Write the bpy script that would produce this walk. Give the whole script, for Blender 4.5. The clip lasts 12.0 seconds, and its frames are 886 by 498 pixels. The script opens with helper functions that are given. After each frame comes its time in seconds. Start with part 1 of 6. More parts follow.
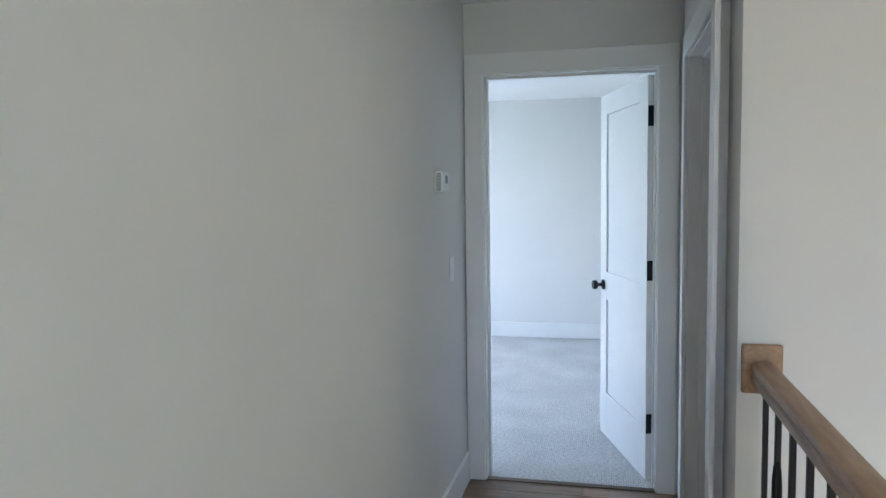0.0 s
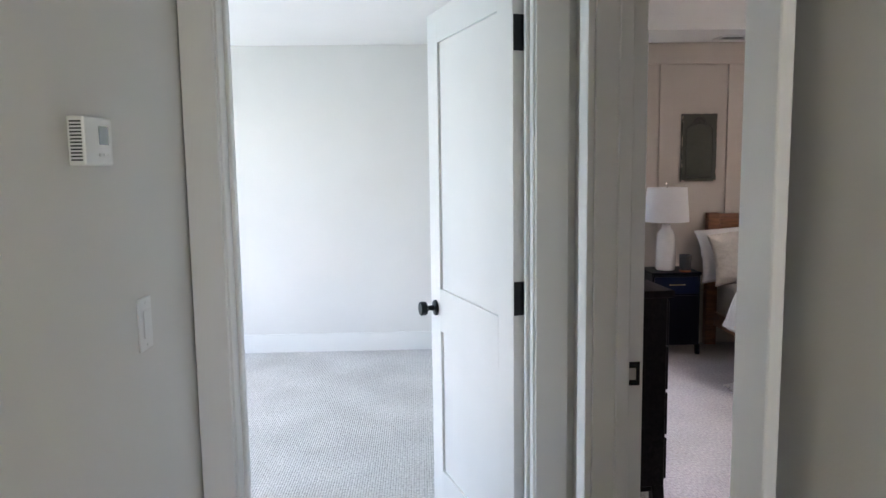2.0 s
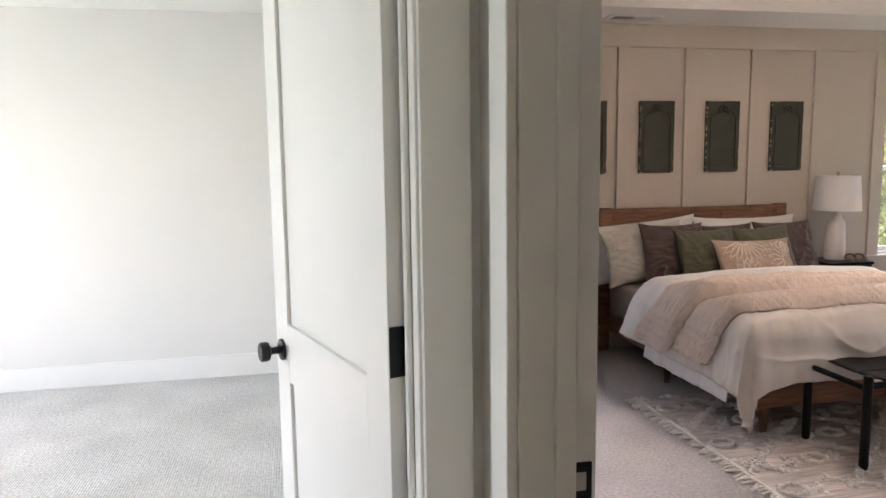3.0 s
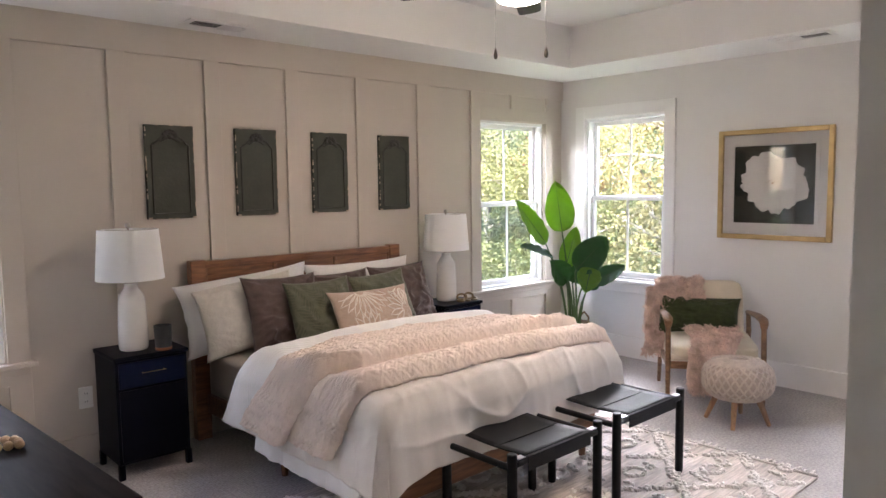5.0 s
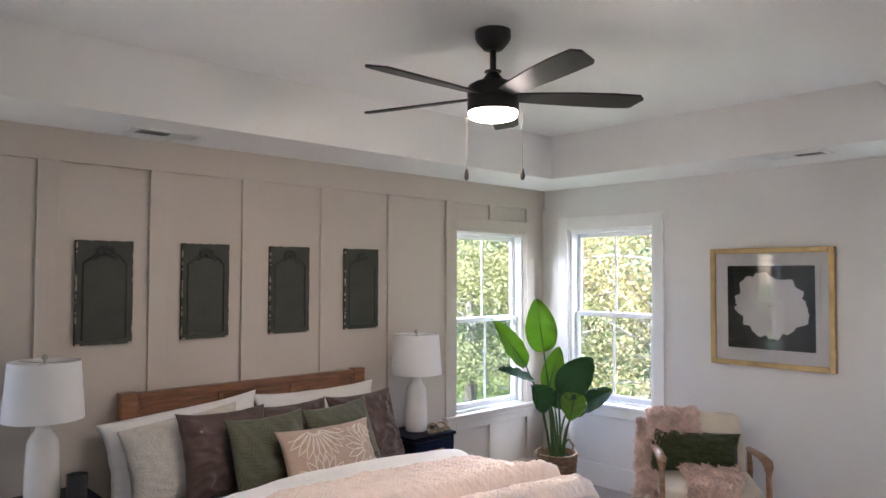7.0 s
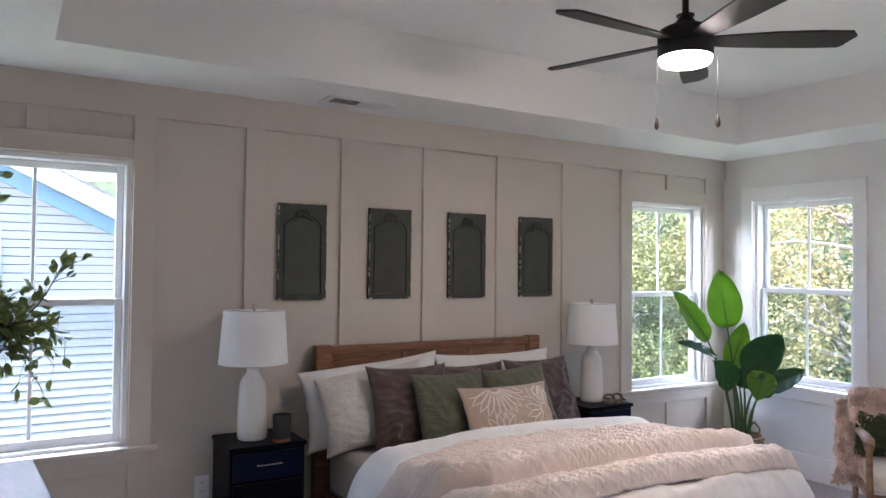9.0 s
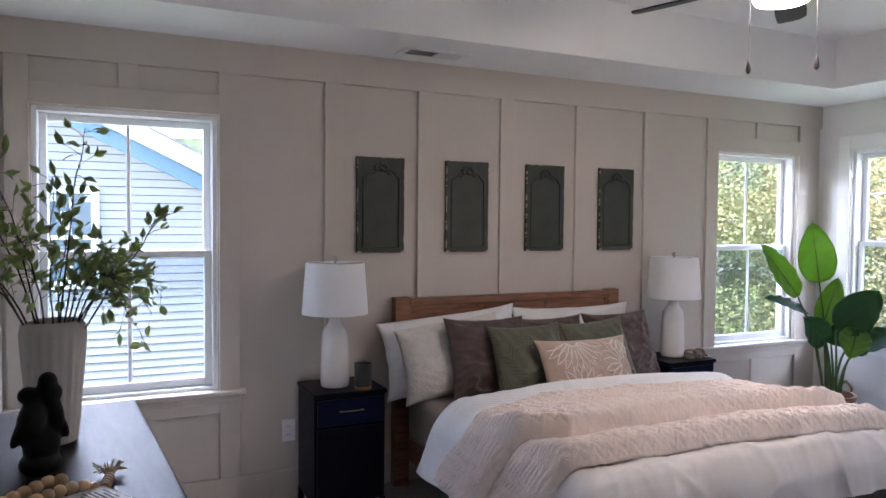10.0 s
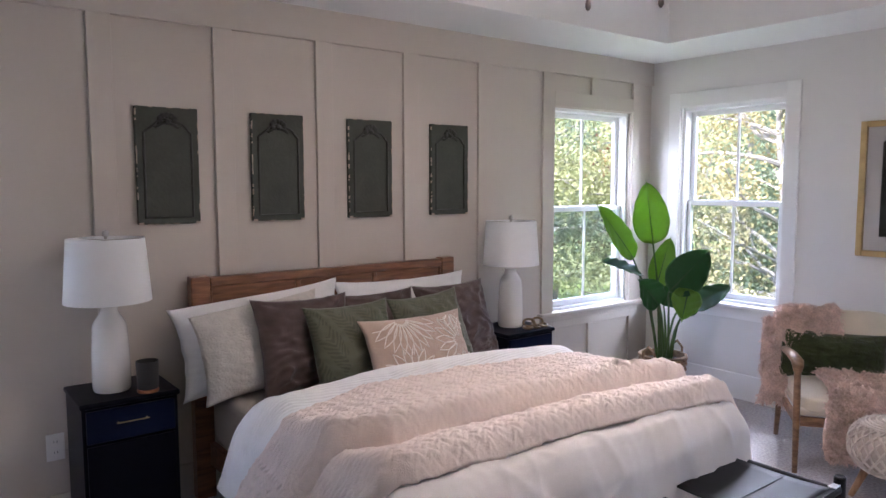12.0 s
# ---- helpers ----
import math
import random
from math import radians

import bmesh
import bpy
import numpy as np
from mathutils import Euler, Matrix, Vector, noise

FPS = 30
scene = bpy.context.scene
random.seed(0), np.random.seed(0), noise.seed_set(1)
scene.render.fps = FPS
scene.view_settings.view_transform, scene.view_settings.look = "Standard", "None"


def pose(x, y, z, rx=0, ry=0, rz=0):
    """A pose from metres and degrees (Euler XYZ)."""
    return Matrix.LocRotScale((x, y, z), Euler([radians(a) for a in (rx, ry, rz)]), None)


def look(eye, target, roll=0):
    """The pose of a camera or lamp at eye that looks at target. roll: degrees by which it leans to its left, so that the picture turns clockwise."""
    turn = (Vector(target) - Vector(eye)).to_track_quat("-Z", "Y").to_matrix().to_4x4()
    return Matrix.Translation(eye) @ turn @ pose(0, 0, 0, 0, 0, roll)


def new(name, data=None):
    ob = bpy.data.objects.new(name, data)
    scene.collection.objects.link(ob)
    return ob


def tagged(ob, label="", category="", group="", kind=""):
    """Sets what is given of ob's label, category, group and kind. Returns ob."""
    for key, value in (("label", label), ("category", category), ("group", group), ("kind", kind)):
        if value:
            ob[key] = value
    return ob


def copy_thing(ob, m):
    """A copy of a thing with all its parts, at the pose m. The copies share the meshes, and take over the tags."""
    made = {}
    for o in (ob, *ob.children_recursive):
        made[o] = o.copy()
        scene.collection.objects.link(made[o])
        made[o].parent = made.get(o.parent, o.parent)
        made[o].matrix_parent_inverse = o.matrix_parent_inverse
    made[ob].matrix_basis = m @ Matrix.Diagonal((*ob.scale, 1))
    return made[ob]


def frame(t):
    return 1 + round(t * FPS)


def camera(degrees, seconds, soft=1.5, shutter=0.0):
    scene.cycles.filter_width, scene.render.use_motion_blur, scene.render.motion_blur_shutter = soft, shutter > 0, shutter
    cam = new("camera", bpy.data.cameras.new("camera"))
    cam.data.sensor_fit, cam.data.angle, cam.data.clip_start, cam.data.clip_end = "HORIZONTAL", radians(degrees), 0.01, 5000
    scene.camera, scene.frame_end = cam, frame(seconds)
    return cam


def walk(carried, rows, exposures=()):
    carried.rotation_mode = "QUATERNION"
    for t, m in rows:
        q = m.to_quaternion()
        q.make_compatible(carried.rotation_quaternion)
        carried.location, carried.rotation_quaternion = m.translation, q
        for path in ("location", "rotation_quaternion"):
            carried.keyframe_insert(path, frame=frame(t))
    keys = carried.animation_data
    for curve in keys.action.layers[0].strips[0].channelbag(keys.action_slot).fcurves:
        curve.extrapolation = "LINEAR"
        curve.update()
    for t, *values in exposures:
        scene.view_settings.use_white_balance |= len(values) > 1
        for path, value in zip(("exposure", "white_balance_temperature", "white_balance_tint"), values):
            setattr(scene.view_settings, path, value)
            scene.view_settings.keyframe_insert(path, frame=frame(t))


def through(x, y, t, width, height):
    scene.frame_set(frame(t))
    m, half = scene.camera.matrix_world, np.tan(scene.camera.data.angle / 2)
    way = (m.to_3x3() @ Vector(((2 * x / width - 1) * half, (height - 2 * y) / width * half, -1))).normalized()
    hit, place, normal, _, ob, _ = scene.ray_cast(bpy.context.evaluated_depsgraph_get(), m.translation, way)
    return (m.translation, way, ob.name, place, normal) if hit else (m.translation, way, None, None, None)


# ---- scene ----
cam = camera(63.8, 12.0)
PATH = [
    (0, (0.174, 0.255, 1.463), (-0.277, 2.197, 1.312), -0.8),
    (0.5, (0.135, 0.673, 1.467), (-0.078, 2.654, 1.291), -0.3),
    (1, (0.096, 1.077, 1.46), (0.008, 3.066, 1.262), -0.3),
    (1.5, (0.093, 1.475, 1.458), (0.08, 3.464, 1.244), -0.6),
    (2, (0.091, 1.853, 1.463), (0.156, 3.839, 1.233), -0.8),
    (2.5, (0.102, 2.212, 1.454), (0.302, 4.188, 1.216), -0.7),
    (3, (0.194, 2.573, 1.443), (0.601, 4.515, 1.193), -0.8),
    (3.5, (0.287, 2.883, 1.439), (0.97, 4.745, 1.18), -0.9),
    (5.5, (0.84, 3.52, 1.559), (2.267, 4.916, 1.428), -0.3),
    (6, (0.965, 3.606, 1.65), (2.403, 4.995, 1.595), -0.3),
    (6.5, (1.059, 3.645, 1.687), (2.482, 5.051, 1.715), -0.2),
    (8.5, (0.989, 3.705, 1.563), (2.139, 5.339, 1.669), 0.4),
    (9, (0.951, 3.732, 1.5), (1.987, 5.442, 1.555), 0.6),
    (9.5, (0.949, 3.743, 1.488), (1.876, 5.515, 1.476), 0.6),
    (10, (0.948, 3.741, 1.495), (1.797, 5.55, 1.418), 0.5),
    (10.5, (0.989, 3.756, 1.494), (1.816, 5.573, 1.364), 0.3),
    (11, (1.106, 3.845, 1.495), (1.983, 5.635, 1.341), 0.2),
    (11.5, (1.216, 3.973, 1.536), (2.227, 5.688, 1.35), 0.2),
    (12, (1.324, 4.118, 1.5), (2.536, 5.699, 1.318), -0.1),
]
EXPOSURES = [(0.0, 4.13, 5420, 17), (0.5, 4.12, 5850, 19), (1.5, 4.25, 5980, 20), (2.5, 4.4, 6450, 22), (3.5, 4.45, 7200, 23), (5.5, 4.77, 6200, 18), (6.5, 4.64, 6000, 17), (8.5, 4.47, 5780, 17), (10.5, 4.35, 5650, 21), (12.0, 4.5, 5720, 22)]
walk(cam, [(t, look(eye, target, roll)) for t, eye, target, roll in PATH], EXPOSURES)

# ---- light ----
world = bpy.data.worlds.new("sky")
scene.world = world
world.use_nodes = True
wn = world.node_tree.nodes
sky = wn.new("ShaderNodeTexSky")
sky.sky_type = "NISHITA"
sky.sun_disc = False
sky.sun_elevation = radians(50)
sky.sun_rotation = radians(262)
sky.air_density, sky.dust_density = 1.0, 2.0
world.node_tree.links.new(sky.outputs[0], wn["Background"].inputs[0])
wn["Background"].inputs[1].default_value = 0.075
sun = new("sun", bpy.data.lights.new("sun", "SUN"))
sun.data.energy, sun.data.angle, sun.data.color = 2.0, radians(4), (1.0, 0.95, 0.88)
sun.matrix_world = look((-20, -2.8, 24), (0, 0, 0))


def daylight_standin(name, eye, target, w, h, watts, color):
    ob = new(name, bpy.data.lights.new(name, "AREA"))
    ob.data.shape, ob.data.size, ob.data.size_y = "RECTANGLE", w, h
    ob.data.energy, ob.data.color = watts, color
    ob.matrix_world = look(eye, target)
    return ob


# lamps added in unseen, assumed window openings out of view: stairwell, second bedroom
daylight_standin("stair_fill_lamp", (1.2, -2.98, 1.7), (1.0, 0, 1.5), 1.6, 1.3, 1.25, (0.97, 0.98, 1.0))
daylight_standin("spare_room_fill_lamp", (-3.42, 5.7, 1.35), (0, 5.7, 1.1), 1.5, 1.3, 2.3, (0.58, 0.87, 1.0))

# added lamps high outside the bedroom's windows; boost indoor daylight without brightening the view
for wx, wy, wz, tx, ty, watts in ((0.95, 9.25, 2.76, 2.6, 5.4, 11.5), (6.15, 9.25, 2.76, 4.1, 5.2, 9.5), (7.65, 7.65, 2.76, 4.1, 5.5, 9.5), (7.65, 4.36, 2.76, 4.4, 4.8, 6.5)):
    daylight_standin("window_fill_lamp", (wx, wy, wz), (tx, ty, 0.5), 0.9, 0.8, watts, (0.94, 0.97, 1.0))




# ---- materials ----
def mat(name, base, rough=0.6, metal=0.0, vary=0.06, scale=6.0, bump=0.0, bump_scale=200.0, spec=0.5, fine=0.0, fine_scale=90.0, stretch=(1, 1, 1), random_vary=0.0):
    m = bpy.data.materials.new(name)
    m.use_nodes = True
    nt = m.node_tree
    n, l = nt.nodes, nt.links
    b = n["Principled BSDF"]
    b.inputs["Roughness"].default_value = rough
    b.inputs["Metallic"].default_value = metal
    b.inputs["Specular IOR Level"].default_value = spec
    co = n.new("ShaderNodeTexCoord")
    mp = n.new("ShaderNodeMapping")
    mp.inputs["Scale"].default_value = stretch
    l.new(co.outputs["Object"], mp.inputs["Vector"])
    big = n.new("ShaderNodeTexNoise")
    big.inputs["Scale"].default_value, big.inputs["Detail"].default_value = scale, 5
    l.new(mp.outputs[0], big.inputs["Vector"])
    ramp = n.new("ShaderNodeMapRange")
    ramp.inputs[1].default_value, ramp.inputs[2].default_value = 0.3, 0.7
    ramp.inputs[3].default_value, ramp.inputs[4].default_value = 1 - vary, 1 + vary
    l.new(big.outputs[0], ramp.inputs[0])
    last = ramp.outputs[0]
    if fine:
        sm = n.new("ShaderNodeTexNoise")
        sm.inputs["Scale"].default_value, sm.inputs["Detail"].default_value = fine_scale, 3
        l.new(mp.outputs[0], sm.inputs["Vector"])
        r2 = n.new("ShaderNodeMapRange")
        r2.inputs[1].default_value, r2.inputs[2].default_value = 0.3, 0.7
        r2.inputs[3].default_value, r2.inputs[4].default_value = 1 - fine, 1 + fine
        l.new(sm.outputs[0], r2.inputs[0])
        mu = n.new("ShaderNodeMath")
        mu.operation = "MULTIPLY"
        l.new(last, mu.inputs[0]), l.new(r2.outputs[0], mu.inputs[1])
        last = mu.outputs[0]
    if random_vary:
        oi = n.new("ShaderNodeObjectInfo")
        r3 = n.new("ShaderNodeMapRange")
        r3.inputs[3].default_value, r3.inputs[4].default_value = 1 - random_vary, 1 + random_vary
        l.new(oi.outputs["Random"], r3.inputs[0])
        mu = n.new("ShaderNodeMath")
        mu.operation = "MULTIPLY"
        l.new(last, mu.inputs[0]), l.new(r3.outputs[0], mu.inputs[1])
        last = mu.outputs[0]
    sc = n.new("ShaderNodeVectorMath")
    sc.operation = "SCALE"
    sc.inputs[0].default_value = base
    l.new(last, sc.inputs["Scale"])
    l.new(sc.outputs[0], b.inputs["Base Color"])
    if bump:
        bn = n.new("ShaderNodeTexNoise")
        bn.inputs["Scale"].default_value, bn.inputs["Detail"].default_value = bump_scale, 4
        l.new(mp.outputs[0], bn.inputs["Vector"])
        bp = n.new("ShaderNodeBump")
        bp.inputs["Strength"].default_value, bp.inputs["Distance"].default_value = bump, 0.01
        l.new(bn.outputs[0], bp.inputs["Height"])
        l.new(bp.outputs[0], b.inputs["Normal"])
    return m


def carpet_mat(name, base, rib):
    """Looped carpet: rows of loops with a mottled pile."""
    m = mat(name, base, 0.95, vary=0.10, scale=2.6, fine=0.22, fine_scale=70, spec=0.1)
    n, l = m.node_tree.nodes, m.node_tree.links
    co = n.new("ShaderNodeTexCoord")
    wave = n.new("ShaderNodeTexWave")
    wave.bands_direction = "X"
    wave.inputs["Scale"].default_value, wave.inputs["Distortion"].default_value = rib, 1.2
    wave.inputs["Detail"].default_value, wave.inputs["Detail Scale"].default_value = 2, 6
    l.new(co.outputs["Object"], wave.inputs["Vector"])
    vor = n.new("ShaderNodeTexVoronoi")
    vor.inputs["Scale"].default_value = 110
    l.new(co.outputs["Object"], vor.inputs["Vector"])
    add = n.new("ShaderNodeMath")
    add.operation = "MULTIPLY_ADD"
    add.inputs[1].default_value = 0.6
    l.new(vor.outputs["Distance"], add.inputs[0]), l.new(wave.outputs["Fac"], add.inputs[2])
    bp = n.new("ShaderNodeBump")
    bp.inputs["Strength"].default_value, bp.inputs["Distance"].default_value = 0.55, 0.006
    l.new(add.outputs[0], bp.inputs["Height"])
    l.new(bp.outputs[0], n["Principled BSDF"].inputs["Normal"])
    return m


def wood_mat(name, dark, light, rough=0.45, scale=(3, 30, 30), rand=0.0):
    """Grained wood, the grain along local x by default."""
    m = bpy.data.materials.new(name)
    m.use_nodes = True
    n, l = m.node_tree.nodes, m.node_tree.links
    b = n["Principled BSDF"]
    b.inputs["Roughness"].default_value = rough
    co = n.new("ShaderNodeTexCoord")
    mp = n.new("ShaderNodeMapping")
    mp.inputs["Scale"].default_value = scale
    l.new(co.outputs["Object"], mp.inputs["Vector"])
    no = n.new("ShaderNodeTexNoise")
    no.inputs["Scale"].default_value, no.inputs["Detail"].default_value, no.inputs["Distortion"].default_value = 1.5, 8, 0.6
    l.new(mp.outputs[0], no.inputs["Vector"])
    cr = n.new("ShaderNodeValToRGB")
    cr.color_ramp.elements[0].position, cr.color_ramp.elements[1].position = 0.32, 0.68
    cr.color_ramp.elements[0].color, cr.color_ramp.elements[1].color = (*dark, 1), (*light, 1)
    l.new(no.outputs[0], cr.inputs[0])
    out = cr.outputs[0]
    if rand:
        oi = n.new("ShaderNodeObjectInfo")
        r3 = n.new("ShaderNodeMapRange")
        r3.inputs[3].default_value, r3.inputs[4].default_value = 1 - rand, 1 + rand
        l.new(oi.outputs["Random"], r3.inputs[0])
        sc = n.new("ShaderNodeVectorMath")
        sc.operation = "SCALE"
        l.new(out, sc.inputs[0]), l.new(r3.outputs[0], sc.inputs["Scale"])
        out = sc.outputs[0]
    l.new(out, b.inputs["Base Color"])
    bp = n.new("ShaderNodeBump")
    bp.inputs["Strength"].default_value, bp.inputs["Distance"].default_value = 0.15, 0.003
    l.new(no.outputs[0], bp.inputs["Height"])
    l.new(bp.outputs[0], b.inputs["Normal"])
    return m


WALL = mat("wall_paint_warm_white", (0.70, 0.68, 0.65), 0.75, vary=0.025, scale=1.6, bump=0.05, bump_scale=260, spec=0.25)
ACCENT = mat("accent_paint_greige", (0.54, 0.482, 0.42), 0.6, vary=0.02, scale=2.0, bump=0.04, bump_scale=240, spec=0.3)
CEIL = mat("ceiling_paint_white", (0.80, 0.79, 0.77), 0.85, vary=0.02, scale=1.4, bump=0.05, bump_scale=220, spec=0.2)
TRIM = mat("trim_paint_white", (0.78, 0.765, 0.74), 0.38, vary=0.02, scale=4.0, bump=0.02, bump_scale=90)
SASH = mat("window_vinyl_white", (0.80, 0.80, 0.79), 0.35, vary=0.015)
CARPET = carpet_mat("bedroom_carpet", (0.43, 0.40, 0.385), 26)
CARPET2 = carpet_mat("spare_room_carpet", (0.58, 0.57, 0.56), 26)
BLACK = mat("black_metal", (0.012, 0.012, 0.013), 0.35, 0.6, vary=0.1, scale=20)
PLASTIC = mat("white_plastic", (0.78, 0.77, 0.75), 0.35, vary=0.02)
PLANK = wood_mat("floor_plank_oak", (0.16, 0.095, 0.055), (0.30, 0.19, 0.11), 0.4, rand=0.15)
RAILWOOD = wood_mat("handrail_oak", (0.26, 0.15, 0.075), (0.40, 0.25, 0.135), 0.42, (30, 3, 30))
GLASS = bpy.data.materials.new("window_glass")
GLASS.use_nodes = True
gb = GLASS.node_tree.nodes["Principled BSDF"]
gb.inputs["Transmission Weight"].default_value, gb.inputs["Roughness"].default_value, gb.inputs["IOR"].default_value = 1.0, 0.0, 1.05


# ---- mesh helpers ----
def box(bm, x0, x1, y0, y1, z0, z1, bevel=0.0, seg=1, m=None):
    r = bmesh.ops.create_cube(bm, size=1.0)
    vs = r["verts"]
    mm = Matrix.Translation(((x0 + x1) / 2, (y0 + y1) / 2, (z0 + z1) / 2)) @ Matrix.Diagonal((abs(x1 - x0), abs(y1 - y0), abs(z1 - z0), 1))
    bmesh.ops.transform(bm, matrix=mm, verts=vs)
    if bevel:
        es = list({e for v in vs for e in v.link_edges})
        r = bmesh.ops.bevel(bm, geom=es, offset=bevel, segments=seg, affect="EDGES", profile=0.5)
        vs = list({v for f in r["faces"] for v in f.verts} | {v for v in vs if v.is_valid})
    if m is not None:
        bmesh.ops.transform(bm, matrix=m, verts=vs)
    return vs


def lathe(bm, profile, seg=24, m=None, cap=True):
    """Profile of (radius, height) turned about z."""
    rings = []
    for r, z in profile:
        rings.append([bm.verts.new((r * math.cos(2 * math.pi * k / seg), r * math.sin(2 * math.pi * k / seg), z)) for k in range(seg)])
    for a, b in zip(rings, rings[1:]):
        for k in range(seg):
            bm.faces.new((a[k], a[(k + 1) % seg], b[(k + 1) % seg], b[k]))
    if cap:
        bm.faces.new(list(reversed(rings[0])))
        bm.faces.new(rings[-1])
    vs = [v for r in rings for v in r]
    if m is not None:
        bmesh.ops.transform(bm, matrix=m, verts=vs)
    return vs


def tube(bm, pts, radius, seg=8, cap=True):
    """A round bar along pts; radius may be one number or one for each point."""
    pts = [Vector(p) for p in pts]
    rad = radius if isinstance(radius, (list, tuple)) else [radius] * len(pts)
    rings, up = [], None
    for i, p in enumerate(pts):
        d = (pts[min(i + 1, len(pts) - 1)] - pts[max(i - 1, 0)]).normalized()
        if up is None:
            up = d.orthogonal().normalized()
        up = (up - d * up.dot(d)).normalized()
        side = d.cross(up)
        rings.append([bm.verts.new(p + (up * math.cos(2 * math.pi * k / seg) + side * math.sin(2 * math.pi * k / seg)) * rad[i]) for k in range(seg)])
    for a, b in zip(rings, rings[1:]):
        for k in range(seg):
            bm.faces.new((a[k], a[(k + 1) % seg], b[(k + 1) % seg], b[k]))
    if cap:
        bm.faces.new(list(reversed(rings[0])))
        bm.faces.new(rings[-1])
    return [v for r in rings for v in r]


def mesh(name, bm, material, smooth=False):
    bmesh.ops.recalc_face_normals(bm, faces=bm.faces)
    me = bpy.data.meshes.new(name)
    bm.to_mesh(me)
    bm.free()
    me.materials.append(material)
    if smooth:
        for p in me.polygons:
            p.use_smooth = True
        me.set_sharp_from_angle(angle=radians(40))
    return me


def part(name, bm, material, parent=None, label="", smooth=False, m=None):
    ob = new(name, mesh(name, bm, material, smooth))
    if parent is not None:
        ob.parent = parent
    if m is not None:
        ob.matrix_basis = m
    if label:
        ob["label"] = label
    return ob


def thing(name, m, label, category, group="", kind=""):
    ob = new(name)
    ob.empty_display_size = 0.1
    ob.matrix_basis = m
    return tagged(ob, label, category, group, kind)


def structure(name, bm, material, label, category="structure", smooth=False):
    return tagged(part(name, bm, material, smooth=smooth), label, category, kind="structure")


def boxed(*args, **kw):
    bm = bmesh.new()
    box(bm, *args, **kw)
    return bm


def wall(name, axis, lo, hi, a0, a1, z0, z1, holes, material, label):
    """A wall from lo to hi across, a0 to a1 along, with holes (from, to, bottom, top)."""
    bm = bmesh.new()

    def piece(u0, u1, za, zb):
        if u1 - u0 > 1e-4 and zb - za > 1e-4:
            if axis == "x":
                box(bm, u0, u1, lo, hi, za, zb)
            else:
                box(bm, lo, hi, u0, u1, za, zb)
    at = a0
    for u0, u1, za, zb in sorted(holes):
        piece(at, u0, z0, z1)
        piece(u0, u1, z0, za)
        piece(u0, u1, zb, z1)
        at = u1
    piece(at, a1, z0, z1)
    return structure(name, bm, material, label, "wall")


# ---- plan, in metres ----
H = 2.40                      # ceiling
YN = 7.515                    # accent wall's face
XE = 5.93                     # east wall's face
XW = 0.50                     # west wall's face, bedroom
YH = 3.78                     # hall's end wall
HL, HR = -0.527, 0.515          # hall side walls
DY0, DY1 = 2.75, 3.56         # bedroom doorway
DX0, DX1 = -0.427, 0.40       # spare room doorway
DOOR = 2.045
SX, SY = 2.09, 3.855           # closet block's corner
W0 = (0.62, 1.455)
W1 = (4.862, 5.69)
WZ = (0.615, 2.022)
W2 = (6.46, 7.25)
W2Z = (0.66, 2.055)
W3 = (3.96, 4.755)

# floors
structure("floor_bedroom", boxed(0.43, XE + 0.05, SY - 0.05, YN + 0.05, -0.2, 0.0), CARPET, "light greige looped carpet in the bedroom", "carpet")
structure("floor_entry", boxed(HR + 0.06, SX + 0.05, 2.5, SY - 0.05, -0.2, 0.0), CARPET, "light greige looped carpet at the bedroom entry", "carpet")
structure("floor_spare_room", boxed(-3.5, 0.42, YH + 0.02, 7.5, -0.2, 0.0), CARPET2, "pale grey ribbed carpet in the empty room", "carpet")
hall_floor = structure("floor_hall", boxed(HL - 0.1, HR + 0.06, -1.5, YH + 0.02, -0.25, -0.012), PLANK, "brown oak plank floor of the hall", "floor")
plank_row = 0
y = -1.5
while y < YH - 0.03:
    x0, x1 = HL - 0.09, HR + 0.05
    joint = x0 + 0.15 + (0.37 * plank_row) % 0.85
    plank_row += 1
    for a, b in ((x0, joint - 0.001), (joint + 0.001, x1)):
        part("plank", boxed(a, b, y, min(y + 0.176, YH + 0.015), -0.012, 0.0, 0.0015), PLANK, hall_floor)
    y += 0.178
structure("threshold_strip", boxed(DX0, DX1, YH - 0.01, YH + 0.03, 0.0, 0.006, 0.002), mat("threshold_brown", (0.12, 0.08, 0.05), 0.5), "thin brown threshold strip between planks and carpet", "trim")

# bedroom walls
wall("wall_north", "x", YN, YN + 0.14, XW - 0.12, XE + 0.14, -0.1, 3.0, [(*W0, *WZ), (*W1, *WZ)], ACCENT, "greige painted board-and-batten feature wall")
wall("wall_east", "y", XE, XE + 0.14, 2.4, YN, -0.1, 3.0, [(*W2, *W2Z), (*W3, *W2Z)], WALL, "warm white painted bedroom wall with two windows")
wall("wall_west", "y", 0.42, XW, 4.5, YN, -0.1, 3.0, [], WALL, "warm white painted wall behind the dresser")
wall("wall_partition", "y", HR, 0.64, DY0 - 0.02, 4.5, -0.1, 3.0, [(DY0 - 0.02, DY1 + 0.02, -0.1, DOOR + 0.02)], WALL, "painted wall between hall and bedroom with the doorway")
wall("wall_pier", "y", 0.553, 0.64, 2.5, DY0 - 0.02, -0.1, 3.0, [], WALL, "painted pier between stairwell and bedroom doorway")
wall("wall_stair_end", "x", 2.5, 2.62, 0.64, SX + 0.2, -2.8, 3.0, [], WALL, "warm painted wall at the end of the stairwell")
wall("wall_partition_foot", "y", 0.553, 0.64, 2.5, 2.62, -2.8, -0.1, [], WALL, "painted wall below the landing")
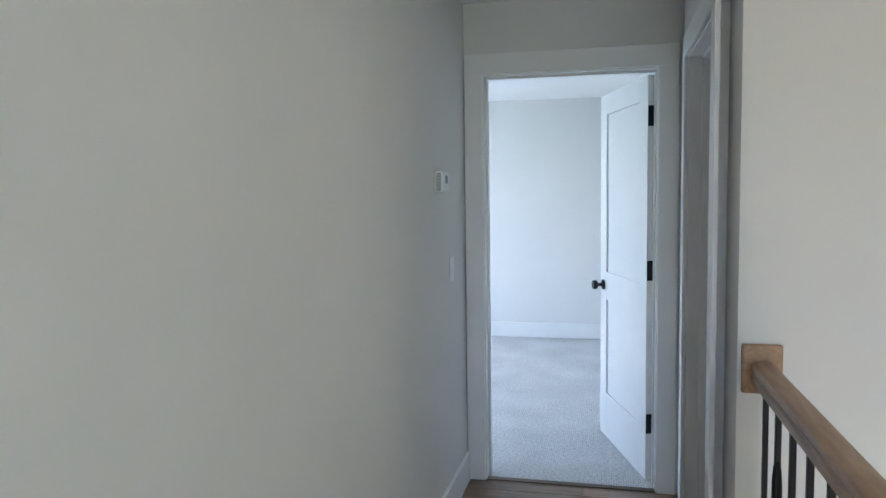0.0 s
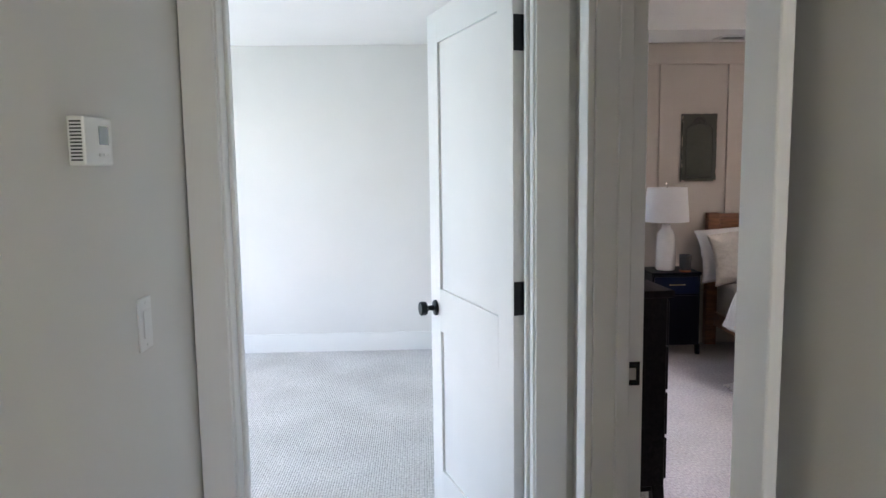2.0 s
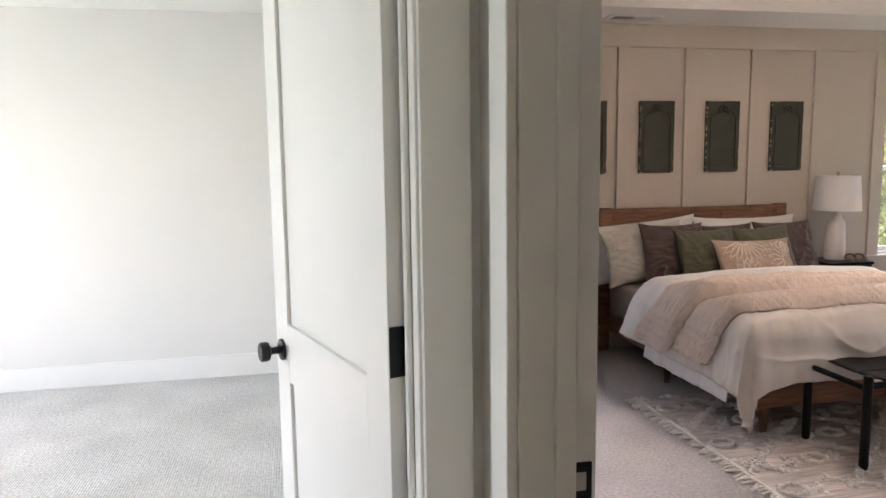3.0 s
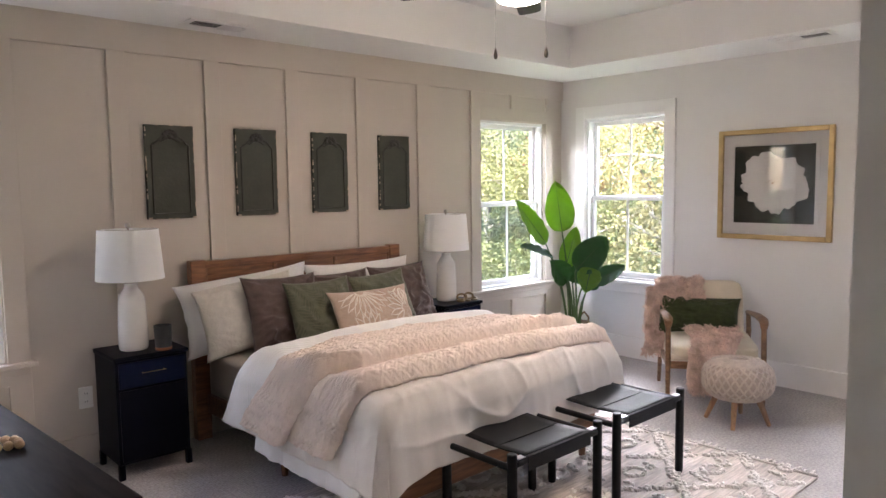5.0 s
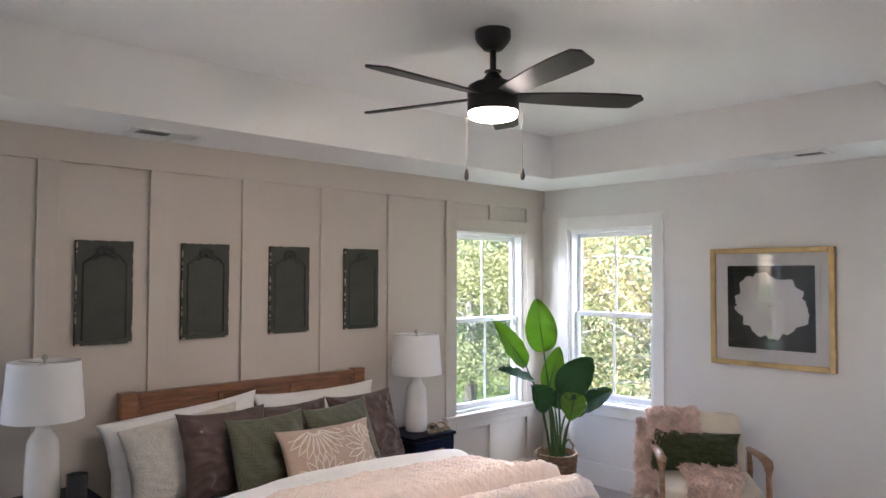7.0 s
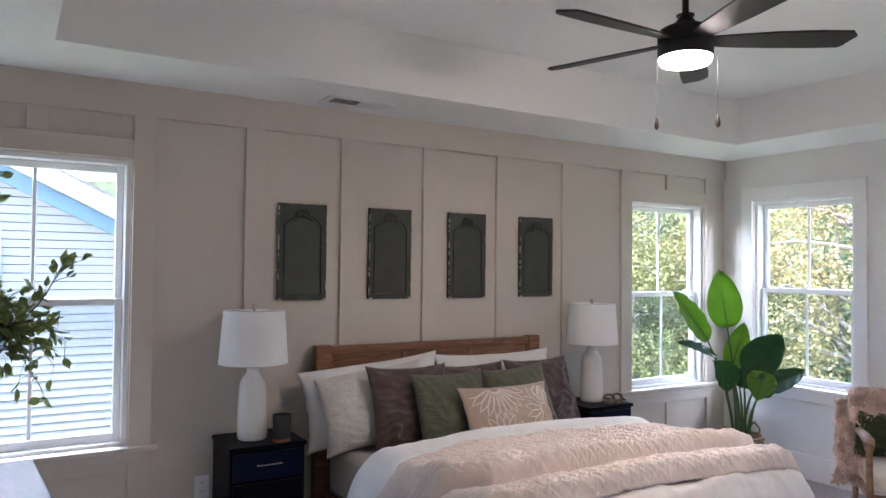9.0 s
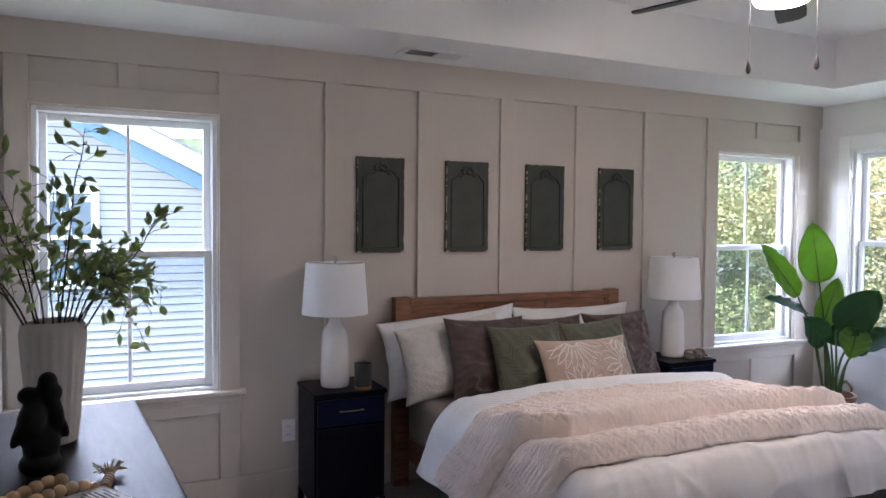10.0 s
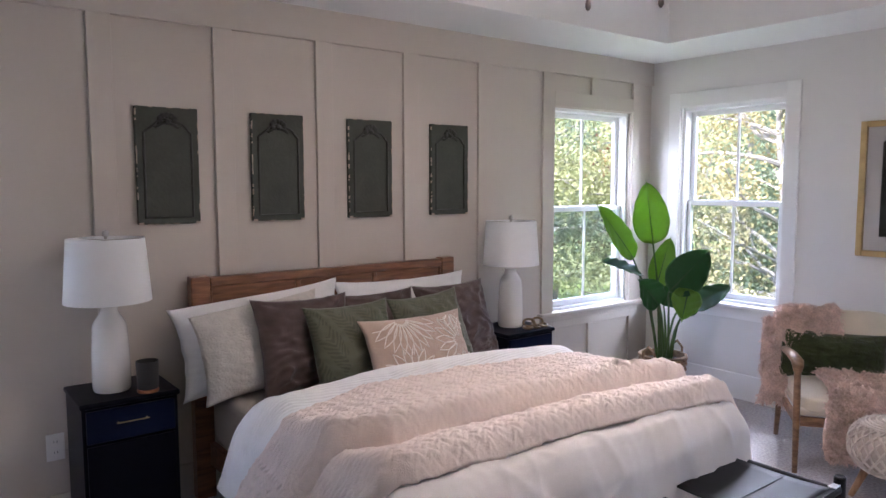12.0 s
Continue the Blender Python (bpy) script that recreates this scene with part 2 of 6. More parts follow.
wall("wall_closet_west", "y", SX, SX + 0.12, 2.62, SY, -0.1, 3.0, [], WALL, "warm white painted closet wall by the entry")
wall("wall_closet_north", "x", SY - 0.12, SY, SX + 0.12, XE, -0.1, 3.0, [], WALL, "warm white painted south wall of the bedroom")

# tray ceiling
TX0, TX1, TY0, TY1, TZ = 1.08, 5.335, 4.44, 6.96, 2.72
bm = bmesh.new()
box(bm, XW, XE, TY1, YN, H, H + 0.5)
box(bm, XW, XE, SY, TY0, H, H + 0.5)
box(bm, XW, TX0, TY0, TY1, H, H + 0.5)
box(bm, TX1, XE, TY0, TY1, H, H + 0.5)
box(bm, TX0, TX1, TY0, TY1, TZ, TZ + 0.2)
structure("ceiling_bedroom", bm, CEIL, "white tray ceiling with a recessed centre", "ceiling")
structure("ceiling_entry", boxed(0.64, SX, 2.62, SY, H, H + 0.5), CEIL, "white flat ceiling at the bedroom entry", "ceiling")
structure("ceiling_hall", boxed(HL, HR, -3.0, YH, H, H + 0.5), CEIL, "white flat hall ceiling", "ceiling")
structure("ceiling_stairwell", boxed(HR, SX + 0.2, -3.0, 2.5, H, H + 0.5), CEIL, "white flat ceiling over the stairwell", "ceiling")
structure("ceiling_spare_room", boxed(-3.5, 0.42, YH + 0.12, 7.48, H, H + 0.5), CEIL, "white flat ceiling of the empty room", "ceiling")

# hall, stairwell and spare room walls
wall("wall_hall_left", "y", HL - 0.12, HL, -3.0, YH, -0.25, 2.9, [], WALL, "warm white painted hall wall")
wall("wall_hall_end", "x", YH, YH + 0.12, -3.5, HR, -0.25, 2.9, [(DX0 - 0.02, DX1 + 0.02, -0.25, DOOR + 0.02)], WALL, "painted end wall of the hall around the open door")
wall("wall_stair_south", "x", -3.12, -3.0, HL - 0.12, SX + 0.3, -2.8, 2.9, [(0.3, 2.0, 0.9, 2.3)], WALL, "painted wall behind the stairs with an assumed, unseen window opening")
wall("wall_stair_east", "y", SX + 0.2, SX + 0.32, -3.0, 2.62, -2.8, 2.9, [], WALL, "painted side wall of the stairwell")
structure("floor_stairwell", boxed(HR + 0.07, SX + 0.2, -3.0, 2.5, -2.9, -2.8), PLANK, "brown plank floor below the stairs", "floor")
structure("landing_edge", boxed(HR + 0.06, HR + 0.13, -1.5, 2.497, -0.30, 0.012, 0.004), TRIM, "white painted landing edge under the balusters", "trim")
wall("wall_spare_north", "x", 7.48, 7.60, -3.5, 0.42, -0.25, 2.9, [], WALL, "pale painted far wall of the empty room")
wall("wall_spare_east", "y", 0.415, 0.42, YH + 0.12, 7.48, -0.25, 2.9, [], WALL, "pale painted side wall of the empty room")
wall("wall_spare_west", "y", -3.62, -3.5, YH, 7.6, -0.25, 2.9, [(4.9, 6.5, 0.7, 2.05)], WALL, "pale painted wall of the empty room with an assumed, unseen window opening")


# baseboards
def baseboard(x0, x1, y0, y1, h=0.165):
    bm = bmesh.new()
    box(bm, x0, x1, y0, y1, 0.0, h, 0.003)
    structure("baseboard", bm, TRIM, "white painted flat baseboard along the wall", "baseboard")


baseboard(XE - 0.016, XE, SY, YN - 0.016, 0.178)
baseboard(-3.5, 0.415, 7.464, 7.48, 0.15)
baseboard(HL, HL + 0.016, -3.0, YH - 0.02, 0.15)
baseboard(SX - 0.016, SX, 2.64, SY, 0.165)
baseboard(SX, XE - 0.016, SY, SY + 0.016, 0.165)
bm = bmesh.new()
box(bm, XW, XE - 0.016, YN - 0.018, YN, 0.0, 0.16, 0.003)
structure("baseboard", bm, ACCENT, "greige painted baseboard under the battens", "baseboard")

# battens of the feature wall: each strip is a part
feature = thing("wall_battens", Matrix.Identity(4), "greige painted battens forming tall panels on the feature wall", "wall trim", kind="structure")
BT = 0.02


def batten(x0, x1, z0, z1, d=BT):
    part("batten", boxed(x0, x1, YN - d, YN, z0, z1, 0.0015), ACCENT, feature)


batten(XW, XE, 2.236, H, BT + 0.002)
EDGES = [(1.455, 1.558), (2.004, 2.103), (2.549, 2.643), (3.088, 3.183), (3.637, 3.739), (4.192, 4.305), (4.755, 4.862)]
for a, b in EDGES:
    batten(a, b, 0.16, 2.236)
batten(W0[0] - 0.10, W0[0], 0.16, 2.236)
batten(W1[1], W1[1] + 0.10, 0.16, 2.236)
for w in (W0, W1):
    mid = (w[0] + w[1]) / 2
    batten(w[0], w[1], WZ[1], WZ[1] + 0.098)
    batten(mid - 0.045, mid + 0.045, WZ[1] + 0.098, 2.236)
    batten(w[0], w[1], 0.50, WZ[0] - 0.022)
    batten(mid - 0.045, mid + 0.045, 0.16, 0.50)


# windows: double-hung, each sash, muntin and pane of its own
SCREEN = bpy.data.materials.new("insect_screen_mesh")
SCREEN.use_nodes = True
sn_, sl_ = SCREEN.node_tree.nodes, SCREEN.node_tree.links
see = sn_.new("ShaderNodeBsdfTransparent")
see.inputs["Color"].default_value = (0.93, 0.97, 1.0, 1)
smx = sn_.new("ShaderNodeMixShader")
smx.inputs[0].default_value = 0.10
sn_["Principled BSDF"].inputs["Base Color"].default_value = (0.10, 0.115, 0.14, 1)
sl_.new(see.outputs[0], smx.inputs[1]), sl_.new(sn_["Principled BSDF"].outputs[0], smx.inputs[2])
sl_.new(smx.outputs[0], sn_["Material Output"].inputs["Surface"])


def window(name, m, w, h, label, cased):
    """Local: x along the wall, y out of the room, z up from the opening's foot."""
    t = thing(name, m, label, "window", kind="structure")
    bm = bmesh.new()
    for a in ((0, 0.028, 0, h), (w - 0.028, w, 0, h)):
        box(bm, a[0], a[1], 0.02, 0.139, a[2], a[3], 0.002)
    box(bm, 0.028, w - 0.028, 0.02, 0.139, h - 0.028, h, 0.002)
    box(bm, 0.028, w - 0.028, 0.02, 0.139, 0, 0.022, 0.002)
    part("window_frame", bm, SASH, t)
    half = h / 2
    for nm, z0, z1, y in (("upper_sash", half - 0.018, h - 0.03, 0.095), ("lower_sash", 0.022, half + 0.018, 0.06)):
        bm = bmesh.new()
        x0, x1, f = 0.03, w - 0.03, 0.034
        box(bm, x0, x0 + f, y, y + 0.032, z0, z1, 0.003)
        box(bm, x1 - f, x1, y, y + 0.032, z0, z1, 0.003)
        box(bm, x0 + f, x1 - f, y, y + 0.032, z1 - f, z1, 0.003)
        box(bm, x0 + f, x1 - f, y, y + 0.032, z0, z0 + f + 0.008, 0.003)
        s = part(nm, bm, SASH, t)
        part("muntin", boxed(w / 2 - 0.009, w / 2 + 0.009, y + 0.009, y + 0.023, z0 + f + 0.008, z1 - f, 0.003), SASH, s)
        for k in (0, 1):
            a0 = x0 + f if k == 0 else w / 2 + 0.009
            a1 = w / 2 - 0.009 if k == 0 else x1 - f
            g = part("pane", boxed(a0, a1, y + 0.014, y + 0.018, z0 + f + 0.008, z1 - f), GLASS, s)
            g.visible_shadow = False
    scr = part("insect_screen", boxed(0.03, w - 0.03, 0.118, 0.1195, 0.024, half + 0.004), SCREEN, t, "fine grey insect screen")
    scr.visible_shadow = False
    part("sash_lock", boxed(w / 2 - 0.03, w / 2 + 0.03, 0.045, 0.062, half + 0.016, half + 0.028, 0.004), SASH, t)
    part("window_sill", boxed(-0.13 if not cased else -0.125, w + 0.13 if not cased else w + 0.125, -0.05, 0.04, -0.022, 0.004, 0.004), TRIM if cased else ACCENT, t)
    if cased:
        c = 0.09
        part("casing", boxed(-c, 0, -0.018, 0.0, 0.004, h + 0.10, 0.002), TRIM, t)
        part("casing", boxed(w, w + c, -0.018, 0.0, 0.004, h + 0.10, 0.002), TRIM, t)
        part("casing", boxed(0, w, -0.018, 0.0, h, h + 0.10, 0.002), TRIM, t)
        part("apron", boxed(-c, w + c, -0.016, 0.0, -0.10, -0.022, 0.002), TRIM, t)
    else:
        part("apron", boxed(-0.10, w + 0.10, -BT - 0.006, 0.0, -0.06, -0.022, 0.002), ACCENT, t)
    for x in (0.0, w - 0.006):
        part("jamb_liner", boxed(x, x + 0.006, 0.0, 0.03, 0.004, h), TRIM if cased else ACCENT, t)
    part("jamb_liner", boxed(0.006, w - 0.006, 0.0, 0.03, h - 0.006, h), TRIM if cased else ACCENT, t)
    return t


window("window_1", pose(W0[0], YN, WZ[0]), W0[1] - W0[0], WZ[1] - WZ[0], "white double-hung window set into the battened wall, house outside", False)
window("window_2", pose(W1[0], YN, WZ[0]), W1[1] - W1[0], WZ[1] - WZ[0], "white double-hung window in the battened wall, trees outside", False)
window("window_3", pose(XE, W2[1], W2Z[0], 0, 0, -90), W2[1] - W2[0], W2Z[1] - W2Z[0], "white cased double-hung window behind the plant", True)
window("window_4", pose(XE, W3[1], W2Z[0], 0, 0, -90), W3[1] - W3[0], W2Z[1] - W2Z[0], "white cased double-hung window beside the framed print", True)


# ---- doors ----
def door_trim(name, axis, face, a0, a1, thick, out, label, wl=0.095, wr=0.095):
    """Jamb boards, stops and casing of a doorway; out: the side (+1 or -1) on which the casing stands proud of face."""
    t = thing(name, Matrix.Identity(4), label, "door frame", kind="structure")

    def b(nm, u0, u1, v0, v1, z0, z1, bev=0.002):
        lo, hi = min(v0, v1), max(v0, v1)
        part(nm, boxed(u0, u1, lo, hi, z0, z1, bev) if axis == "x" else boxed(lo, hi, u0, u1, z0, z1, bev), TRIM, t)
    back = face - out * thick
    b("jamb", a0 - 0.02, a0, face, back, 0.0, DOOR + 0.02)
    b("jamb", a1, a1 + 0.02, face, back, 0.0, DOOR + 0.02)
    b("jamb", a0, a1, face, back, DOOR, DOOR + 0.02)
    s0, s1 = face - out * 0.055, face - out * 0.088
    b("stop", a0, a0 + 0.011, s0, s1, 0.0, DOOR - 0.011)
    b("stop", a1 - 0.011, a1, s0, s1, 0.0, DOOR - 0.011)
    b("stop", a0, a1, s0, s1, DOOR - 0.011, DOOR)
    c0, c1 = face + out * 0.0005, face + out * 0.018
    b("casing", a0 - wl, a0 - 0.006, c0, c1, 0.0, DOOR + 0.006)
    b("casing", a1 + 0.006, a1 + wr, c0, c1, 0.0, DOOR + 0.006)
    b("casing", a0 - wl, a1 + wr, c0, c1, DOOR + 0.006, DOOR + 0.105)
    return t


door_trim("door_frame_1", "x", YH, DX0, DX1, 0.12, -1, "white painted casing and jamb of the empty room's doorway")
frame2 = door_trim("door_frame_2", "y", HR, DY0, DY1, 0.125, -1, "white painted casing and jamb of the bedroom doorway")
# strike plate on the far jamb
bm = bmesh.new()
box(bm, 0.592, 0.632, DY1 - 0.003, DY1 + 0.001, 0.915, 0.975, 0.001)
strike = part("strike_plate", bm, BLACK, frame2, "black metal strike plate")
part("latch_hole", boxed(0.603, 0.622, DY1 - 0.0045, DY1 - 0.0032, 0.93, 0.96, 0.0005), mat("latch_recess_pale", (0.45, 0.43, 0.40), 0.5), strike, "pale latch recess")


def panel_door(m, label):
    """Leaf along x from the hinge, the seen face at y = 0."""
    t = thing("door_1", m, label, "door", kind="structure")
    w, h, th, st = 0.775, 2.03, 0.035, 0.112
    bm = bmesh.new()
    box(bm, 0, st, -th, 0, 0.01, h, 0.0015)
    box(bm, w - st, w, -th, 0, 0.01, h, 0.0015)
    for z0, z1 in ((0.01, 0.275), (0.835, 1.0), (1.915, h)):
        box(bm, st, w - st, -th, 0, z0, z1, 0.0008)
    part("door_leaf", bm, TRIM, t)
    for z0, z1 in ((0.275, 0.835), (1.0, 1.915)):
        part("door_panel", boxed(st, w - st, -th + 0.01, -0.010, z0, z1), TRIM, t)
    for z in (0.30, 1.075, 1.835):
        hg = part("hinge", boxed(-0.0035, -0.0005, -0.034, -0.001, z - 0.05, z + 0.05, 0.001), BLACK, t, "black butt hinge")
        bm = bmesh.new()
        tube(bm, [(-0.006, -0.040, z - 0.05), (-0.006, -0.040, z + 0.05)], 0.0065, 10)
        part("knuckle", bm, BLACK, hg)
    for s in (1, -1):
        y0 = 0.0 if s > 0 else -th
        bm = bmesh.new()
        mm = Matrix.Translation((w - 0.06, y0, 0.918)) @ Matrix.Rotation(radians(-90 * s), 4, "X")
        lathe(bm, [(0.0305, 0.0), (0.0305, 0.006), (0.027, 0.009), (0.011, 0.012), (0.0095, 0.03), (0.012, 0.036), (0.026, 0.042), (0.0275, 0.05), (0.0275, 0.062), (0.024, 0.066)], 24, mm)
        part("door_knob", bm, BLACK, t, "black round door knob", smooth=True)
    part("latch_plate", boxed(w, w + 0.002, -0.03, -0.006, 0.89, 0.946, 0.0005), BLACK, t)
    return t


panel_door(pose(0.362, 3.898, 0.0, 0, 0, 107.2), "white two-panel door standing open with black knob and hinges")

# ---- hall things ----
WHITE_METAL = mat("painted_white_metal", (0.74, 0.73, 0.71), 0.4, vary=0.02)
DARKSLOT = mat("dark_slot", (0.03, 0.03, 0.032), 0.7)
th = thing("thermostat", pose(HL, 3.142, 1.474), "white wall thermostat with small grey display", "thermostat")
part("body", boxed(0, 0.032, 0, 0.115, 0, 0.088, 0.004, 2), PLASTIC, th)
part("display", boxed(0.0318, 0.033, 0.055, 0.095, 0.038, 0.072, 0.0005), mat("lcd_grey", (0.22, 0.25, 0.25), 0.2), th, "grey display")
for k in range(12):
    part("vent_slot", boxed(0.006, 0.026, -0.0008, 0.0006, 0.008 + k * 0.0062, 0.011 + k * 0.0062), DARKSLOT, th)
for k in range(3):
    part("button", boxed(0.0318, 0.034, 0.052 + k * 0.018, 0.064 + k * 0.018, 0.016, 0.022, 0.0006), PLASTIC, th)


def switch_plate(m, label):
    t = thing("light_switch", m, label, "light switch")
    part("plate", boxed(0, 0.006, 0, 0.072, 0, 0.118, 0.002), PLASTIC, t)
    part("rocker", boxed(0.0058, 0.009, 0.019, 0.053, 0.027, 0.091, 0.0015), PLASTIC, t)
    for z in (0.012, 0.106):
        bm = bmesh.new()
        lathe(bm, [(0.003, 0), (0.003, 0.0012), (0.002, 0.0016)], 8, Matrix.Translation((0.0058, 0.036, z)) @ Matrix.Rotation(radians(90), 4, "Y"))
        part("screw", bm, WHITE_METAL, t)
    return t


switch_plate(pose(HL, 3.395, 1.066), "white rocker light switch on the hall wall")

rail = thing("stair_railing", pose(0.62, 2.5, 0.0), "oak handrail with black iron balusters along the landing", "railing")
part("rosette", boxed(-0.057, 0.057, -0.02, -0.0005, 0.862, 1.01, 0.006, 2), RAILWOOD, rail, "square oak wall rosette")
bm = bmesh.new()
prof = [(-0.029, -0.032), (0.029, -0.032), (0.031, -0.008), (0.024, -0.002), (0.033, 0.012), (0.030, 0.026), (0.016, 0.033), (-0.016, 0.033), (-0.030, 0.026), (-0.033, 0.012), (-0.024, -0.002), (-0.031, -0.008)]
ra = [bm.verts.new((x, -0.02, 0.928 + z)) for x, z in prof]
rb = [bm.verts.new((x, -3.7, 0.928 + z)) for x, z in prof]
for k in range(len(prof)):
    bm.faces.new((ra[k], ra[(k + 1) % len(prof)], rb[(k + 1) % len(prof)], rb[k]))
bm.faces.new(ra), bm.faces.new(list(reversed(rb)))
part("handrail", bm, RAILWOOD, rail, "rounded oak handrail", smooth=True)
IRON = mat("iron_black_satin", (0.010, 0.010, 0.011), 0.42, 0.0, vary=0.1, scale=30, spec=0.25)
bm = bmesh.new()
box(bm, -0.0075, 0.0075, -0.0075, 0.0075, 0.012, 0.90, 0.0012)
straight = mesh("baluster", bm, IRON)
bm = bmesh.new()
box(bm, -0.0075, 0.0075, -0.0075, 0.0075, 0.012, 0.16, 0.0012)
box(bm, -0.0075, 0.0075, -0.0075, 0.0075, 0.725, 0.90, 0.0012)
for s in (1, -1):
    ring = [(0, s * 0.003, 0.15), (0, s * 0.018, 0.17), (0, s * 0.029, 0.205), (0, s * 0.03, 0.25), (0, s * 0.03, 0.63), (0, s * 0.029, 0.675), (0, s * 0.018, 0.715), (0, s * 0.003, 0.735)]
    tube(bm, ring, 0.0072, 8)
loop = mesh("baluster", bm, IRON, True)
for k in range(24):
    ob = new("baluster", straight if k % 2 == 0 else loop)
    ob.parent = rail
    ob.location = (0, -0.075 - 0.155 * k, 0)

# ---- ceiling fixtures ----
def ceiling_vent(m, label):
    t = thing("ceiling_vent", m, label, "air vent", "ceiling vents")
    # flat plate, no duct above: its near-black colour stands in for shade
    part("backing", boxed(-0.15, 0.15, -0.055, 0.055, -0.004, -0.0005), DARKSLOT, t, "near-black plate standing for the duct's shade behind the slats")
    bm = bmesh.new()
    for a in ((-0.19, 0.19, -0.085, -0.055), (-0.19, 0.19, 0.055, 0.085), (-0.19, -0.15, -0.055, 0.055), (0.15, 0.19, -0.055, 0.055)):
        box(bm, a[0], a[1], a[2], a[3], -0.008, -0.0005, 0.001)
    part("frame", bm, WHITE_METAL, t)
    for k in range(15):
        x = -0.14 + k * 0.02
        bm = bmesh.new()
        box(bm, -0.0075, 0.0075, -0.055, 0.055, -0.0007, 0.0007, 0, 1, Matrix.Translation((x, 0, -0.009)) @ Matrix.Rotation(radians(-26 if k < 8 else 40), 4, "Y"))
        part("slat", bm, WHITE_METAL, t)
    return t


ceiling_vent(pose(2.54, 7.275, H), "white rectangular ceiling vent over the bed")
ceiling_vent(pose(5.50, 5.26, H, 0, 0, 90), "white rectangular ceiling vent by the window")

FANBLACK = mat("fan_matte_black", (0.018, 0.017, 0.017), 0.45, 0.2, vary=0.1, scale=12)
BLADE = mat("fan_blade_dark_wood", (0.022, 0.020, 0.019), 0.55, vary=0.2, scale=4, stretch=(1, 12, 1), spec=0.25)
LAMP_ON = bpy.data.materials.new("fan_lamp_diffuser")
LAMP_ON.use_nodes = True
lb = LAMP_ON.node_tree.nodes["Principled BSDF"]
lb.inputs["Base Color"].default_value = (0.85, 0.83, 0.78, 1)
lb.inputs["Emission Color"].default_value = (1.0, 0.84, 0.68, 1)
lb.inputs["Emission Strength"].default_value = 7.5

fan = thing("ceiling_fan", pose(3.285, 5.69, TZ + 0.012), "black five-blade ceiling fan with lit lamp and pull chains", "ceiling fan")
bm = bmesh.new()
lathe(bm, [(0.076, -0.0125), (0.076, -0.044), (0.068, -0.062), (0.042, -0.092), (0.028, -0.098)], 32)
part("canopy", bm, FANBLACK, fan, smooth=True)
bm = bmesh.new()
lathe(bm, [(0.0135, -0.06), (0.0135, -0.20)], 16)
part("downrod", bm, FANBLACK, fan, smooth=True)
bm = bmesh.new()
lathe(bm, [(0.036, -0.185), (0.036, -0.19), (0.02, -0.192), (0.03, -0.202), (0.046, -0.222), (0.05, -0.232), (0.085, -0.238), (0.105, -0.25), (0.110, -0.262), (0.110, -0.300), (0.106, -0.303), (0.106, -0.307), (0.110, -0.311), (0.110, -0.358), (0.107, -0.362)], 48)
part("motor_housing", bm, FANBLACK, fan, smooth=True)
bm = bmesh.new()
lathe(bm, [(0.104, -0.358), (0.104, -0.372), (0.096, -0.386), (0.07, -0.394), (0.03, -0.398)], 40)
part("diffuser", bm, LAMP_ON, fan, "glowing frosted lamp diffuser", smooth=True)
bm = bmesh.new()
out = [(0.09, -0.036), (0.20, -0.05), (0.36, -0.064), (0.52, -0.068), (0.635, -0.062), (0.66, -0.03), (0.63, 0.048), (0.615, 0.058), (0.52, 0.060), (0.36, 0.056), (0.20, 0.046), (0.09, 0.034)]
top = [bm.verts.new((x, y, 0.004)) for x, y in out]
bot = [bm.verts.new((x, y, -0.004)) for x, y in out]
bm.faces.new(top), bm.faces.new(list(reversed(bot)))
for k in range(len(out)):
    bm.faces.new((top[k], bot[k], bot[(k + 1) % len(out)], top[(k + 1) % len(out)]))
blade_mesh = mesh("blade", bm, BLADE)
for k in range(5):
    ob = new("blade", blade_mesh)
    ob.parent = fan
    ob.matrix_basis = Matrix.Rotation(radians(36 + 72 * k), 4, "Z") @ Matrix.Translation((0, 0, -0.295)) @ Matrix.Rotation(radians(-12), 4, "X")
CHAIN = mat("chain_steel", (0.10, 0.095, 0.09), 0.5, 0.5)
for sx, sy in ((-0.075, 0.08), (0.083, -0.09)):
    bm = bmesh.new()
    tube(bm, [(sx, sy, -0.34), (sx * 1.02, sy * 1.02, -0.60)], 0.0008, 6)
    ch = part("pull_chain", bm, CHAIN, fan, "thin beaded steel chain")
    bm = bmesh.new()
    lathe(bm, [(0.002, 0.0), (0.005, -0.008), (0.0095, -0.03), (0.0095, -0.042), (0.004, -0.052)], 12, Matrix.Translation((sx * 1.02, sy * 1.02, -0.60)))
    part("chain_knob", bm, mat("chain_knob_brown", (0.03, 0.02, 0.015), 0.4), ch, "dark drop-shaped knob", smooth=True)

# ---- bed ----
BEDWOOD = wood_mat("bed_walnut", (0.12, 0.05, 0.022), (0.27, 0.12, 0.055), 0.38, (4, 40, 40))
LEGWOOD = wood_mat("bed_leg_walnut", (0.10, 0.042, 0.018), (0.22, 0.10, 0.045), 0.4, (40, 40, 4))


def cloth(name, base, rough=0.9, vary=0.05, scale=8.0, weave=420.0, strength=0.25, folds=0.0):
    m = mat(name, base, rough, vary=vary, scale=scale, fine=0.04, fine_scale=260, bump=strength, bump_scale=weave, spec=0.15)
    b = m.node_tree.nodes["Principled BSDF"]
    b.inputs["Sheen Weight"].default_value = 0.25
    b.inputs["Sheen Roughness"].default_value = 0.5
    return m


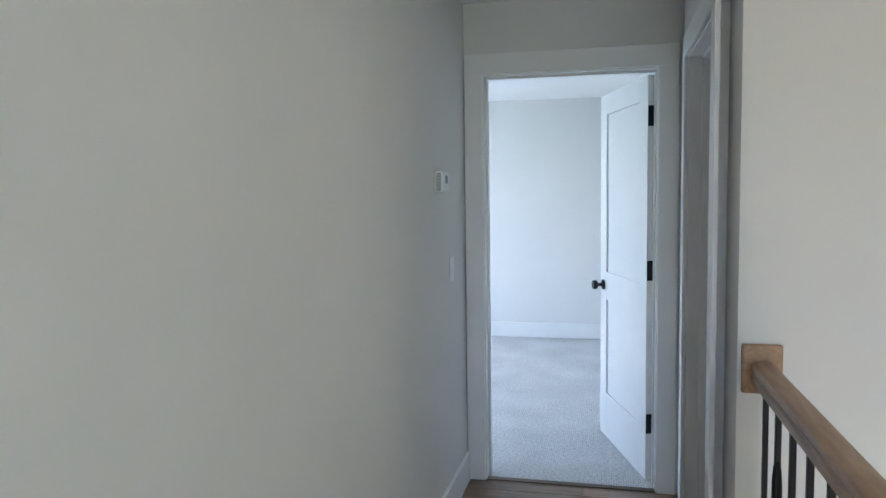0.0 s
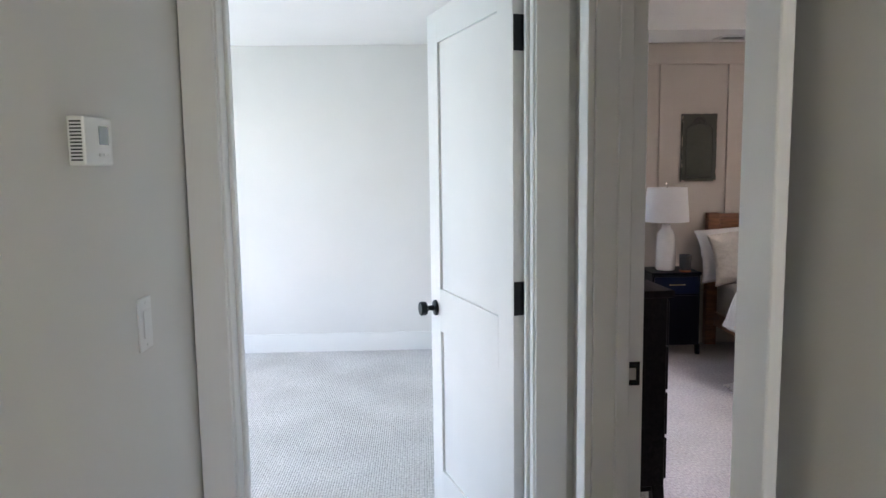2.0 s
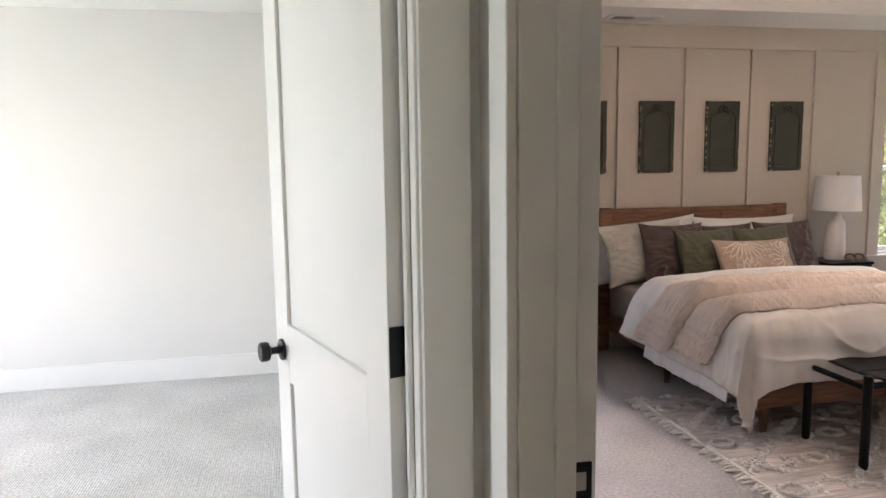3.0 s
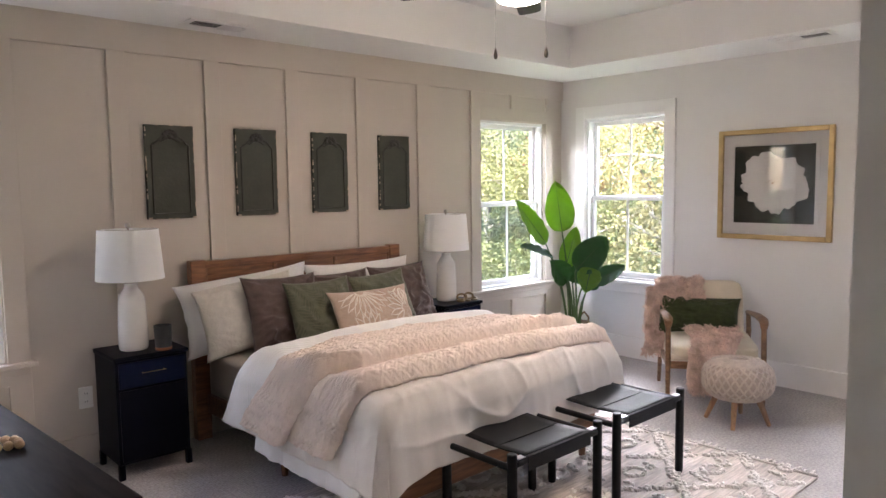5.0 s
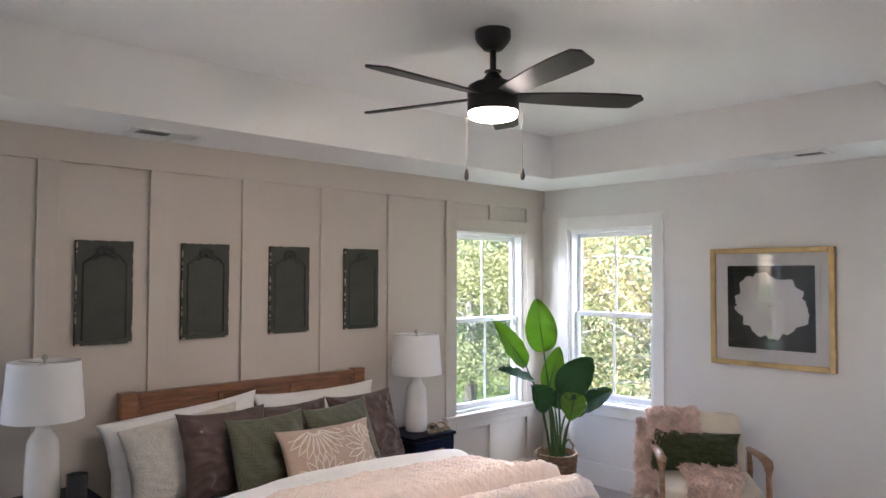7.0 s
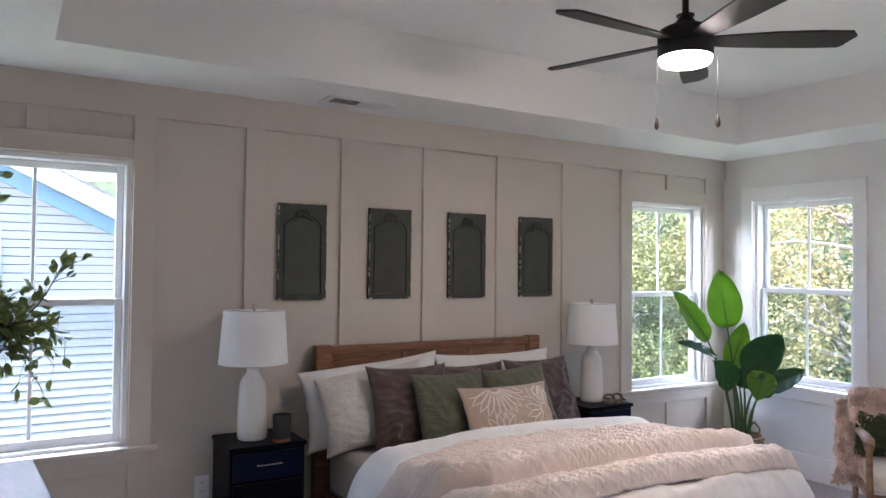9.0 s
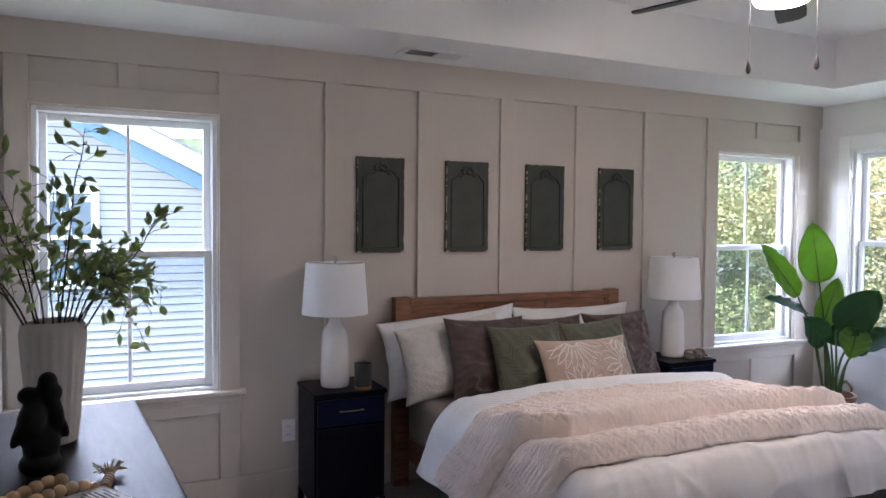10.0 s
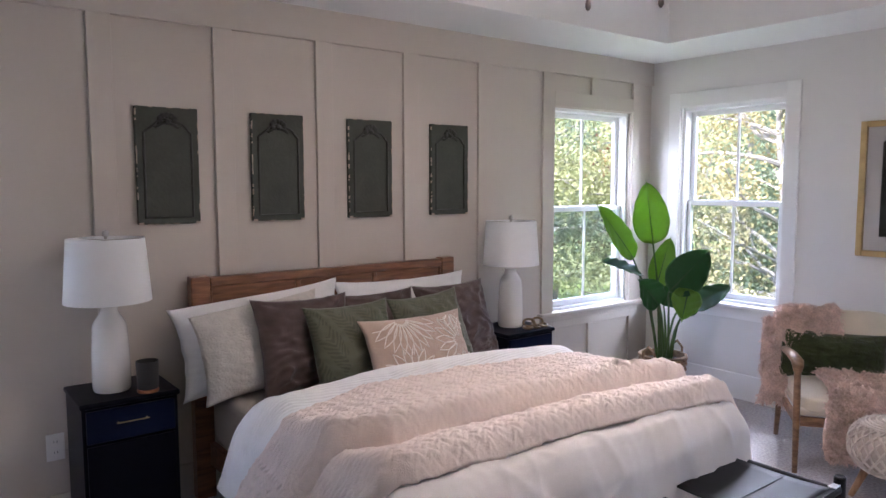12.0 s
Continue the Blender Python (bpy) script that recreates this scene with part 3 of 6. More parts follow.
LINEN = cloth("duvet_warm_white_cotton", (0.74, 0.685, 0.64), 0.85, 0.03)
WHITEP = cloth("pillow_white_cotton", (0.80, 0.785, 0.77), 0.85, 0.03)
SHAM = cloth("sham_ivory_matelasse", (0.66, 0.62, 0.56), 0.85, 0.06, 30, 90, 0.6)
BROWN = cloth("cushion_brown_velvet", (0.095, 0.064, 0.056), 0.40, 0.3, 12, 300, 0.2)
GREEN = cloth("cushion_green_velvet", (0.150, 0.152, 0.105), 0.75, 0.2, 16, 200, 0.3)
SHEET = cloth("sheet_taupe", (0.36, 0.31, 0.26), 0.85, 0.06)
TANP = cloth("lumbar_tan_linen", (0.52, 0.39, 0.305), 0.9, 0.05, 12, 500, 0.4)


def frond_print(m, light, dark):
    """Printed palm fronds, darker than the ground, in cushion coordinates."""
    n, l = m.node_tree.nodes, m.node_tree.links
    co = n.new("ShaderNodeTexCoord")
    no = n.new("ShaderNodeTexNoise")
    no.inputs["Scale"].default_value, no.inputs["Detail"].default_value = 9, 2
    l.new(co.outputs["Object"], no.inputs["Vector"])
    wob = n.new("ShaderNodeVectorMath")
    wob.operation = "MULTIPLY_ADD"
    wob.inputs[1].default_value = (0.05, 0.0, 0.05)
    l.new(no.outputs["Color"], wob.inputs[0]), l.new(co.outputs["Object"], wob.inputs[2])
    mp = n.new("ShaderNodeMapping")
    mp.inputs["Rotation"].default_value = (0, radians(24), 0)
    l.new(wob.outputs[0], mp.inputs["Vector"])
    sp = n.new("ShaderNodeSeparateXYZ")
    l.new(mp.outputs[0], sp.inputs[0])

    def op(kind, a, b, c=None):
        k = n.new("ShaderNodeMath")
        k.operation = kind
        for i, v in enumerate((a, b) if c is None else (a, b, c)):
            if isinstance(v, float):
                k.inputs[i].default_value = v
            else:
                l.new(v, k.inputs[i])
        return k.outputs[0]

    away = op("PINGPONG", sp.outputs[0], 0.062)
    ph = op("MULTIPLY", op("MULTIPLY_ADD", away, -0.9, sp.outputs[2]), 2 * math.pi / 0.022)
    leaflet = op("SINE", ph, 0.0)
    body = op("LESS_THAN", away, 0.046)
    on = op("MULTIPLY", op("GREATER_THAN", leaflet, -0.15), body)
    patch = n.new("ShaderNodeTexNoise")
    patch.inputs["Scale"].default_value = 7
    l.new(co.outputs["Object"], patch.inputs["Vector"])
    on = op("MULTIPLY", on, op("GREATER_THAN", patch.outputs[0], 0.42))
    mx = n.new("ShaderNodeMix")
    mx.data_type = "RGBA"
    mx.inputs[6].default_value, mx.inputs[7].default_value = (*light, 1), (*dark, 1)
    l.new(op("MULTIPLY", on, 0.75), mx.inputs[0])
    l.new(mx.outputs[2], n["Principled BSDF"].inputs["Base Color"])


frond_print(GREEN, (0.120, 0.122, 0.080), (0.080, 0.086, 0.054))
QUILT = cloth("quilt_blush_beige", (0.78, 0.66, 0.585), 0.9, 0.06, 9, 260, 0.5)
QUILT.node_tree.nodes["Principled BSDF"].inputs["Sheen Weight"].default_value = 0.0

BX0, BX1, BYF, BYH = 2.43, 3.885, 5.66, 7.44
BC = (BX0 + BX1) / 2
bed = thing("bed", pose(0, 0, 0), "walnut wooden bed frame with panelled headboard", "bed")
hb = part("headboard", boxed(2.476, 3.85, 7.452, 7.466, 0.58, 1.03), BEDWOOD, bed, "panelled walnut headboard")
for x0, x1 in ((2.386, 2.476), (3.850, 3.939)):
    part("post", boxed(x0, x1, 7.42, 7.485, 0.0, 1.07, 0.006, seg=2), BEDWOOD, hb)
part("rail", boxed(2.476, 3.85, 7.425, 7.48, 1.018, 1.062, 0.004), BEDWOOD, hb)
part("rail", boxed(2.476, 3.85, 7.425, 7.48, 0.50, 0.60, 0.004), BEDWOOD, hb)
for k in range(4):
    x = 2.476 + 1.374 * k / 3
    part("stile", boxed(max(x - 0.012, 2.476), min(x + 0.012, 3.85), 7.43, 7.478, 0.60, 1.018, 0.003), BEDWOOD, hb)
for k in range(3):
    a = 2.476 + 1.374 * k / 3 + 0.012
    part("panel", boxed(a, a + 1.374 / 3 - 0.024, 7.442, 7.468, 0.60, 1.018, 0.002), BEDWOOD, hb)
for x in (BX0 + 0.02, BX1 - 0.05):
    part("side_rail", boxed(x, x + 0.03, BYF + 0.03, 7.42, 0.16, 0.27, 0.003), BEDWOOD, bed)
part("foot_rail", boxed(BX0 + 0.02, BX1 - 0.02, BYF + 0.0, BYF + 0.03, 0.16, 0.27, 0.003), BEDWOOD, bed)
for x, y in ((2.53, 5.70), (2.50, 6.62), (3.80, 5.70), (3.82, 6.62)):
    bm = bmesh.new()
    lathe(bm, [(0.017, 0.012 if y < 6.5 else 0.0), (0.03, 0.17)], 14, Matrix.Translation((x, y, 0)))
    part("leg", bm, LEGWOOD, bed, smooth=True)
mattress = thing("mattress", pose(0, 0, 0), "mattress with taupe fitted sheet on the bed", "mattress")
part("mattress_body", boxed(BX0 + 0.03, BX1 - 0.03, BYF + 0.04, 7.415, 0.272, 0.535, 0.05, 4), SHEET, mattress, smooth=True)


def drop(d, r=0.07, flare=0.12):
    """Cloth past an edge by arc length d: (outward, downward)."""
    q = r * math.pi / 2
    if d <= 0:
        return d, 0.0
    if d < q:
        a = d / r
        return r * math.sin(a), r * (1 - math.cos(a))
    return r + (d - q) * flare, r + (d - q) * 0.99


def drape(name, material, parent, s0, s1, v0, v1, lift, nu=110, nv=90, wrinkle=0.008, pleat=0.02, thick=0.02, uv=False, label="", top=0.575, pucker=None):
    """A sheet of cloth over the bed. s runs across from its middle line, v towards the foot from y = 7.44; lift(s, v) adds height."""
    a, L = (BX1 - BX0) / 2 - 0.005, BYH - BYF - 0.01
    bm = bmesh.new()
    grid, uvs = [], {}
    for j in range(nv + 1):
        row = []
        for i in range(nu + 1):
            s = s0 + (s1 - s0) * i / nu
            e0, e1 = (v0(s), v1(s))
            v = e0 + (e1 - e0) * j / nv
            ox, dx = drop(abs(s) - a) if s < 0 else drop(s - a, 0.115, 0.24)
            oy, dy = drop(v - L)
            x = BC + math.copysign(a + ox, s)
            y = BYH - (L + oy)
            big, small = max(dx, dy), min(dx, dy)
            z = top - big - 0.45 * small
            n1 = noise.noise((s * 2.6, v * 2.6, 3.1)) + 0.5 * noise.noise((s * 7, v * 7, 9.0))
            hang = min(1.0, big / 0.15)
            q = v if dx > dy else s
            wave = pleat * hang * (1.3 * noise.noise((q * 5.5, big * 2.0, 5.0)) + 0.6 * noise.noise((q * 15.0, big * 3.0, 8.0)))
            lf = lift(s, v)
            if dx >= dy and dx > 0.02:
                x += math.copysign(wave + 0.4 * lf * min(1, dx / 0.07), s)
                z += lf * max(0, 1 - dx / 0.07)
            elif dy > 0.02:
                y -= wave + 0.4 * lf * min(1, dy / 0.07)
                z += lf * max(0, 1 - dy / 0.07)
            else:
                z += lf
            z += wrinkle * n1
            if pucker is not None:
                puff = pucker(s, v) + thick
                turn = min(1.0, big / 0.07)
                z += puff * (1 - 0.85 * turn)
                if dx >= dy:
                    x += math.copysign(puff * turn, s)
                else:
                    y -= puff * turn
            p = bm.verts.new((x, y, max(z, 0.03)))
            uvs[p] = (s, v)
            row.append(p)
        grid.append(row)
    for j in range(nv):
        for i in range(nu):
            bm.faces.new((grid[j][i], grid[j + 1][i], grid[j + 1][i + 1], grid[j][i + 1]))
    if uv:
        lay = bm.loops.layers.uv.new("UVMap")
        for f in bm.faces:
            for lp in f.loops:
                lp[lay].uv = uvs[lp.vert]
    me = bpy.data.meshes.new(name)
    bm.to_mesh(me)
    bm.free()
    me.materials.append(material)
    for p in me.polygons:
        p.use_smooth = True
    ob = new(name, me)
    ob.parent = parent
    so = ob.modifiers.new("thickness", "SOLIDIFY")
    so.thickness, so.offset = thick, 1.0 if pucker is None else -1.0
    if label:
        ob["label"] = label
    return ob


def bulge(v, c, w):
    d = (v - c) / w
    return math.exp(-d * d)


def zigzag_pucker(s, v):
    """Gathered zigzag rows of the quilt: soft ridges with tight, broken valleys."""
    ws = s + 0.012 * noise.noise((s * 14, v * 14, 2.0))
    wv = v + 0.008 * noise.noise((s * 18, v * 18, 6.0)) + 0.004 * noise.noise((s * 47, v * 47, 1.0))
    tri = abs((ws / 0.026) % 2 - 1) - 0.5
    row = abs(math.sin(math.pi * (wv + 0.024 * tri) / 0.0285))
    keep = min(1.0, max(0.25, 0.75 + 0.9 * noise.noise((s * 22, v * 30, 11.0))))
    return 0.0125 * keep * row ** 0.55 + 0.004 * noise.noise((s * 9, v * 9, 5.0))


def rib_pucker(s, v):
    return 0.0016 * abs(math.sin(math.pi * (v + 0.006 * noise.noise((s * 20, v * 20, 3.0))) / 0.011)) + 0.003 * noise.noise((s * 14, v * 14, 4.0))


def duvet_crease(s, v):
    """Sharp pulled creases and soft dents in the plain duvet."""
    w = 0.35 * noise.noise((s * 1.7, v * 1.7, 8.0))
    ridge = (1 - abs(noise.noise((s * 2.6 + w, v * 4.2 - 2 * w, 12.0)))) ** 9
    fine = (1 - abs(noise.noise((s * 9 + w, v * 5.0 + w, 15.0)))) ** 8
    edge = math.exp(-((v - 1.80) / 0.12) ** 2)
    return 0.013 * ridge + 0.0035 * fine * (0.3 + edge)



def head_edge(s):
    return 0.745 - (-0.7 - s) * 0.45 if s < -0.7 else (0.665 - 0.16 * (s + 0.2) if s < -0.2 else 0.665 + 0.16 * (s + 0.2))


def quilt_start(s):
    return 1.02 - (-0.75 - s) * 0.8 if s < -0.75 else (0.90 - 0.30 * (s + 0.35) if s < -0.35 else 0.90 + 0.10 * (s + 0.35))


def fold_one(s):
    return 1.46 - (-0.6 - s) * 0.55 if s < -0.6 else 1.46 + 0.04 * (s + 0.6) + 0.35 * max(0, s - 0.5)


def fold_two(s):
    return 1.72 - (-0.7 - s) * 0.5 if s < -0.7 else 1.72 + 0.06 * (s + 0.7)


RIBBED = cloth("duvet_ribbed_white", (0.82, 0.80, 0.775), 0.9, 0.03)
rn, rl = RIBBED.node_tree.nodes, RIBBED.node_tree.links
ruv = rn.new("ShaderNodeUVMap")
rwv = rn.new("ShaderNodeTexWave")
rwv.bands_direction = "Y"
rwv.inputs["Scale"].default_value, rwv.inputs["Distortion"].default_value, rwv.inputs["Detail Scale"].default_value = 24, 1.6, 3.0
rbp = rn.new("ShaderNodeBump")
rbp.inputs["Strength"].default_value, rbp.inputs["Distance"].default_value = 0.5, 0.004
rl.new(ruv.outputs[0], rwv.inputs["Vector"]), rl.new(rwv.outputs[0], rbp.inputs["Height"])
rl.new(rbp.outputs[0], rn["Principled BSDF"].inputs["Normal"])
duvet = thing("duvet", pose(0, 0, 0), "white cotton duvet with its top edge turned back", "duvet")
drape("duvet_cover", LINEN, duvet, -1.10, 1.10, lambda s: head_edge(s) + 0.03, lambda s: 2.10 + 0.16 * max(0, -s - 0.55), lambda s, v: -0.03 + 0.05 * min(1.0, max(0.0, (v - 0.7) / 0.5)) + 0.024 * bulge(s, 0.0, 0.55) + 0.014 * noise.noise((s * 3.5, v * 3.5, 1)), 190, 190, 0.014, 0.016, 0.012, top=0.60, pucker=duvet_crease)
drape("turned_edge", RIBBED, duvet, -1.085, 1.04, head_edge, lambda s: quilt_start(s) + 0.05, lambda s, v: 0.000 + 0.055 * bulge(v, head_edge(s) + 0.10, 0.085) + 0.02 * bulge(s, 0.3, 0.6), 200, 100, 0.008, 0.012, 0.04, uv=True, label="thick turned-back ribbed white edge", top=0.60, pucker=rib_pucker)
skirt = thing("bed_sheet", pose(0, 0, 0), "white sheet hanging with a gathered hem under the duvet", "bed sheet")
drape("sheet_drop", WHITEP, skirt, -1.15, -0.62, lambda s: 0.85, lambda s: 1.72, lambda s, v: 0.012, 44, 160, 0.003, 0.02, 0.006, top=0.575)
quilt = thing("quilt", pose(0, 0, 0), "blush beige puckered quilt folded in layers across the bed", "quilt")
drape("upper_fold", QUILT, quilt, -1.05, 0.99, quilt_start, fold_one, lambda s, v: 0.050 + 0.03 * min(1.0, max(0.0, (v - quilt_start(s)) / 0.3)) + 0.020 * bulge(s, 0.0, 0.55) + 0.035 * max(0.0, -s - 0.7) / 0.3 + 0.042 * bulge(v, fold_one(s) - 0.075, 0.085) + 0.012 * noise.noise((s * 5, v * 5, 4)) - 0.078 * (max(0, v - fold_one(s) + 0.045) / 0.045) ** 2, 380, 150, 0.010, 0.016, 0.022, top=0.60, pucker=zigzag_pucker)
drape("lower_fold", QUILT, quilt, -1.03, 0.98, lambda s: fold_one(s) - 0.16, fold_two, lambda s, v: 0.026 + 0.03 * min(1.0, max(0.0, (v - fold_one(s)) / 0.12)) + 0.020 * bulge(s, 0.0, 0.55) + 0.042 * bulge(v, fold_two(s) - 0.08, 0.085) + 0.012 * noise.noise((s * 5, v * 5, 7)) - 0.055 * (max(0, v - fold_two(s) + 0.045) / 0.045) ** 2, 380, 110, 0.010, 0.016, 0.022, top=0.60, pucker=zigzag_pucker)


def pillow_mesh(name, w, h, t, material, seed, slump=0.0, creases=1.0, droop=0.0):
    """A stuffed cushion with pinched corners and pulled creases: face to -y, foot at z = 0."""
    n = 44
    bm = bmesh.new()
    sides = []
    for sgn in (1, -1):
        rows = []
        for j in range(n + 1):
            row = []
            for i in range(n + 1):
                u, v = 2 * i / n - 1, 2 * j / n - 1
                pu = 1 - 0.085 * (1 - abs(v) ** 2.6) * abs(u) ** 3 + 0.012 * noise.noise((v * 4, seed, u))
                pv = 1 - 0.095 * (1 - abs(u) ** 2.6) * abs(v) ** 3 + 0.012 * noise.noise((u * 4, seed + 7, v))
                x, z = u * w / 2 * pu, (v * pv + 1) * h / 2
                z -= droop * max(0.0, -u) ** 2 * (0.5 + 0.5 * v)
                f = max(0.0, (1 - abs(u) ** 2.7) * (1 - abs(v) ** 2.7)) ** 0.62
                d = f * t / 2 * (1 + slump * (0.35 - v))
                wr = 0.007 * noise.noise((u * 2.4 + seed, v * 2.4, sgn)) + 0.004 * noise.noise((u * 6 + seed, v * 6, sgn * 2))
                bend = 0.5 * noise.noise((u * 1.6, v * 1.6, seed + 3.0))
                pull = 0.0
                for cu, cv in ((-1, -1), (1, -1), (-1, 1), (1, 1)):
                    du, dv = u - cu, v - cv
                    r = math.hypot(du, dv)
                    a = math.atan2(dv, du)
                    pull += math.exp(-r * 1.7) * (1 - abs(math.sin(4.5 * a + 3 * bend + seed + cu)))
                slack = (1 - abs(noise.noise((u * 1.8 + seed, v * 5.5 + 2.2 * bend, 4.0 * sgn)))) ** 6
                crease = creases * (0.016 * pull + 0.017 * slack * (0.5 - 0.5 * v))
                y = -sgn * (d + (wr + crease - 0.009 * creases) * min(1, f * 1.8))
                if sgn < 0 and (i in (0, n) or j in (0, n)):
                    row.append(sides[0][j][i])
                else:
                    row.append(bm.verts.new((x, y, z)))
            rows.append(row)
        sides.append(rows)
        for j in range(n):
            for i in range(n):
                q = (rows[j][i], rows[j][i + 1], rows[j + 1][i + 1], rows[j + 1][i])
                bm.faces.new(q if sgn > 0 else tuple(reversed(q)))
    me = mesh(name, bm, material, False)
    for p in me.polygons:
        p.use_smooth = True
    return me


def pillow(name, x, y, z, w, h, t, lean, yaw, roll, material, label, seed, category="pillow", slump=0.25, creases=1.0, droop=0.0):
    ob = new(name, pillow_mesh(name, w, h, t, material, seed, slump, creases, droop))
    ob.matrix_basis = pose(x, y, z, -lean, roll, yaw)
    return tagged(ob, label, category, "pillows on the bed")


pillow("pillow", 2.735, 7.31, 0.545, 0.88, 0.45, 0.17, 14, 0, -4.0, WHITEP, "white cotton bed pillow leaning on the headboard", 1, creases=0.8, droop=0.02)
pillow("pillow", 3.56, 7.31, 0.55, 0.88, 0.45, 0.17, 14, 0, 0.0, WHITEP, "white cotton bed pillow leaning on the headboard", 2, creases=0.8)
pillow("pillow", 2.675, 7.18, 0.54, 0.63, 0.44, 0.16, 18, -3, -5, SHAM, "ivory quilted sham pillow behind the brown cushion", 3, creases=0.7, droop=0.03)
pillow("cushion", 2.815, 7.04, 0.535, 0.50, 0.465, 0.15, 20, 0, 1, BROWN, "dark brown velvet square cushion with creases", 4, "cushion", creases=2.1)
pillow("cushion", 3.28, 7.11, 0.54, 0.49, 0.435, 0.14, 20, 2, 0, BROWN, "dark brown velvet square cushion behind the green ones", 5, "cushion", creases=1.8)
pillow("cushion", 3.735, 7.05, 0.535, 0.52, 0.455, 0.15, 20, 4, 0, BROWN, "dark brown velvet square cushion at the far end", 6, "cushion", creases=2.1)
pillow("cushion", 3.005, 6.91, 0.54, 0.47, 0.43, 0.14, 22, 2, 0, GREEN, "olive green velvet square cushion with leaf pattern", 7, "cushion")
pillow("cushion", 3.50, 6.94, 0.54, 0.48, 0.43, 0.14, 22, 6, -2, GREEN, "olive green velvet square cushion with leaf pattern", 8, "cushion")
lum = pillow("lumbar_cushion", 3.275, 6.77, 0.56, 0.62, 0.345, 0.13, 26, 3, 1, TANP, "tan lumbar cushion embroidered with white flowers", 9, "cushion", creases=0.0)
THREAD = cloth("embroidery_cream", (0.84, 0.78, 0.71), 0.9)


def lumbar_y(x, z):
    u, v = x / 0.30, z / 0.168 - 1
    f = max(0.0, (1 - abs(u) ** 2.7) * (1 - abs(v) ** 2.7)) ** 0.62
    return -(f * 0.065 * (1 + 0.25 * (0.35 - v)) + 0.0045 + 0.003 * f)


rnd = random.Random(5)
for cx, cz, R, a0, a1, nn in ((-0.10, 0.325, 0.19, 195, 345, 11), (0.20, 0.17, 0.15, 60, 215, 8), (-0.12, 0.02, 0.16, 15, 165, 8), (0.22, 0.33, 0.11, 200, 340, 6), (0.21, 0.02, 0.10, 30, 150, 5)):
    for k in range(nn):
        bm = bmesh.new()
        a = radians(a0 + (a1 - a0) * k / (nn - 1))
        runs, pts = [], []
        for q in range(17):
            tt = q / 16
            along = R * (0.18 + 0.82 * (1 - abs(2 * tt - 1)))
            side = 0.018 * math.sin(2 * math.pi * tt)
            x = cx + along * math.cos(a) - side * math.sin(a)
            z = cz + along * math.sin(a) + side * math.cos(a)
            if abs(x) < 0.272 and 0.03 < z < 0.312:
                pts.append((x, lumbar_y(x, z), z))
            else:
                runs.append(pts)
                pts = []
        runs.append(pts)
        best = max(runs, key=len)
        if len(best) > 2:
            tube(bm, best, 0.0026, 5)
            part("embroidered_petal", bm, THREAD, lum, "cream stitched petal")
        else:
            bm.free()

# ---- nightstands, lamps ----
NAVY = mat("nightstand_black_blue_lacquer", (0.0035, 0.004, 0.008), 0.34, vary=0.15, scale=6, bump=0.02, bump_scale=60, spec=0.05)
NAVYFRONT = mat("nightstand_navy_front", (0.0035, 0.0065, 0.024), 0.3, vary=0.15, scale=5, spec=0.08)
BRASS = mat("brass_satin", (0.55, 0.40, 0.18), 0.3, 1.0, vary=0.08, scale=20)


def nightstand(m, label):
    t = thing("nightstand", m, label, "nightstand", "nightstands beside the bed")
    w, d, h = 0.385, 0.345, 0.64
    bm = bmesh.new()
    box(bm, 0, w, 0, d, h - 0.022, h, 0.006, 2)
    part("top", bm, NAVY, t)
    part("body", boxed(0.008, w - 0.008, 0.016, d - 0.004, 0.075, h - 0.022, 0.002), NAVY, t)
    dr = part("drawer_front", boxed(0.022, w - 0.022, 0.003, 0.016, 0.475, h - 0.034, 0.003), NAVYFRONT, t, "navy lacquered drawer front")
    bm = bmesh.new()
    tube(bm, [(w / 2 - 0.062, -0.013, 0.548), (w / 2 + 0.062, -0.013, 0.548)], 0.0024, 8)
    for s in (-0.055, 0.055):
        tube(bm, [(w / 2 + s, -0.013, 0.548), (w / 2 + s, 0.004, 0.548)], 0.003, 8)
    part("handle", bm, BRASS, dr, "thin brass bar handle", smooth=True)
    part("door", boxed(0.022, w - 0.022, 0.003, 0.016, 0.09, 0.462, 0.003), NAVY, t)
    for x in (0.004, w - 0.034):
        for y in (0.006, d - 0.036):
            bm = bmesh.new()
            vs = box(bm, x, x + 0.03, y, y + 0.03, 0.0, 0.08, 0.002)
            for v in bm.verts:
                if v.co.z < 0.02:
                    v.co.x += 0.008 if x > 0.1 else -0.008
                    v.co.x -= 0.006 if x > 0.1 else -0.006
            part("leg", bm, NAVY, t)
    return t


ns = nightstand(pose(1.845, 7.125, 0), "black-blue lacquered nightstand with one drawer and brass handle")
copy_thing(ns, pose(4.045, 7.06, 0))

CERAMIC = mat("lamp_white_ceramic", (0.72, 0.69, 0.65), 0.12, vary=0.04, scale=5)
SHADE = bpy.data.materials.new("lampshade_white_linen")
SHADE.use_nodes = True
sn, sl = SHADE.node_tree.nodes, SHADE.node_tree.links
sb = sn["Principled BSDF"]
sb.inputs["Base Color"].default_value, sb.inputs["Roughness"].default_value = (0.93, 0.93, 0.93, 1), 0.9
trl = sn.new("ShaderNodeBsdfTranslucent")
trl.inputs["Color"].default_value = (0.90, 0.89, 0.87, 1)
mx = sn.new("ShaderNodeMixShader")
mx.inputs[0].default_value = 0.45
wv = sn.new("ShaderNodeTexNoise")
wv.inputs["Scale"].default_value = 500
wb = sn.new("ShaderNodeBump")
wb.inputs["Strength"].default_value, wb.inputs["Distance"].default_value = 0.2, 0.002
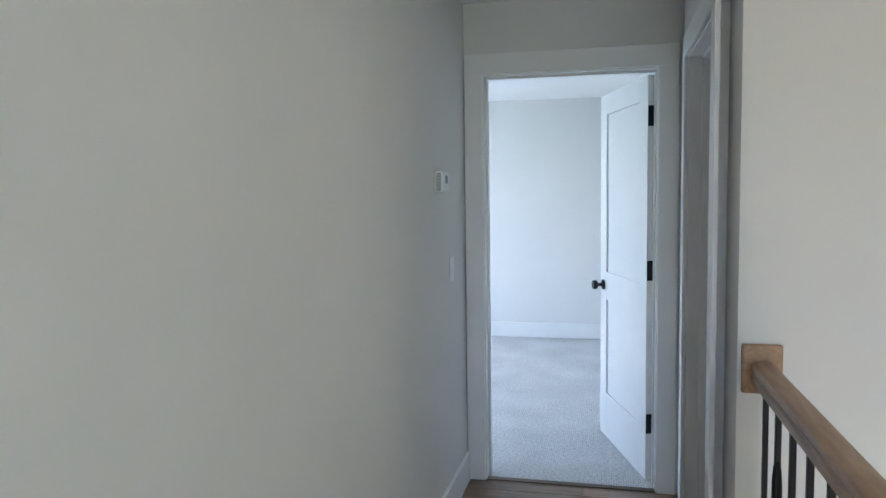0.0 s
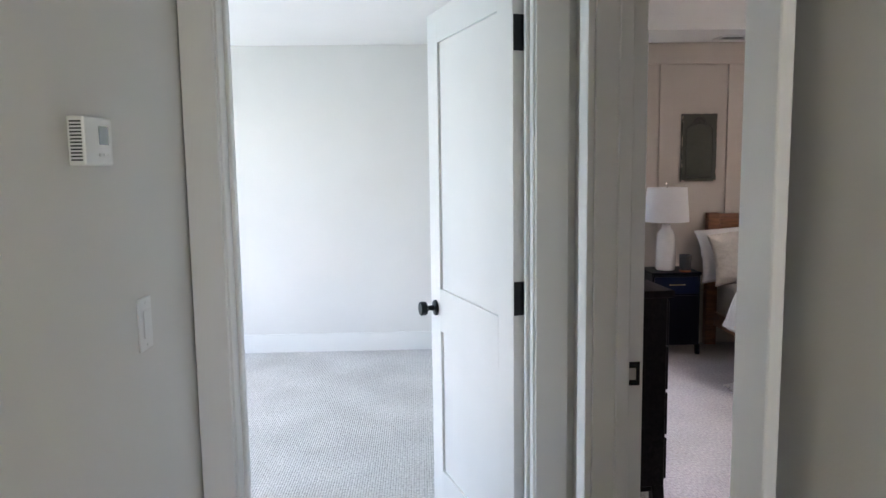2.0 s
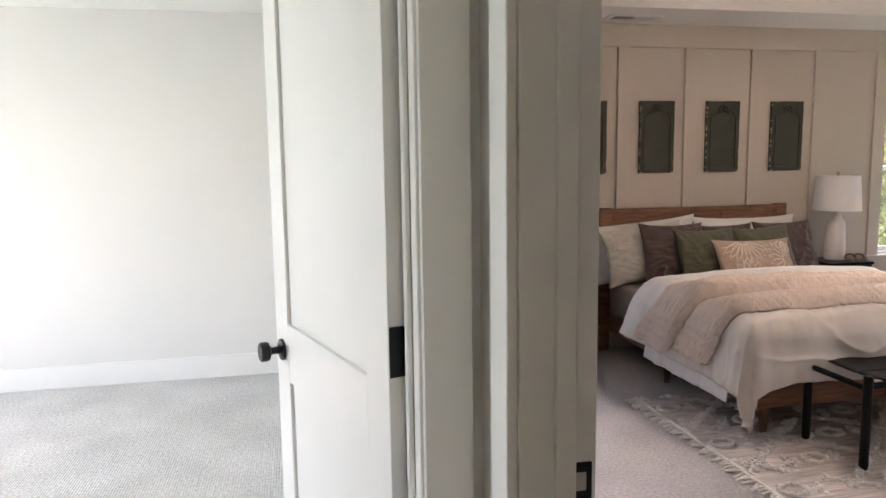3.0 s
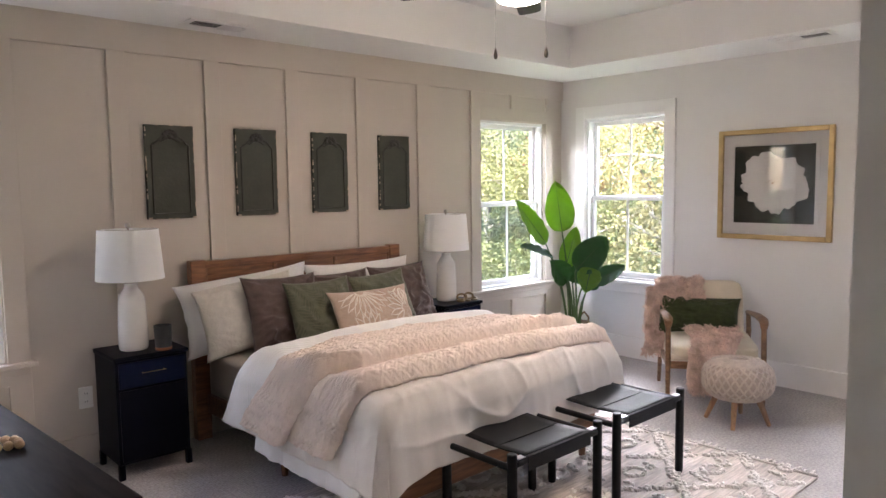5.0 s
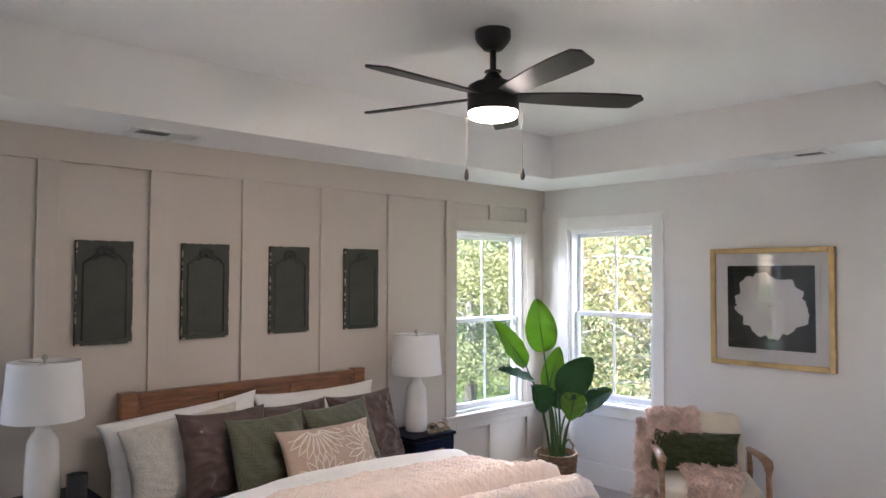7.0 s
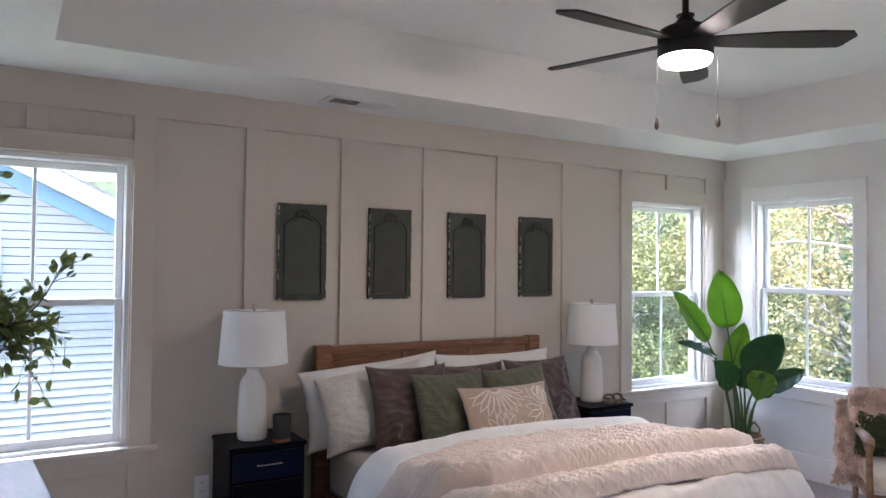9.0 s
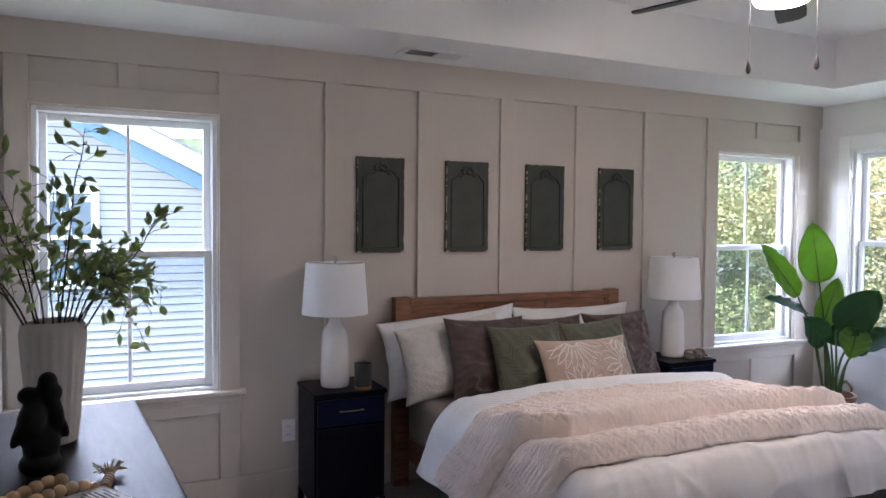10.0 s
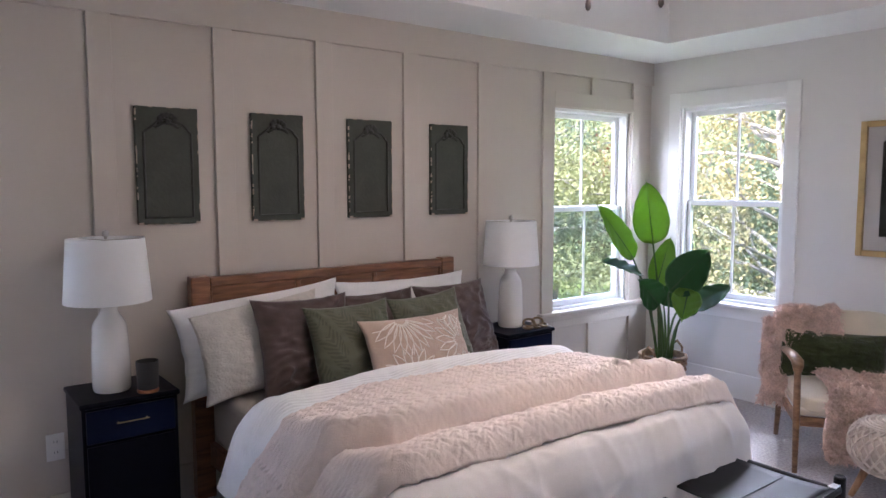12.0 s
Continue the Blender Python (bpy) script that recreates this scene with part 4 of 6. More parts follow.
sl.new(wv.outputs[0], wb.inputs["Height"]), sl.new(wb.outputs[0], sb.inputs["Normal"])
sl.new(sb.outputs[0], mx.inputs[1]), sl.new(trl.outputs[0], mx.inputs[2])
sl.new(mx.outputs[0], sn["Material Output"].inputs["Surface"])
STEEL = mat("brushed_nickel", (0.45, 0.42, 0.38), 0.3, 1.0)


def table_lamp(m, label):
    t = thing("table_lamp", m, label, "lamp", "table lamps beside the bed")
    bm = bmesh.new()
    lathe(bm, [(0.056, 0.0), (0.068, 0.003), (0.0735, 0.012), (0.0750, 0.03), (0.0752, 0.08), (0.0735, 0.15), (0.0705, 0.21), (0.0675, 0.262), (0.0650, 0.280), (0.0590, 0.295), (0.0480, 0.312), (0.0390, 0.325), (0.0350, 0.334), (0.0340, 0.348), (0.0355, 0.351), (0.0345, 0.356), (0.024, 0.357)], 48)
    part("base", bm, CERAMIC, t, "glossy white ceramic bottle base", smooth=True)
    bm = bmesh.new()
    lathe(bm, [(0.022, 0.355), (0.022, 0.366), (0.012, 0.372), (0.010, 0.40)], 20)
    part("socket", bm, STEEL, t, smooth=True)
    bm = bmesh.new()
    seg = 48
    prof = [(0.170, 0.378), (0.150, 0.640), (0.1485, 0.640), (0.1685, 0.378)]
    rings = [[bm.verts.new((r * math.cos(2 * math.pi * k / seg), r * math.sin(2 * math.pi * k / seg), z)) for k in range(seg)] for r, z in prof]
    for q in range(4):
        a, b = rings[q], rings[(q + 1) % 4]
        for k in range(seg):
            bm.faces.new((a[k], a[(k + 1) % seg], b[(k + 1) % seg], b[k]))
    part("shade", bm, SHADE, t, "white tapered drum shade", smooth=True)
    bm = bmesh.new()
    for k in range(3):
        a = 2 * math.pi * k / 3
        tube(bm, [(0, 0, 0.632), (0.149 * math.cos(a), 0.149 * math.sin(a), 0.634)], 0.002, 6)
    tube(bm, [(0, 0, 0.39), (0, 0, 0.645)], 0.0025, 6)
    part("harp", bm, STEEL, t)
    bm = bmesh.new()
    lathe(bm, [(0.006, 0.636), (0.006, 0.645), (0.013, 0.65), (0.0145, 0.66), (0.011, 0.67), (0.004, 0.674)], 16)
    part("finial", bm, STEEL, t, "round nickel finial", smooth=True)
    return t


lamp = table_lamp(pose(2.0, 7.285, 0.64), "white ceramic table lamp with white drum shade on the nightstand")
copy_thing(lamp, pose(4.235, 7.245, 0.64))
cup = thing("candle_cup", pose(2.115, 7.175, 0.64), "dark grey tumbler with copper foot on the nightstand", "cup")
bm = bmesh.new()
lathe(bm, [(0.041, 0.0), (0.043, 0.002), (0.043, 0.012), (0.041, 0.014)], 32)
part("foot_ring", bm, mat("copper_foot", (0.45, 0.17, 0.08), 0.35, 0.8), cup, "copper foot ring", smooth=True)
bm = bmesh.new()
lathe(bm, [(0.039, 0.014), (0.042, 0.02), (0.0455, 0.13), (0.0435, 0.13), (0.040, 0.03), (0.01, 0.026)], 32)
part("tumbler", bm, mat("cup_charcoal", (0.028, 0.027, 0.026), 0.55, vary=0.12, scale=14), cup, smooth=True)
knot = thing("chain_ornament", pose(4.32, 7.135, 0.64), "bronze chain-link ornament on the nightstand", "ornament")
BRONZE = mat("bronze_links", (0.24, 0.17, 0.095), 0.32, 0.9, vary=0.2, scale=20)
for k, (x, y, rz, rx) in enumerate(((-0.055, -0.01, 20, 8), (-0.025, 0.012, -35, 62), (0.012, -0.008, 30, 15), (0.045, 0.01, -20, 65), (0.07, -0.012, 10, 10))):
    bm = bmesh.new()
    ring = []
    for q in range(25):
        a = 2 * math.pi * q / 24
        ring.append((0.034 * math.cos(a), 0.024 * math.sin(a), 0))
    tube(bm, ring, 0.0075, 8, cap=False)
    part("link", bm, BRONZE, knot, smooth=True, m=pose(x, y, 0.010 + 0.02 * (rx > 40), rx, 0, rz))
ol = thing("wall_outlet", pose(1.775, YN, 0.31), "white duplex outlet on the greige wall", "outlet")
part("plate", boxed(0, 0.072, -0.006, 0, 0, 0.118, 0.002), PLASTIC, ol)
for z in (0.036, 0.082):
    bm = bmesh.new()
    lathe(bm, [(0.016, 0), (0.016, 0.0022), (0.014, 0.003)], 16, Matrix.Translation((0.036, -0.0058, z)) @ Matrix.Rotation(radians(90), 4, "X"))
    soc = part("socket", bm, PLASTIC, ol)
    for dx in (-0.006, 0.006):
        part("slot", boxed(0.036 + dx - 0.001, 0.036 + dx + 0.001, -0.0093, -0.0087, z - 0.004, z + 0.006), DARKSLOT, soc)

# ---- wall plaques ----
PLAQUE = mat("plaque_distressed_green", (0.042, 0.046, 0.032), 0.65, vary=0.18, scale=9, fine=0.08, fine_scale=60, bump=0.15, bump_scale=70)
PLRAISED = mat("plaque_moulding_dark", (0.016, 0.016, 0.012), 0.5, vary=0.2, scale=25, bump=0.2, bump_scale=90)
CHIP = mat("plaque_worn_wood", (0.50, 0.40, 0.31), 0.8, vary=0.25, scale=60)


def plaque(m, seed, label):
    t = thing("wall_plaque", m, label, "wall art", "four plaques over the bed")
    r = random.Random(seed)
    w, h = 0.280, 0.532
    part("board", boxed(-w / 2, w / 2, -0.026, -0.001, 0, h, 0.003), PLAQUE, t)
    bm = bmesh.new()
    fw, z0, z1 = w / 2 - 0.034, 0.03, h - 0.115
    pts = [(-fw, z1), (-fw, z0), (fw, z0), (fw, z1)]
    arch = []
    for q in range(13):
        a = math.pi * q / 12
        arch.append((fw - 0.012 - (2 * fw - 0.024) * q / 12, z1 + 0.008 + 0.050 * math.sin(a) ** 0.8 + 0.006 * math.sin(4 * a)))
    path = [(x, -0.027, z) for x, z in pts + arch + [pts[0]]]
    tube(bm, path, 0.0062, 8)
    part("moulding", bm, PLRAISED, t, "dark raised arched moulding", smooth=True)
    bm = bmesh.new()
    for q in range(7):
        a = radians(-105 + 35 * q)
        c = Vector((0.034 * math.sin(a), -0.028, h - 0.060 + 0.024 * math.cos(a)))
        bmesh.ops.create_icosphere(bm, subdivisions=2, radius=0.0145, matrix=Matrix.Translation(c) @ Matrix.Diagonal((1, 0.5, 1, 1)))
    for s in (-1, 1):
        tube(bm, [(0, -0.028, h - 0.07), (s * 0.03, -0.03, h - 0.078), (s * 0.05, -0.029, h - 0.092), (s * 0.062, -0.028, h - 0.086)], [0.007, 0.0075, 0.006, 0.004], 6)
    bmesh.ops.create_icosphere(bm, subdivisions=2, radius=0.016, matrix=Matrix.Translation((0, -0.03, h - 0.068)) @ Matrix.Diagonal((1, 0.6, 0.8, 1)))
    part("crest", bm, PLRAISED, t, "carved ribbon crest", smooth=True)
    for q in range(40):
        side = r.choice("lrbt" if r.random() < 0.5 else "lr")
        ln = r.uniform(0.006, 0.03)
        bm = bmesh.new()
        if side in "lr":
            x = w / 2 - 0.001 if side == "r" else -w / 2 + 0.001
            z = r.uniform(0.02, h - 0.03)
            box(bm, x - r.uniform(0.0015, 0.0055) * (1 if side == "r" else 0.3), x + (0.0016 if side == "r" else r.uniform(0.002, 0.005)), -0.0268, -0.018, z, z + ln, 0.0008)
        else:
            z = h - 0.001 if side == "t" else 0.001
            x = r.uniform(-w / 2 + 0.02, w / 2 - 0.05)
            box(bm, x, x + ln, -0.0268, -0.018, z - r.uniform(0.0015, 0.004), z + 0.0016, 0.0008)
        part("worn_chip", bm, CHIP, t)
    for sx in (-1, 1):
        part("worn_chip", boxed(sx * (w / 2 - 0.012) - 0.01, sx * (w / 2 - 0.012) + 0.012, -0.0266, -0.02, -0.001, 0.010, 0.001), CHIP, t)
    return t


for k, x in enumerate((2.324, 2.866, 3.410, 3.963)):
    plaque(pose(x, YN, 1.318), 20 + k, "dark green distressed wooden plaque with arched moulding")

# ---- framed print ----
GOLD = mat("frame_gold_leaf", (0.50, 0.36, 0.17), 0.38, 0.7, vary=0.15, scale=14, bump=0.06, bump_scale=50)
MATB = mat("mat_board_white", (0.82, 0.815, 0.81), 0.85, vary=0.01)
INK = mat("print_dark_green_black", (0.010, 0.013, 0.010), 0.8, vary=0.1)
PETAL = mat("petal_white_paper", (0.82, 0.815, 0.80), 0.85, vary=0.03, scale=30, bump=0.2, bump_scale=40)
art = thing("framed_print", pose(XE, 5.595, 1.065, 0, 0, -90), "gold framed print of a white flower on black", "framed art")
AW, AH, fr = 0.81, 0.80, 0.036
for x0, x1, z0, z1 in ((-AW / 2, -AW / 2 + fr, 0, AH), (AW / 2 - fr, AW / 2, 0, AH), (-AW / 2 + fr, AW / 2 - fr, AH - fr, AH), (-AW / 2 + fr, AW / 2 - fr, 0, fr)):
    bm = bmesh.new()
    box(bm, x0, x1, -0.036, -0.001, z0, z1, 0.006, 2)
    part("frame_bar", bm, GOLD, art, "gold leaf frame")
part("mat_board", boxed(-AW / 2 + fr, AW / 2 - fr, -0.012, -0.004, fr, AH - fr), MATB, art, "white mat board")
iw, ih = 0.285, 0.28
bm = bmesh.new()
for a in ((-iw - 0.03, -iw, -ih - 0.03, ih + 0.03), (iw, iw + 0.03, -ih - 0.03, ih + 0.03), (-iw, iw, ih, ih + 0.03), (-iw, iw, -ih - 0.03, -ih)):
    box(bm, a[0], a[1], -0.0175, -0.0122, AH / 2 + a[2], AH / 2 + a[3], 0.001)
part("inner_mat", bm, MATB, art, "raised inner mat")
part("print", boxed(-iw, iw, -0.0145, -0.0122, AH / 2 - ih, AH / 2 + ih), INK, art, "black-green print ground")
rp = random.Random(11)
for k in range(13):
    a = 2 * math.pi * k / 13 + rp.uniform(-0.12, 0.12)
    ln, wd = rp.uniform(0.205, 0.262), rp.uniform(0.105, 0.15)
    bm = bmesh.new()
    cols = []
    for q in range(11):
        tq = q / 10
        half = wd / 2 * (0.25 + 0.95 * math.sin(math.pi * min(1, tq * 0.62 + 0.12)) ** 0.9) * (1 if tq < 0.85 else 0.85 - 1.6 * (tq - 0.85))
        row = []
        for e in range(5):
            u = e / 4 * 2 - 1
            rr = ln * tq * (1 - 0.06 * u * u * tq) + (0.008 * math.sin(9 * u + k) if q == 10 else 0)
            x, z = rr * math.cos(a) - u * half * math.sin(a), rr * math.sin(a) + u * half * math.cos(a)
            row.append(bm.verts.new((x, -0.0155 - 0.0035 * (1 - tq) - 0.0016 * (k % 3) - 0.002 * u * u * tq, AH / 2 + 0.01 + z * 0.93)))
        cols.append(row)
    for q in range(10):
        for e in range(4):
            bm.faces.new((cols[q][e], cols[q][e + 1], cols[q + 1][e + 1], cols[q + 1][e]))
    ob = part("petal", bm, PETAL, art, "white paper petal", smooth=True)
bm = bmesh.new()
for k in range(26):
    a, rr = rp.uniform(0, 6.28), rp.uniform(0, 0.03)
    bmesh.ops.create_icosphere(bm, subdivisions=1, radius=0.0042, matrix=Matrix.Translation((rr * 1.5 * math.cos(a), -0.024, AH / 2 + 0.01 + rr * 0.7 * math.sin(a))))
part("stamens", bm, mat("stamen_tan", (0.42, 0.34, 0.24), 0.8, vary=0.4, scale=200), art, "tan stamens")
PICGLASS = bpy.data.materials.new("picture_glass")
PICGLASS.use_nodes = True
pg = PICGLASS.node_tree.nodes["Principled BSDF"]
pg.inputs["Transmission Weight"].default_value, pg.inputs["Roughness"].default_value, pg.inputs["IOR"].default_value = 1.0, 0.0, 1.45
g = part("glass", boxed(-AW / 2 + fr, AW / 2 - fr, -0.030, -0.028, fr, AH - fr), PICGLASS, art, "clear picture glass")
g.visible_shadow = False

# ---- rug and benches ----
def pydata(name, verts, faces, material, smooth=False):
    me = bpy.data.meshes.new(name)
    me.from_pydata(verts, [], faces)
    me.materials.append(material)
    if smooth:
        for p in me.polygons:
            p.use_smooth = True
    return me


def stuff(name, me, parent=None, label="", category=""):
    ob = new(name, me)
    ob["kind"] = "stuff"
    if parent is not None:
        ob.parent = parent
    return tagged(ob, label, category)


RUGBASE = mat("rug_flat_weave", (0.56, 0.50, 0.465), 0.95, vary=0.22, scale=3.5, fine=0.28, fine_scale=26, bump=0.5, bump_scale=90, spec=0.1, stretch=(0.35, 4, 1))
RUGTUFT = mat("rug_cream_tufts", (0.82, 0.785, 0.745), 0.95, vary=0.12, scale=10, fine=0.15, fine_scale=140, bump=0.7, bump_scale=300, spec=0.1)
rug = thing("area_rug", pose(0, 0, 0), "cream and taupe shaggy patterned rug with tasselled ends", "rug")
RX0, RX1, RY0, RY1 = 2.15, 4.40, 4.70, 6.36
bm = bmesh.new()
bmesh.ops.create_grid(bm, x_segments=90, y_segments=66, size=1.0)
for v in bm.verts:
    x, y = v.co.x, v.co.y
    v.co = (RX0 + (x + 1) / 2 * (RX1 - RX0) + 0.012 * noise.noise((0, y * 4, 2)), RY0 + (y + 1) / 2 * (RY1 - RY0), 0.009 + 0.003 * noise.noise((x * 20, y * 16, 0)))
r = bmesh.ops.extrude_face_region(bm, geom=list(bm.faces))
for v in r["geom"]:
    if isinstance(v, bmesh.types.BMVert):
        v.co.z = 0.001
part("weave", bm, RUGBASE, rug, smooth=True)
rr = random.Random(3)
verts, faces = [], []


def tuft(x, y, lx, ly, h, ang):
    n = len(verts)
    c, s = math.cos(ang), math.sin(ang)
    for z, k in ((0.008, 1.0), (0.008 + h * 0.7, 0.92), (0.008 + h, 0.55)):
        for q in range(8):
            a = 2 * math.pi * q / 8
            px, py = lx * k * math.cos(a) * rr.uniform(0.85, 1.15), ly * k * math.sin(a) * rr.uniform(0.85, 1.15)
            verts.append((x + px * c - py * s, y + px * s + py * c, z))
    for lv in (0, 8):
        for q in range(8):
            faces.append((n + lv + q, n + lv + (q + 1) % 8, n + lv + 8 + (q + 1) % 8, n + lv + 8 + q))
    faces.append(tuple(n + 16 + q for q in range(8)))


def tuft_line(x0, y0, x1, y1, wide):
    """A plush line of tufts with uneven edges and some worn gaps."""
    ln = math.hypot(x1 - x0, y1 - y0)
    for q in range(int(ln / 0.017)):
        f = (q + rr.random()) * 0.017 / ln
        x, y = x0 + (x1 - x0) * f, y0 + (y1 - y0) * f
        if noise.noise((x * 5.5, y * 5.5, 3.0)) < -0.28:
            continue
        for w in range(wide):
            px, py = x + rr.gauss(0, 0.012), y + rr.gauss(0, 0.012)
            if RX0 + 0.02 < px < RX1 - 0.02 and RY0 + 0.015 < py < RY1 - 0.015:
                tuft(px, py, rr.uniform(0.011, 0.022), rr.uniform(0.007, 0.012), rr.uniform(0.007, 0.017), rr.uniform(0, 3.1))


CW, CH = 0.62, 0.52
for i in range(-1, 5):
    for j in range(-1, 5):
        cx, cy = RX0 + 0.10 + CW * i, RY0 + 0.15 + CH * j
        tuft_line(cx, cy, cx + CW / 2, cy + CH / 2, 3), tuft_line(cx + CW / 2, cy + CH / 2, cx + CW, cy, 3)
        tuft_line(cx, cy, cx + CW / 2, cy - CH / 2, 3), tuft_line(cx + CW / 2, cy - CH / 2, cx + CW, cy, 3)
        for ox, oy, ra in ((CW / 2, 0.0, 0.062), (CW / 2 - 0.13, 0.0, 0.0), (CW / 2 + 0.13, 0.0, 0.0), (0.0, CH / 2, 0.062), (-0.13, CH / 2, 0.0), (0.13, CH / 2, 0.0)):
            if ra:
                for q in range(26):
                    a = 2 * math.pi * q / 26
                    px, py = cx + ox + ra * math.cos(a), cy + oy + 0.75 * ra * math.sin(a)
                    if RX0 + 0.02 < px < RX1 - 0.02 and RY0 + 0.015 < py < RY1 - 0.015:
                        tuft(px, py, rr.uniform(0.012, 0.02), 0.011, rr.uniform(0.009, 0.018), rr.uniform(0, 3.1))
            else:
                tuft_line(cx + ox - 0.02, cy + oy - 0.05, cx + ox + 0.02, cy + oy + 0.05, 2)
stuff("tufts", pydata("tufts", verts, faces, RUGTUFT, True), rug, "raised cream wool tufts")
bm = bmesh.new()
for x, sg in ((RX0, -1), (RX1, 1)):
    for k in range(62):
        y = RY0 + (k + 0.5) * (RY1 - RY0) / 62
        l, b = rr.uniform(0.045, 0.08), rr.uniform(-0.02, 0.02)
        tube(bm, [(x, y, 0.008), (x + sg * 0.018, y + b * 0.2, 0.012), (x + sg * l * 0.7, y + b, 0.008), (x + sg * l, y + b * 1.4, 0.005)], [0.006, 0.008, 0.006, 0.008], 5)
for x in (RX0, RX1):
    cord = bmesh.new()
    tube(cord, [(x + 0.012 * noise.noise((0, (2 * q / 60 - 1) * 4, 2)), RY0 + (RY1 - RY0) * q / 60, 0.014) for q in range(61)], 0.0075, 6)
    part("edge_cord", cord, RUGTUFT, rug, "cream twisted edge cord", smooth=True)
fr_me = mesh("fringe", bm, RUGTUFT, True)
stuff("fringe", fr_me, rug, "cream knotted tassels")

LEATHER = mat("bench_black_leather", (0.006, 0.006, 0.007), 0.55, vary=0.2, scale=9, bump=0.25, bump_scale=220, spec=0.2)
BENCHLEG = mat("bench_black_wood", (0.006, 0.006, 0.007), 0.45, vary=0.15, scale=10, spec=0.2)
CHROME = mat("bench_steel_bracket", (0.62, 0.62, 0.64), 0.28, 0.9)


def bench(m, label):
    t = thing("sling_bench", m, label, "bench", "two benches at the foot of the bed")
    w, d, h = 0.56, 0.375, 0.45
    for x in (0, w):
        for y in (0, d):
            bm = bmesh.new()
            lathe(bm, [(0.017, 0.012), (0.0205, 0.03), (0.0205, h - 0.004), (0.017, h)], 18, Matrix.Translation((x, y, 0)))
            part("leg", bm, BENCHLEG, t, smooth=True)
    for y in (0, d):
        bm = bmesh.new()
        tube(bm, [(0.018, y, h - 0.045), (w - 0.018, y, h - 0.045)], 0.017, 14)
        part("rail", bm, BENCHLEG, t, smooth=True)
    for x in (0, w):
        bm = bmesh.new()
        tube(bm, [(x, 0.018, h - 0.06), (x, d - 0.018, h - 0.06)], 0.014, 14)
        part("rail", bm, BENCHLEG, t, smooth=True)
        for y, sy in ((0, 1), (d, -1)):
            xs = 0.022 if x == 0 else -0.022
            part("bracket", boxed(min(x + xs, x + xs * 2.9), max(x + xs, x + xs * 2.9), y - 0.014, y + 0.014, h - 0.027, h - 0.0235, 0.001), CHROME, t, "bright steel bracket")
    bm = bmesh.new()
    nx, ny = 10, 16
    g = []
    for j in range(ny + 1):
        v = j / ny
        row = []
        for i in range(nx + 1):
            u = i / nx
            sag = -0.012 * math.sin(math.pi * v) * (0.6 + 0.4 * math.sin(math.pi * u))
            row.append(bm.verts.new((0.075 + u * (w - 0.15), -0.0 + v * d, h - 0.024 + sag)))
        g.append(row)
    for j in range(ny):
        for i in range(nx):
            bm.faces.new((g[j][i], g[j][i + 1], g[j + 1][i + 1], g[j + 1][i]))
    ob = part("seat", bm, LEATHER, t, "taut black leather sling", smooth=True)
    so = ob.modifiers.new("thickness", "SOLIDIFY")
    so.thickness = 0.006
    for y in (-0.0195, d + 0.0155):
        part("seat_wrap", boxed(0.075, w - 0.075, y, y + 0.004, h - 0.085, h - 0.025, 0.001), LEATHER, t)
    part("strap", boxed(0.075, w - 0.075, d * 0.42, d * 0.46, h - 0.0355, h - 0.0305, 0.001), LEATHER, t)
    return t


bn = bench(pose(2.695, 5.215, 0.0), "black leather sling bench with round wooden legs")
copy_thing(bn, pose(3.405, 5.215, 0.0))

# ---- armchair with throw ----
CHAIRWOOD = wood_mat("chair_walnut", (0.13, 0.065, 0.03), (0.28, 0.155, 0.08), 0.4, (6, 30, 30))
CREAM = cloth("chair_cream_linen", (0.62, 0.545, 0.43), 0.9, 0.05, 10, 380, 0.35)
GREENFUR = cloth("cushion_dark_green_plush", (0.035, 0.045, 0.016), 0.95, 0.35, 26, 120, 0.8)
SHAG = mat("throw_pink_shag", (0.66, 0.50, 0.425), 0.95, vary=0.2, scale=14, fine=0.15, fine_scale=120, spec=0.1)
CM = pose(5.375, 5.785, 0, 0, 0, -54)
chair = thing("armchair", CM, "walnut armchair with cream linen cushions", "armchair")
for s in (-1, 1):
    x = s * 0.30
    bm = bmesh.new()
    tube(bm, [(x, -0.30, 0.0), (x, -0.285, 0.30), (x, -0.27, 0.545)], [0.013, 0.018, 0.017], 12)
    part("front_leg", bm, CHAIRWOOD, chair, smooth=True)
    bm = bmesh.new()
    tube(bm, [(x, 0.30, 0.0), (x, 0.22, 0.28), (x, 0.17, 0.42), (x, 0.20, 0.56)], [0.013, 0.018, 0.018, 0.015], 12)
    part("back_leg", bm, CHAIRWOOD, chair, smooth=True)
    bm = bmesh.new()
    tube(bm, [(x, -0.27, 0.53), (x, -0.275, 0.56), (x, -0.25, 0.580), (x, -0.1, 0.582), (x, 0.10, 0.565), (x, 0.21, 0.555)], [0.016, 0.021, 0.023, 0.021, 0.018, 0.015], 12)
    for v in bm.verts:
        v.co.x = x + (v.co.x - x) * 1.35
    part("arm", bm, CHAIRWOOD, chair, smooth=True)
    part("side_rail", boxed(x - 0.012, x + 0.012, -0.27, 0.22, 0.255, 0.30, 0.004), CHAIRWOOD, chair)
part("front_rail", boxed(-0.29, 0.29, -0.285, -0.262, 0.245, 0.295, 0.004), CHAIRWOOD, chair)
part("seat_base", boxed(-0.285, 0.285, -0.28, 0.2, 0.30, 0.335, 0.012, seg=3), CREAM, chair, smooth=True)


